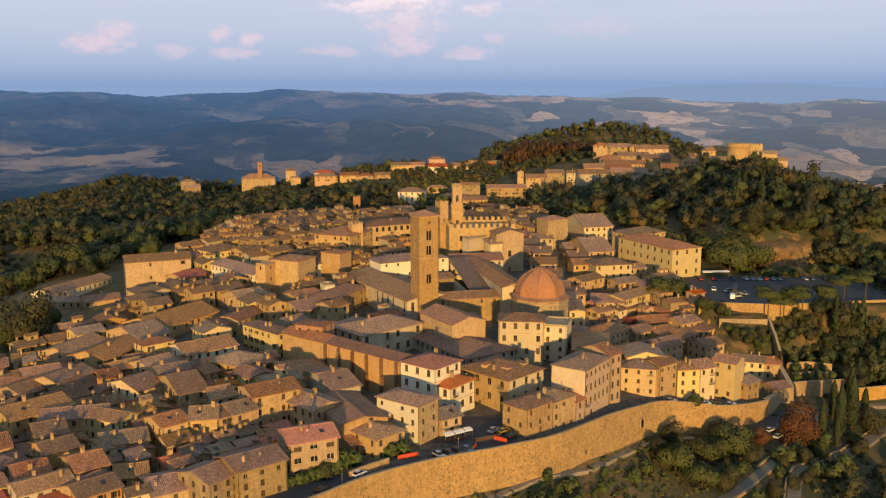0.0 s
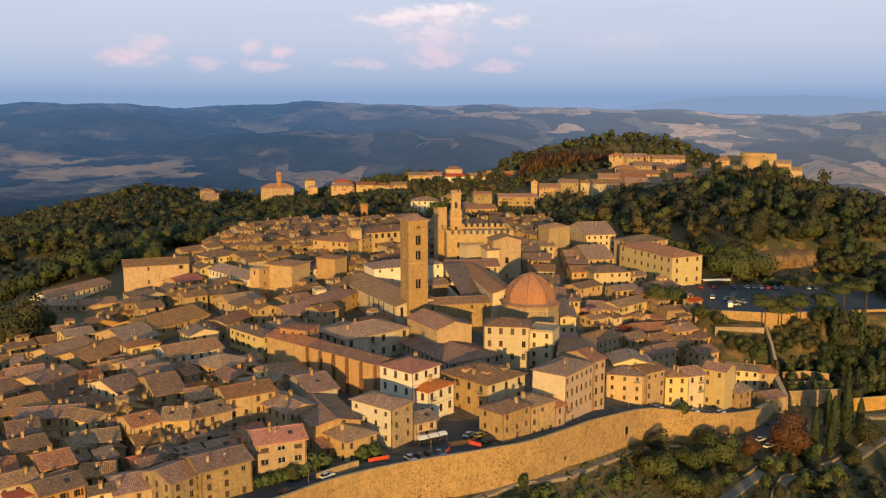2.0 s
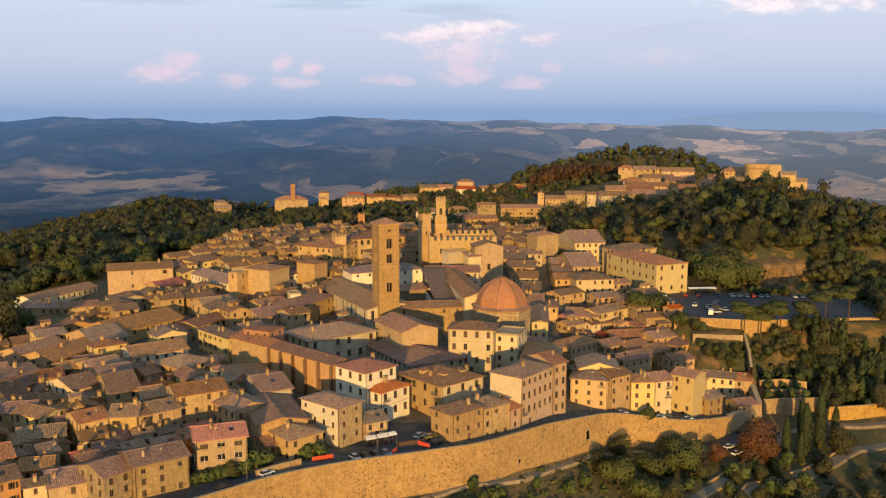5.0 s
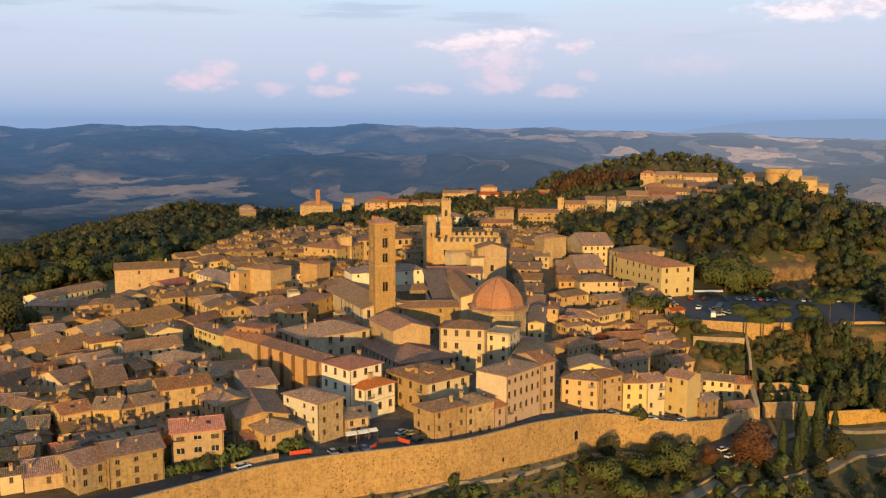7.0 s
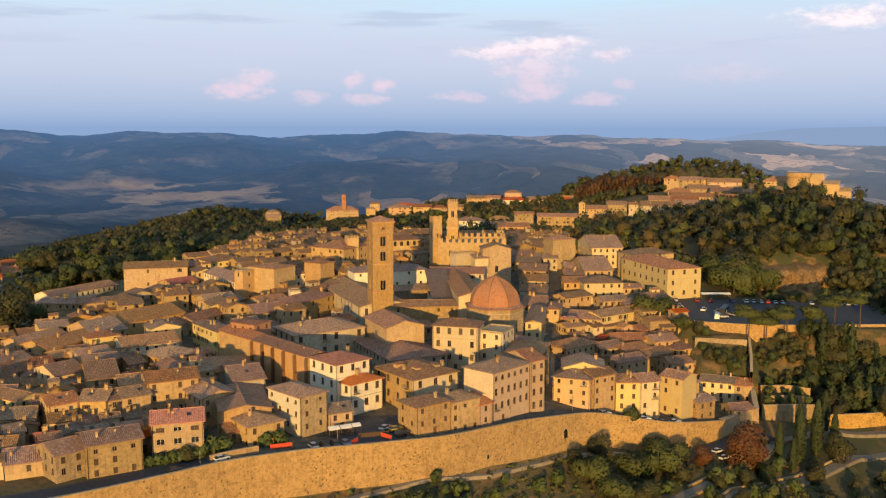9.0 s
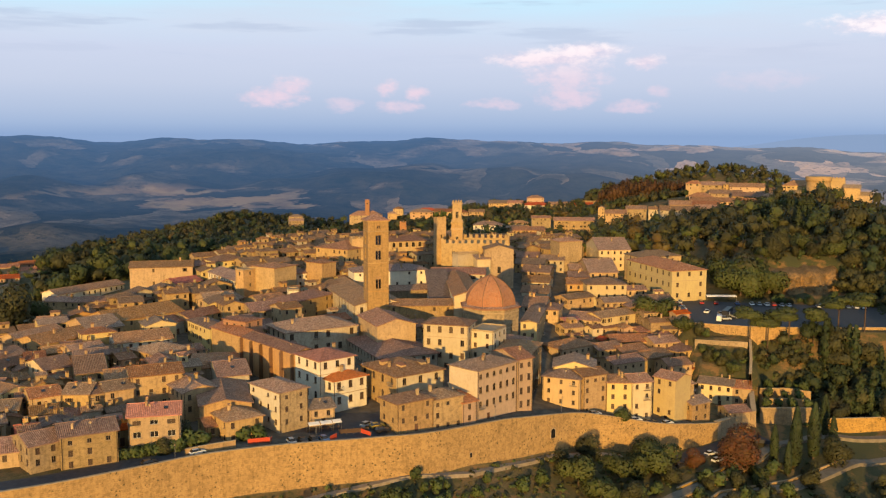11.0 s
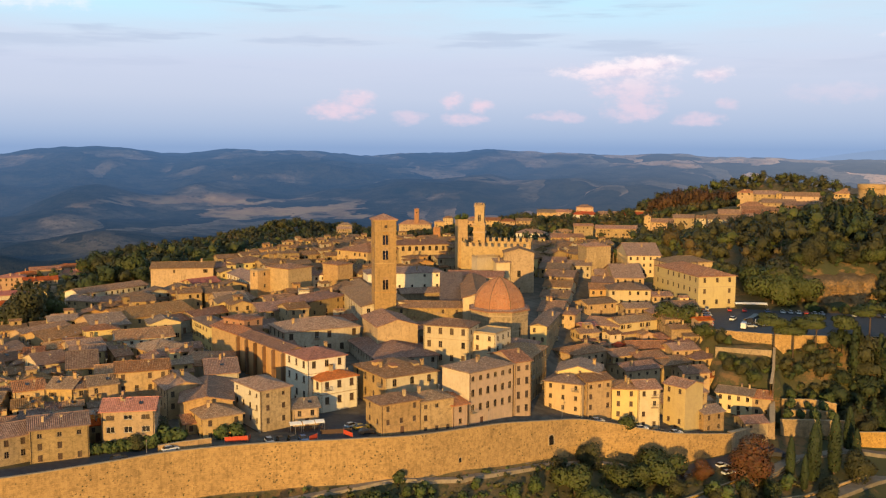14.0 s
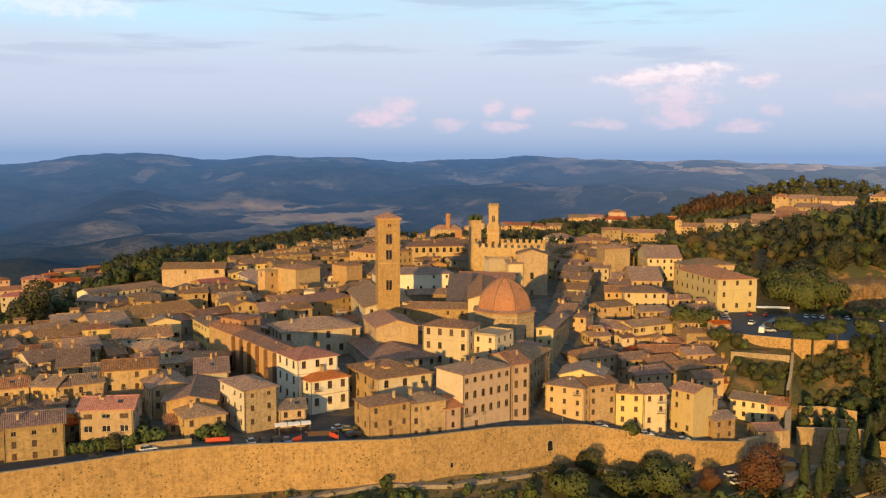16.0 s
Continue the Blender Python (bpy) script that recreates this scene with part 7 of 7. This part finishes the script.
for sort, x, y, scale in (
    ("holm", 72.4, 282.5, 0.95), ("oak", 70.0, 267.5, 1.2), ("oak", 76.5, 262, 1.1), ("oak", 81.8, 278.5, 1.15), ("oak", 91.8, 286, 1.6), ("oak", 86.5, 281, 1.0), ("holm", 65, 272, 0.75), ("holm", 97, 282, 0.7), ("bush", 86, 268, 1.6), ("bush", 92, 274, 1.4),
    ("rust", 117.6, 297, 1.85), ("rust", 104.2, 292, 0.75), ("bush", 28.3, 241, 1.15), ("bush", 10, 218, 1.2), ("bush", -16, 216.2, 1.1), ("bush", -0.6, 228, 1.2), ("bush", 60, 262, 1.5), ("bush", 56, 256, 1.3), ("bush", 106, 283, 1.6), ("holm", 108, 281, 0.55),
    ("cypress", 138.8, 320.3, 1.0), ("cypress", 149.7, 331, 1.1), ("cypress", 129.5, 306, 0.95), ("cypress", 136.1, 307.5, 1.35), ("cypress", 142.9, 314, 1.35), ("cypress", 133, 302, 0.8), ("cypress", 150, 320, 0.95), ("holm", 149.3, 312.6, 1.2), ("holm", 140, 303, 0.8), ("oak", 123, 292, 0.7), ("holm", 116, 285, 0.7),
    ("holm", -310, 624, 2.1), ("holm", -303, 626, 2.0), ("oak", -316, 622, 1.9), ("oak", -232, 566, 2.2), ("oak", -226, 570, 2.0), ("holm", -238, 572, 2.1), ("holm", -152, 334, 2.3), ("oak", -160, 346, 2.1), ("holm", -168, 354, 1.9), ("oak", -160, 338, 1.3), ("holm", -178, 360, 1.4), ("oak", -158, 362, 1.4), ("holm", -175, 340, 1.3), ("oak", -190, 350, 1.4),
    ("oak", -190, 474, 2.2), ("holm", -203, 480, 2.2), ("oak", -166, 508, 1.9), ("holm", -170, 503, 1.4), ("oak", -158, 500, 1.3), ("holm", -212, 470, 1.5), ("oak", -176, 470, 1.2),
    ("oak", 96.5, 396, 1.75), ("oak", 101, 389, 0.9), ("holm", 112, 369, 0.7), ("oak", 106, 372, 0.8),
    ("pine", 130, 366.5, 1.1), ("pine", 136.5, 367, 1.2), ("pine", 144, 367.5, 1.25), ("pine", 153, 368.5, 1.25), ("pine", 162, 371, 1.2), ("pine", 172, 374, 1.2),
    ("oak", 136.5, 440, 1.9), ("oak", 143, 441, 2.0), ("holm", 139, 450, 2.2), ("oak", 149, 443, 1.7), ("oak", 134, 454, 2.0), ("holm", 153, 446, 1.2), ("holm", 130, 466, 1.8), ("oak", 141, 450, 2.1), ("holm", 152, 440, 0.8), ("holm", 136, 456, 2.0),
    ("bush", 104, 274, 1.5), ("bush", 110, 284, 1.7), ("holm", 106, 268, 0.6), ("bush", 116, 290, 1.4), ("holm", 122, 297, 0.6), ("bush", 128, 300, 1.7), ("holm", 112, 272, 0.65), ("bush", 118, 279, 1.8), ("holm", 124, 284, 0.7), ("bush", 131, 290, 1.8), ("holm", 98, 262, 0.7), ("bush", 92, 258, 1.7), ("holm", 84, 262, 0.9), ("holm", 139, 297, 0.8), ("holm", 118, 352, 0.6), ("oak", 122, 350, 0.6), ("holm", 114, 356, 0.6), 
    ("holm", 156, 427, 0.5), ("holm", 184, 444, 0.8), ("holm", 164, 428, 0.45), ("oak", 113, 361, 0.55), ("oak", 119, 356, 0.6), ("holm", 125, 358, 0.55), ("bush", 115, 368, 1.1), ("oak", 168, 470, 1.2), ("holm", 160, 472, 1.2), ("oak", 178, 460, 1.1), ("holm", 186, 452, 1.2), ("holm", 190, 440, 1.1), ("oak", 186, 430, 0.9), ("holm", 194, 420, 1.0),
):
    tree(sort, x, y, scale)
for x, y, z, k in ((132, 337, -14, 1.1), (136, 338, -14, 1.0), (141, 338.5, -14, 1.2), (146, 339, -14, 1.0), (133, 342.5, -12.4, 1.1), (139, 343.6, -12.4, 0.9), (144, 343.4, -12.4, 1.1), (134, 347, -10.2, 1.2), (141, 348.5, -10.2, 1.0), (146, 347, -10.4, 1.2)):
    tree("bush", x, y, k, z)
rg = random.Random(77)
for _ in range(13):
    k = rg.uniform(0, 1) ** 1.4
    tree("bush", 150 + 32 * k, 429.5 + 7 * k + rg.uniform(-1.5, 1.5), rg.uniform(0.8, 1.7), 6 + rg.uniform(-1, 1))
for _ in range(14):
    k = rg.uniform(0, 1)
    tree(rg.choice(("bush", "holm", "oak")), 148 + 40 * k, 460 + rg.uniform(0, 14), rg.uniform(0.6, 1.3))
for _ in range(16):
    k = rg.uniform(0, 1)
    tree(rg.choice(("bush", "bush", "holm")), 151 + 30 * k, 459.5 + rg.uniform(0, 3.5), rg.uniform(0.5, 0.9))
tree("rust", 101.4, 388.5, 0.42)
tree("rust", 104.0, 386.0, 0.36)
rg = random.Random(19)
for k in range(34):
    x = 2 + 46 * rg.random()
    y = float(np.interp(x, WX, WY)) - rg.uniform(7.5, 17)
    tree("bush", x, y, rg.uniform(0.6, 1.35))
tree("bush", -10.2, 229.6, 1.7, 0.8)
tree("bush", -13.5, 227.6, 1.3, 0.8)
for k in range(9):
    tree("bush", -37.3 + k * 1.45, 208.4 + k * 1.08, 0.95 + 0.12 * (k % 3), 1.1)
tree("holm", -28.5, 214.5, 0.62, 1.2)
tree("holm", -27.5, 224, 0.7, 1.2)
tree("bush", -24.5, 220.5, 1.6, 1.2)
wall_run("garden_wall", [(-22.4, 213.4), (-18.5, 217.6), (-13.4, 222.4)], [2.9, 2.9, 2.7], [0.2, 0.2, 0.2], 0.4, "low rubble garden wall beside the street", "stone", batter=0.1)
tree("bush", -22, 222, 1.5, 1.2)
tree("bush", 83, 294.6, 1.2, -8.6)
tree("bush", 81, 294, 1.0, -8.2)

# ---- cars ----
GLASS = M["glass"]


def car_paint(name, colour):
    p = Paint(name, 0.3)
    p.b.inputs["Specular IOR Level"].default_value = 0.5
    return p.done(p.mix(p.ramp(p.noise(2.0), 0.3, 0.7), colour, tuple(v * 0.85 for v in colour)))


PAINTS = {"white": car_paint("white_car_paint", (0.65, 0.65, 0.64)), "silver": car_paint("silver_car_paint", (0.38, 0.4, 0.43)), "blue": car_paint("blue_car_paint", (0.07, 0.12, 0.25)),
          "black": car_paint("black_car_paint", (0.02, 0.02, 0.025)), "red": car_paint("red_car_paint", (0.35, 0.03, 0.025)), "yellow": car_paint("yellow_car_paint", (0.5, 0.33, 0.05))}
rubber = plain("tyre_rubber", (0.025, 0.025, 0.025))
tyre = Build()
for sx in (0,):
    k = len(tyre.v)
    for yy in (-0.1, 0.1):
        tyre.v += [(0.32 * math.cos(a * math.pi / 5), yy, 0.32 * math.sin(a * math.pi / 5)) for a in range(10)]
    for a in range(10):
        tyre.f.append((a, (a + 1) % 10, 10 + (a + 1) % 10, 10 + a))
        tyre.i.append(0)
    tyre.f += [tuple(range(9, -1, -1)), tuple(range(10, 20))]
    tyre.i += [0, 0]
tyre_mesh = tyre.mesh("wheel", rubber)
cars = {}
for colour, pm in PAINTS.items():
    body = Build()
    prof = [(-2.0, 0.35), (-2.05, 0.75), (-1.9, 0.92), (0.85, 0.95), (1.85, 0.82), (2.02, 0.6), (2.0, 0.35)]
    for s in (-1, 1):
        pts = [(x, s * 0.84, z) for x, z in prof]
        body.quad(*(pts if s < 0 else reversed(pts)))
    for (x0, z0), (x1, z1) in zip(prof, prof[1:]):
        body.quad((x0, 0.84, z0), (x0, -0.84, z0), (x1, -0.84, z1), (x1, 0.84, z1))
    body.quad((-1.35, -0.62, 1.44), (0.15, -0.62, 1.44), (0.15, 0.62, 1.44), (-1.35, 0.62, 1.44))
    cab = Build()
    lo = [(-1.85, -0.78, 0.93), (0.95, -0.78, 0.95), (0.95, 0.78, 0.95), (-1.85, 0.78, 0.93)]
    hi = [(-1.4, -0.64, 1.425), (0.2, -0.64, 1.425), (0.2, 0.64, 1.425), (-1.4, 0.64, 1.425)]
    for k in range(4):
        cab.quad(lo[k], lo[(k + 1) % 4], hi[(k + 1) % 4], hi[k])
    cars[colour] = body.mesh("body", pm), cab.mesh("glazing", GLASS)


def car(colour, x, y, z, yaw, size=1.0, where="parked on the street"):
    ob = thing("car", pose(x, y, z, 0, 0, yaw) @ Matrix.Scale(size, 4), f"{colour} car {where}", "car", "parked cars")
    part("body", cars[colour][0], ob)
    part("glazing", cars[colour][1], ob)
    for wx in (-1.25, 1.25):
        for wy in (-0.78, 0.78):
            part("wheel", tyre_mesh, ob, at=pose(wx, wy, 0.32))


for colour, x, y, z, yaw in (("silver", -0.9, 228.2, 0.66, -52), ("black", 1.6, 229.6, 0.6, -50), ("black", 4.0, 231.0, 0.55, -52), ("blue", 6.4, 232.2, 0.5, -50), ("silver", 13.9, 246.8, 0.34, 60), ("yellow", 16.8, 246.4, 0.26, 40),
                             ("black", 18.9, 243.6, 0.12, 40), ("white", -20.3, 215.2, 1.3, 50), ("black", -28, 206, 1.3, 48)):
    car(colour, x, y, z, yaw, where="parked behind the town wall")
for colour, x, y, yaw in (("silver", 74, 292.5, 30), ("white", 86.5, 297.2, 24), ("black", 91, 299.2, 24), ("white", 96.5, 302.2, 36)):
    car(colour, x, y, float(street(x)) + 0.05, yaw, where="parked at the kerb above the wall")
for colour, x, y, yaw in (("white", 109.9, 301.2, 40), ("white", 111.5, 297.5, 42), ("black", 99.9, 291.5, 40), ("silver", 105, 297.5, 40), ("blue", 114, 304.5, 40)):
    car(colour, x, y, ground_at(x, y) + 0.2, yaw, where="parked on the lane below the wall")
rng = random.Random(21)
for k in range(26):
    x = 109 + k * 3.0
    if rng.random() < 0.72:
        car(rng.choice(("white", "silver", "black", "blue", "red", "silver")), x, 423 + rng.uniform(-0.4, 0.4), 6.06, 90 + rng.uniform(-4, 4), where="in the walled car park")
for k in range(12):
    if rng.random() < 0.6:
        car(rng.choice(("white", "silver", "black", "blue", "red")), 108 + rng.uniform(-0.5, 0.5), 384 + k * 2.9, 6.06, rng.uniform(-4, 4), where="in the walled car park")
for x, y in ((124, 397), (123.5, 387), (128, 392), (118, 401)):
    car(rng.choice(("white", "silver")), x, y, 6.06, rng.uniform(0, 180), 1.15, "standing in the car park")
coach = thing("coach", pose(125.2, 394.5, 6.06, 0, 0, 72), "black touring coach with a round white emblem on its side", "coach")
b = Build()
b.box(-5.6, -1.2, 0.45, 5.6, 1.2, 3.3, taper=0.1)
part("body", b.mesh("body", PAINTS["black"]), coach)
b = Build()
for sy in (-1, 1):
    for q in range(6):
        b.box(-5.2 + q * 1.75, sy * 1.16 - 0.05, 1.7, -3.65 + q * 1.75, sy * 1.16 + 0.05, 2.7)
part("side_windows", b.mesh("side_windows", GLASS), coach)
b = Build()
b.f, b.v, b.i = [tuple(range(20))], [(-2.0 + 0.95 * math.cos(q * math.pi / 10), -1.225, 1.75 + 0.95 * math.sin(q * math.pi / 10)) for q in range(20)], [0]
part("emblem", b.mesh("emblem", PAINTS["white"]), coach, "round white emblem")
for wx in (-3.6, 3.4):
    for wy in (-1.05, 1.05):
        part("wheel", tyre_mesh, coach, at=pose(wx, wy, 0.5) @ Matrix.Scale(1.55, 4))
van = thing("van", pose(121.0, 384.8, 6.06, 0, 0, 80), "white delivery van in the walled car park", "van")
b = Build()
b.box(-2.6, -0.95, 0.4, 1.4, 0.95, 2.3, taper=0.06)
b.box(1.4, -0.93, 0.4, 2.5, 0.93, 1.25, taper=0.05)
part("body", b.mesh("body", PAINTS["white"]), van)
b = Build()
b.quad((1.42, -0.85, 2.1), (1.42, 0.85, 2.1), (2.2, 0.85, 1.27), (2.2, -0.85, 1.27))
part("windscreen", b.mesh("windscreen", GLASS), van)
for wx in (-1.7, 1.6):
    for wy in (-0.9, 0.9):
        part("wheel", tyre_mesh, van, at=pose(wx, wy, 0.34))
lot = Build()
LZ = max(ground_at(x, y) for x in (-264, -226) for y in (708, 772)) + 0.3
lot.quad((-266, 706, LZ), (-224, 706, LZ), (-222, 774, LZ), (-262, 774, LZ))
tagged(new("car_park", lot.mesh("car_park", M["asphalt"])), "small car park among the trees", "car park", kind="structure")
for i in range(3):
    for k in range(8):
        if rng.random() < 0.9:
            car(rng.choice(("white", "silver", "blue", "silver", "white")), -260 + i * 14 + k * 0.4, 712 + k * 7.4, LZ + 0.02, rng.uniform(-6, 6), 1.2, "in the car park among the trees")

# ---- cafe canopies, barriers and lamps on the square ----
def canopy(x, y, z, yaw, w, d):
    ob = thing("awning", pose(x, y, z, 0, 0, yaw), "white canvas cafe canopy on thin posts", "canopy", "cafe canopies")
    b = Build()
    b.quad((-w / 2, -d / 2, 2.3), (w / 2, -d / 2, 2.3), (w / 2, 0, 2.75), (-w / 2, 0, 2.75))
    b.quad((-w / 2, 0, 2.75), (w / 2, 0, 2.75), (w / 2, d / 2, 2.3), (-w / 2, d / 2, 2.3))
    b.box(-w / 2, -d / 2, 2.1, w / 2, -d / 2 + 0.03, 2.3)
    part("canopy", b.mesh("canopy", M["awning"]), ob)
    for sx in (-1, 1):
        for sy in (-1, 1):
            b = Build()
            b.tube(sx * (w / 2 - 0.1), sy * (d / 2 - 0.1), 0, 2.3, 0.04, 0.04, 6)
            part("post", b.mesh("post", M["metal"]), ob)
    for tx in (-w / 4, w / 4):
        b = Build()
        b.tube(tx, 0, 0.72, 0.76, 0.4, 0.4, 10)
        b.tube(tx, 0, 0, 0.72, 0.05, 0.05, 6)
        part("table", b.mesh("table", M["door"]), ob)


canopy(1.2, 239.4, 0.35, 33, 3.0, 2.6)
canopy(4.0, 241.2, 0.35, 33, 3.0, 2.6)
canopy(6.4, 242.9, 0.35, 33, 2.4, 2.6)
canopy(127, 431, 6.1, 8, 13.0, 3.0)


def barrier(x, y, z, yaw, length, h=1.1, paint="barrier"):
    ob = thing("barrier", pose(x, y, z, 0, 0, yaw), "orange-red plastic site barrier round the dig" if paint == "barrier" else "dark mesh fence round the dig", "barrier", "site barriers")
    b = Build()
    b.box(-length / 2, -0.04, 0.25, length / 2, 0.04, h)
    part("panel", b.mesh("panel", M[paint]), ob)
    for k in range(int(length / 2) + 1):
        b = Build()
        px = -length / 2 + k * length / max(1, int(length / 2))
        b.tube(px, 0, 0, h + 0.15, 0.04, 0.04, 6)
        part("post", b.mesh("post", M["metal"]), ob)


for x, y, k in ((-2.2, 442.4, 0.9), (0.4, 441.6, 0.7), (0.2, 445.0, 1.0), (-1.6, 444.8, 0.8)):
    tree("bush", x, y, k, 40.1)
barrier(8.3, 233.8, 0.35, 70, 3.0, 1.5)
barrier(15.4, 239.6, 0.2, -35, 4.0, 1.4)
barrier(12.0, 240.2, 0.3, 25, 8.0, 1.4, "shutter")
barrier(-9.0, 226.6, 0.75, 28, 5.5, 1.5)
barrier(-6.4, 228.4, 0.75, 100, 2.5, 1.3)


def street_lamp(x, y, z):
    ob = thing("street_lamp", pose(x, y, z), "slim dark street lamp by the parapet", "street lamp", "street lamps")
    b = Build()
    b.tube(0, 0, 0, 3.4, 0.06, 0.04, 6)
    part("pole", b.mesh("pole", M["metal"]), ob)
    b = Build()
    b.tube(0, 0, 3.4, 3.85, 0.2, 0.13, 6)
    part("lantern", b.mesh("lantern", M["frame"]), ob)


for x, y in ((-24, 211), (4, 233), (24, 246), (46, 268), (64, 288)):
    street_lamp(x, y, float(street(x)))
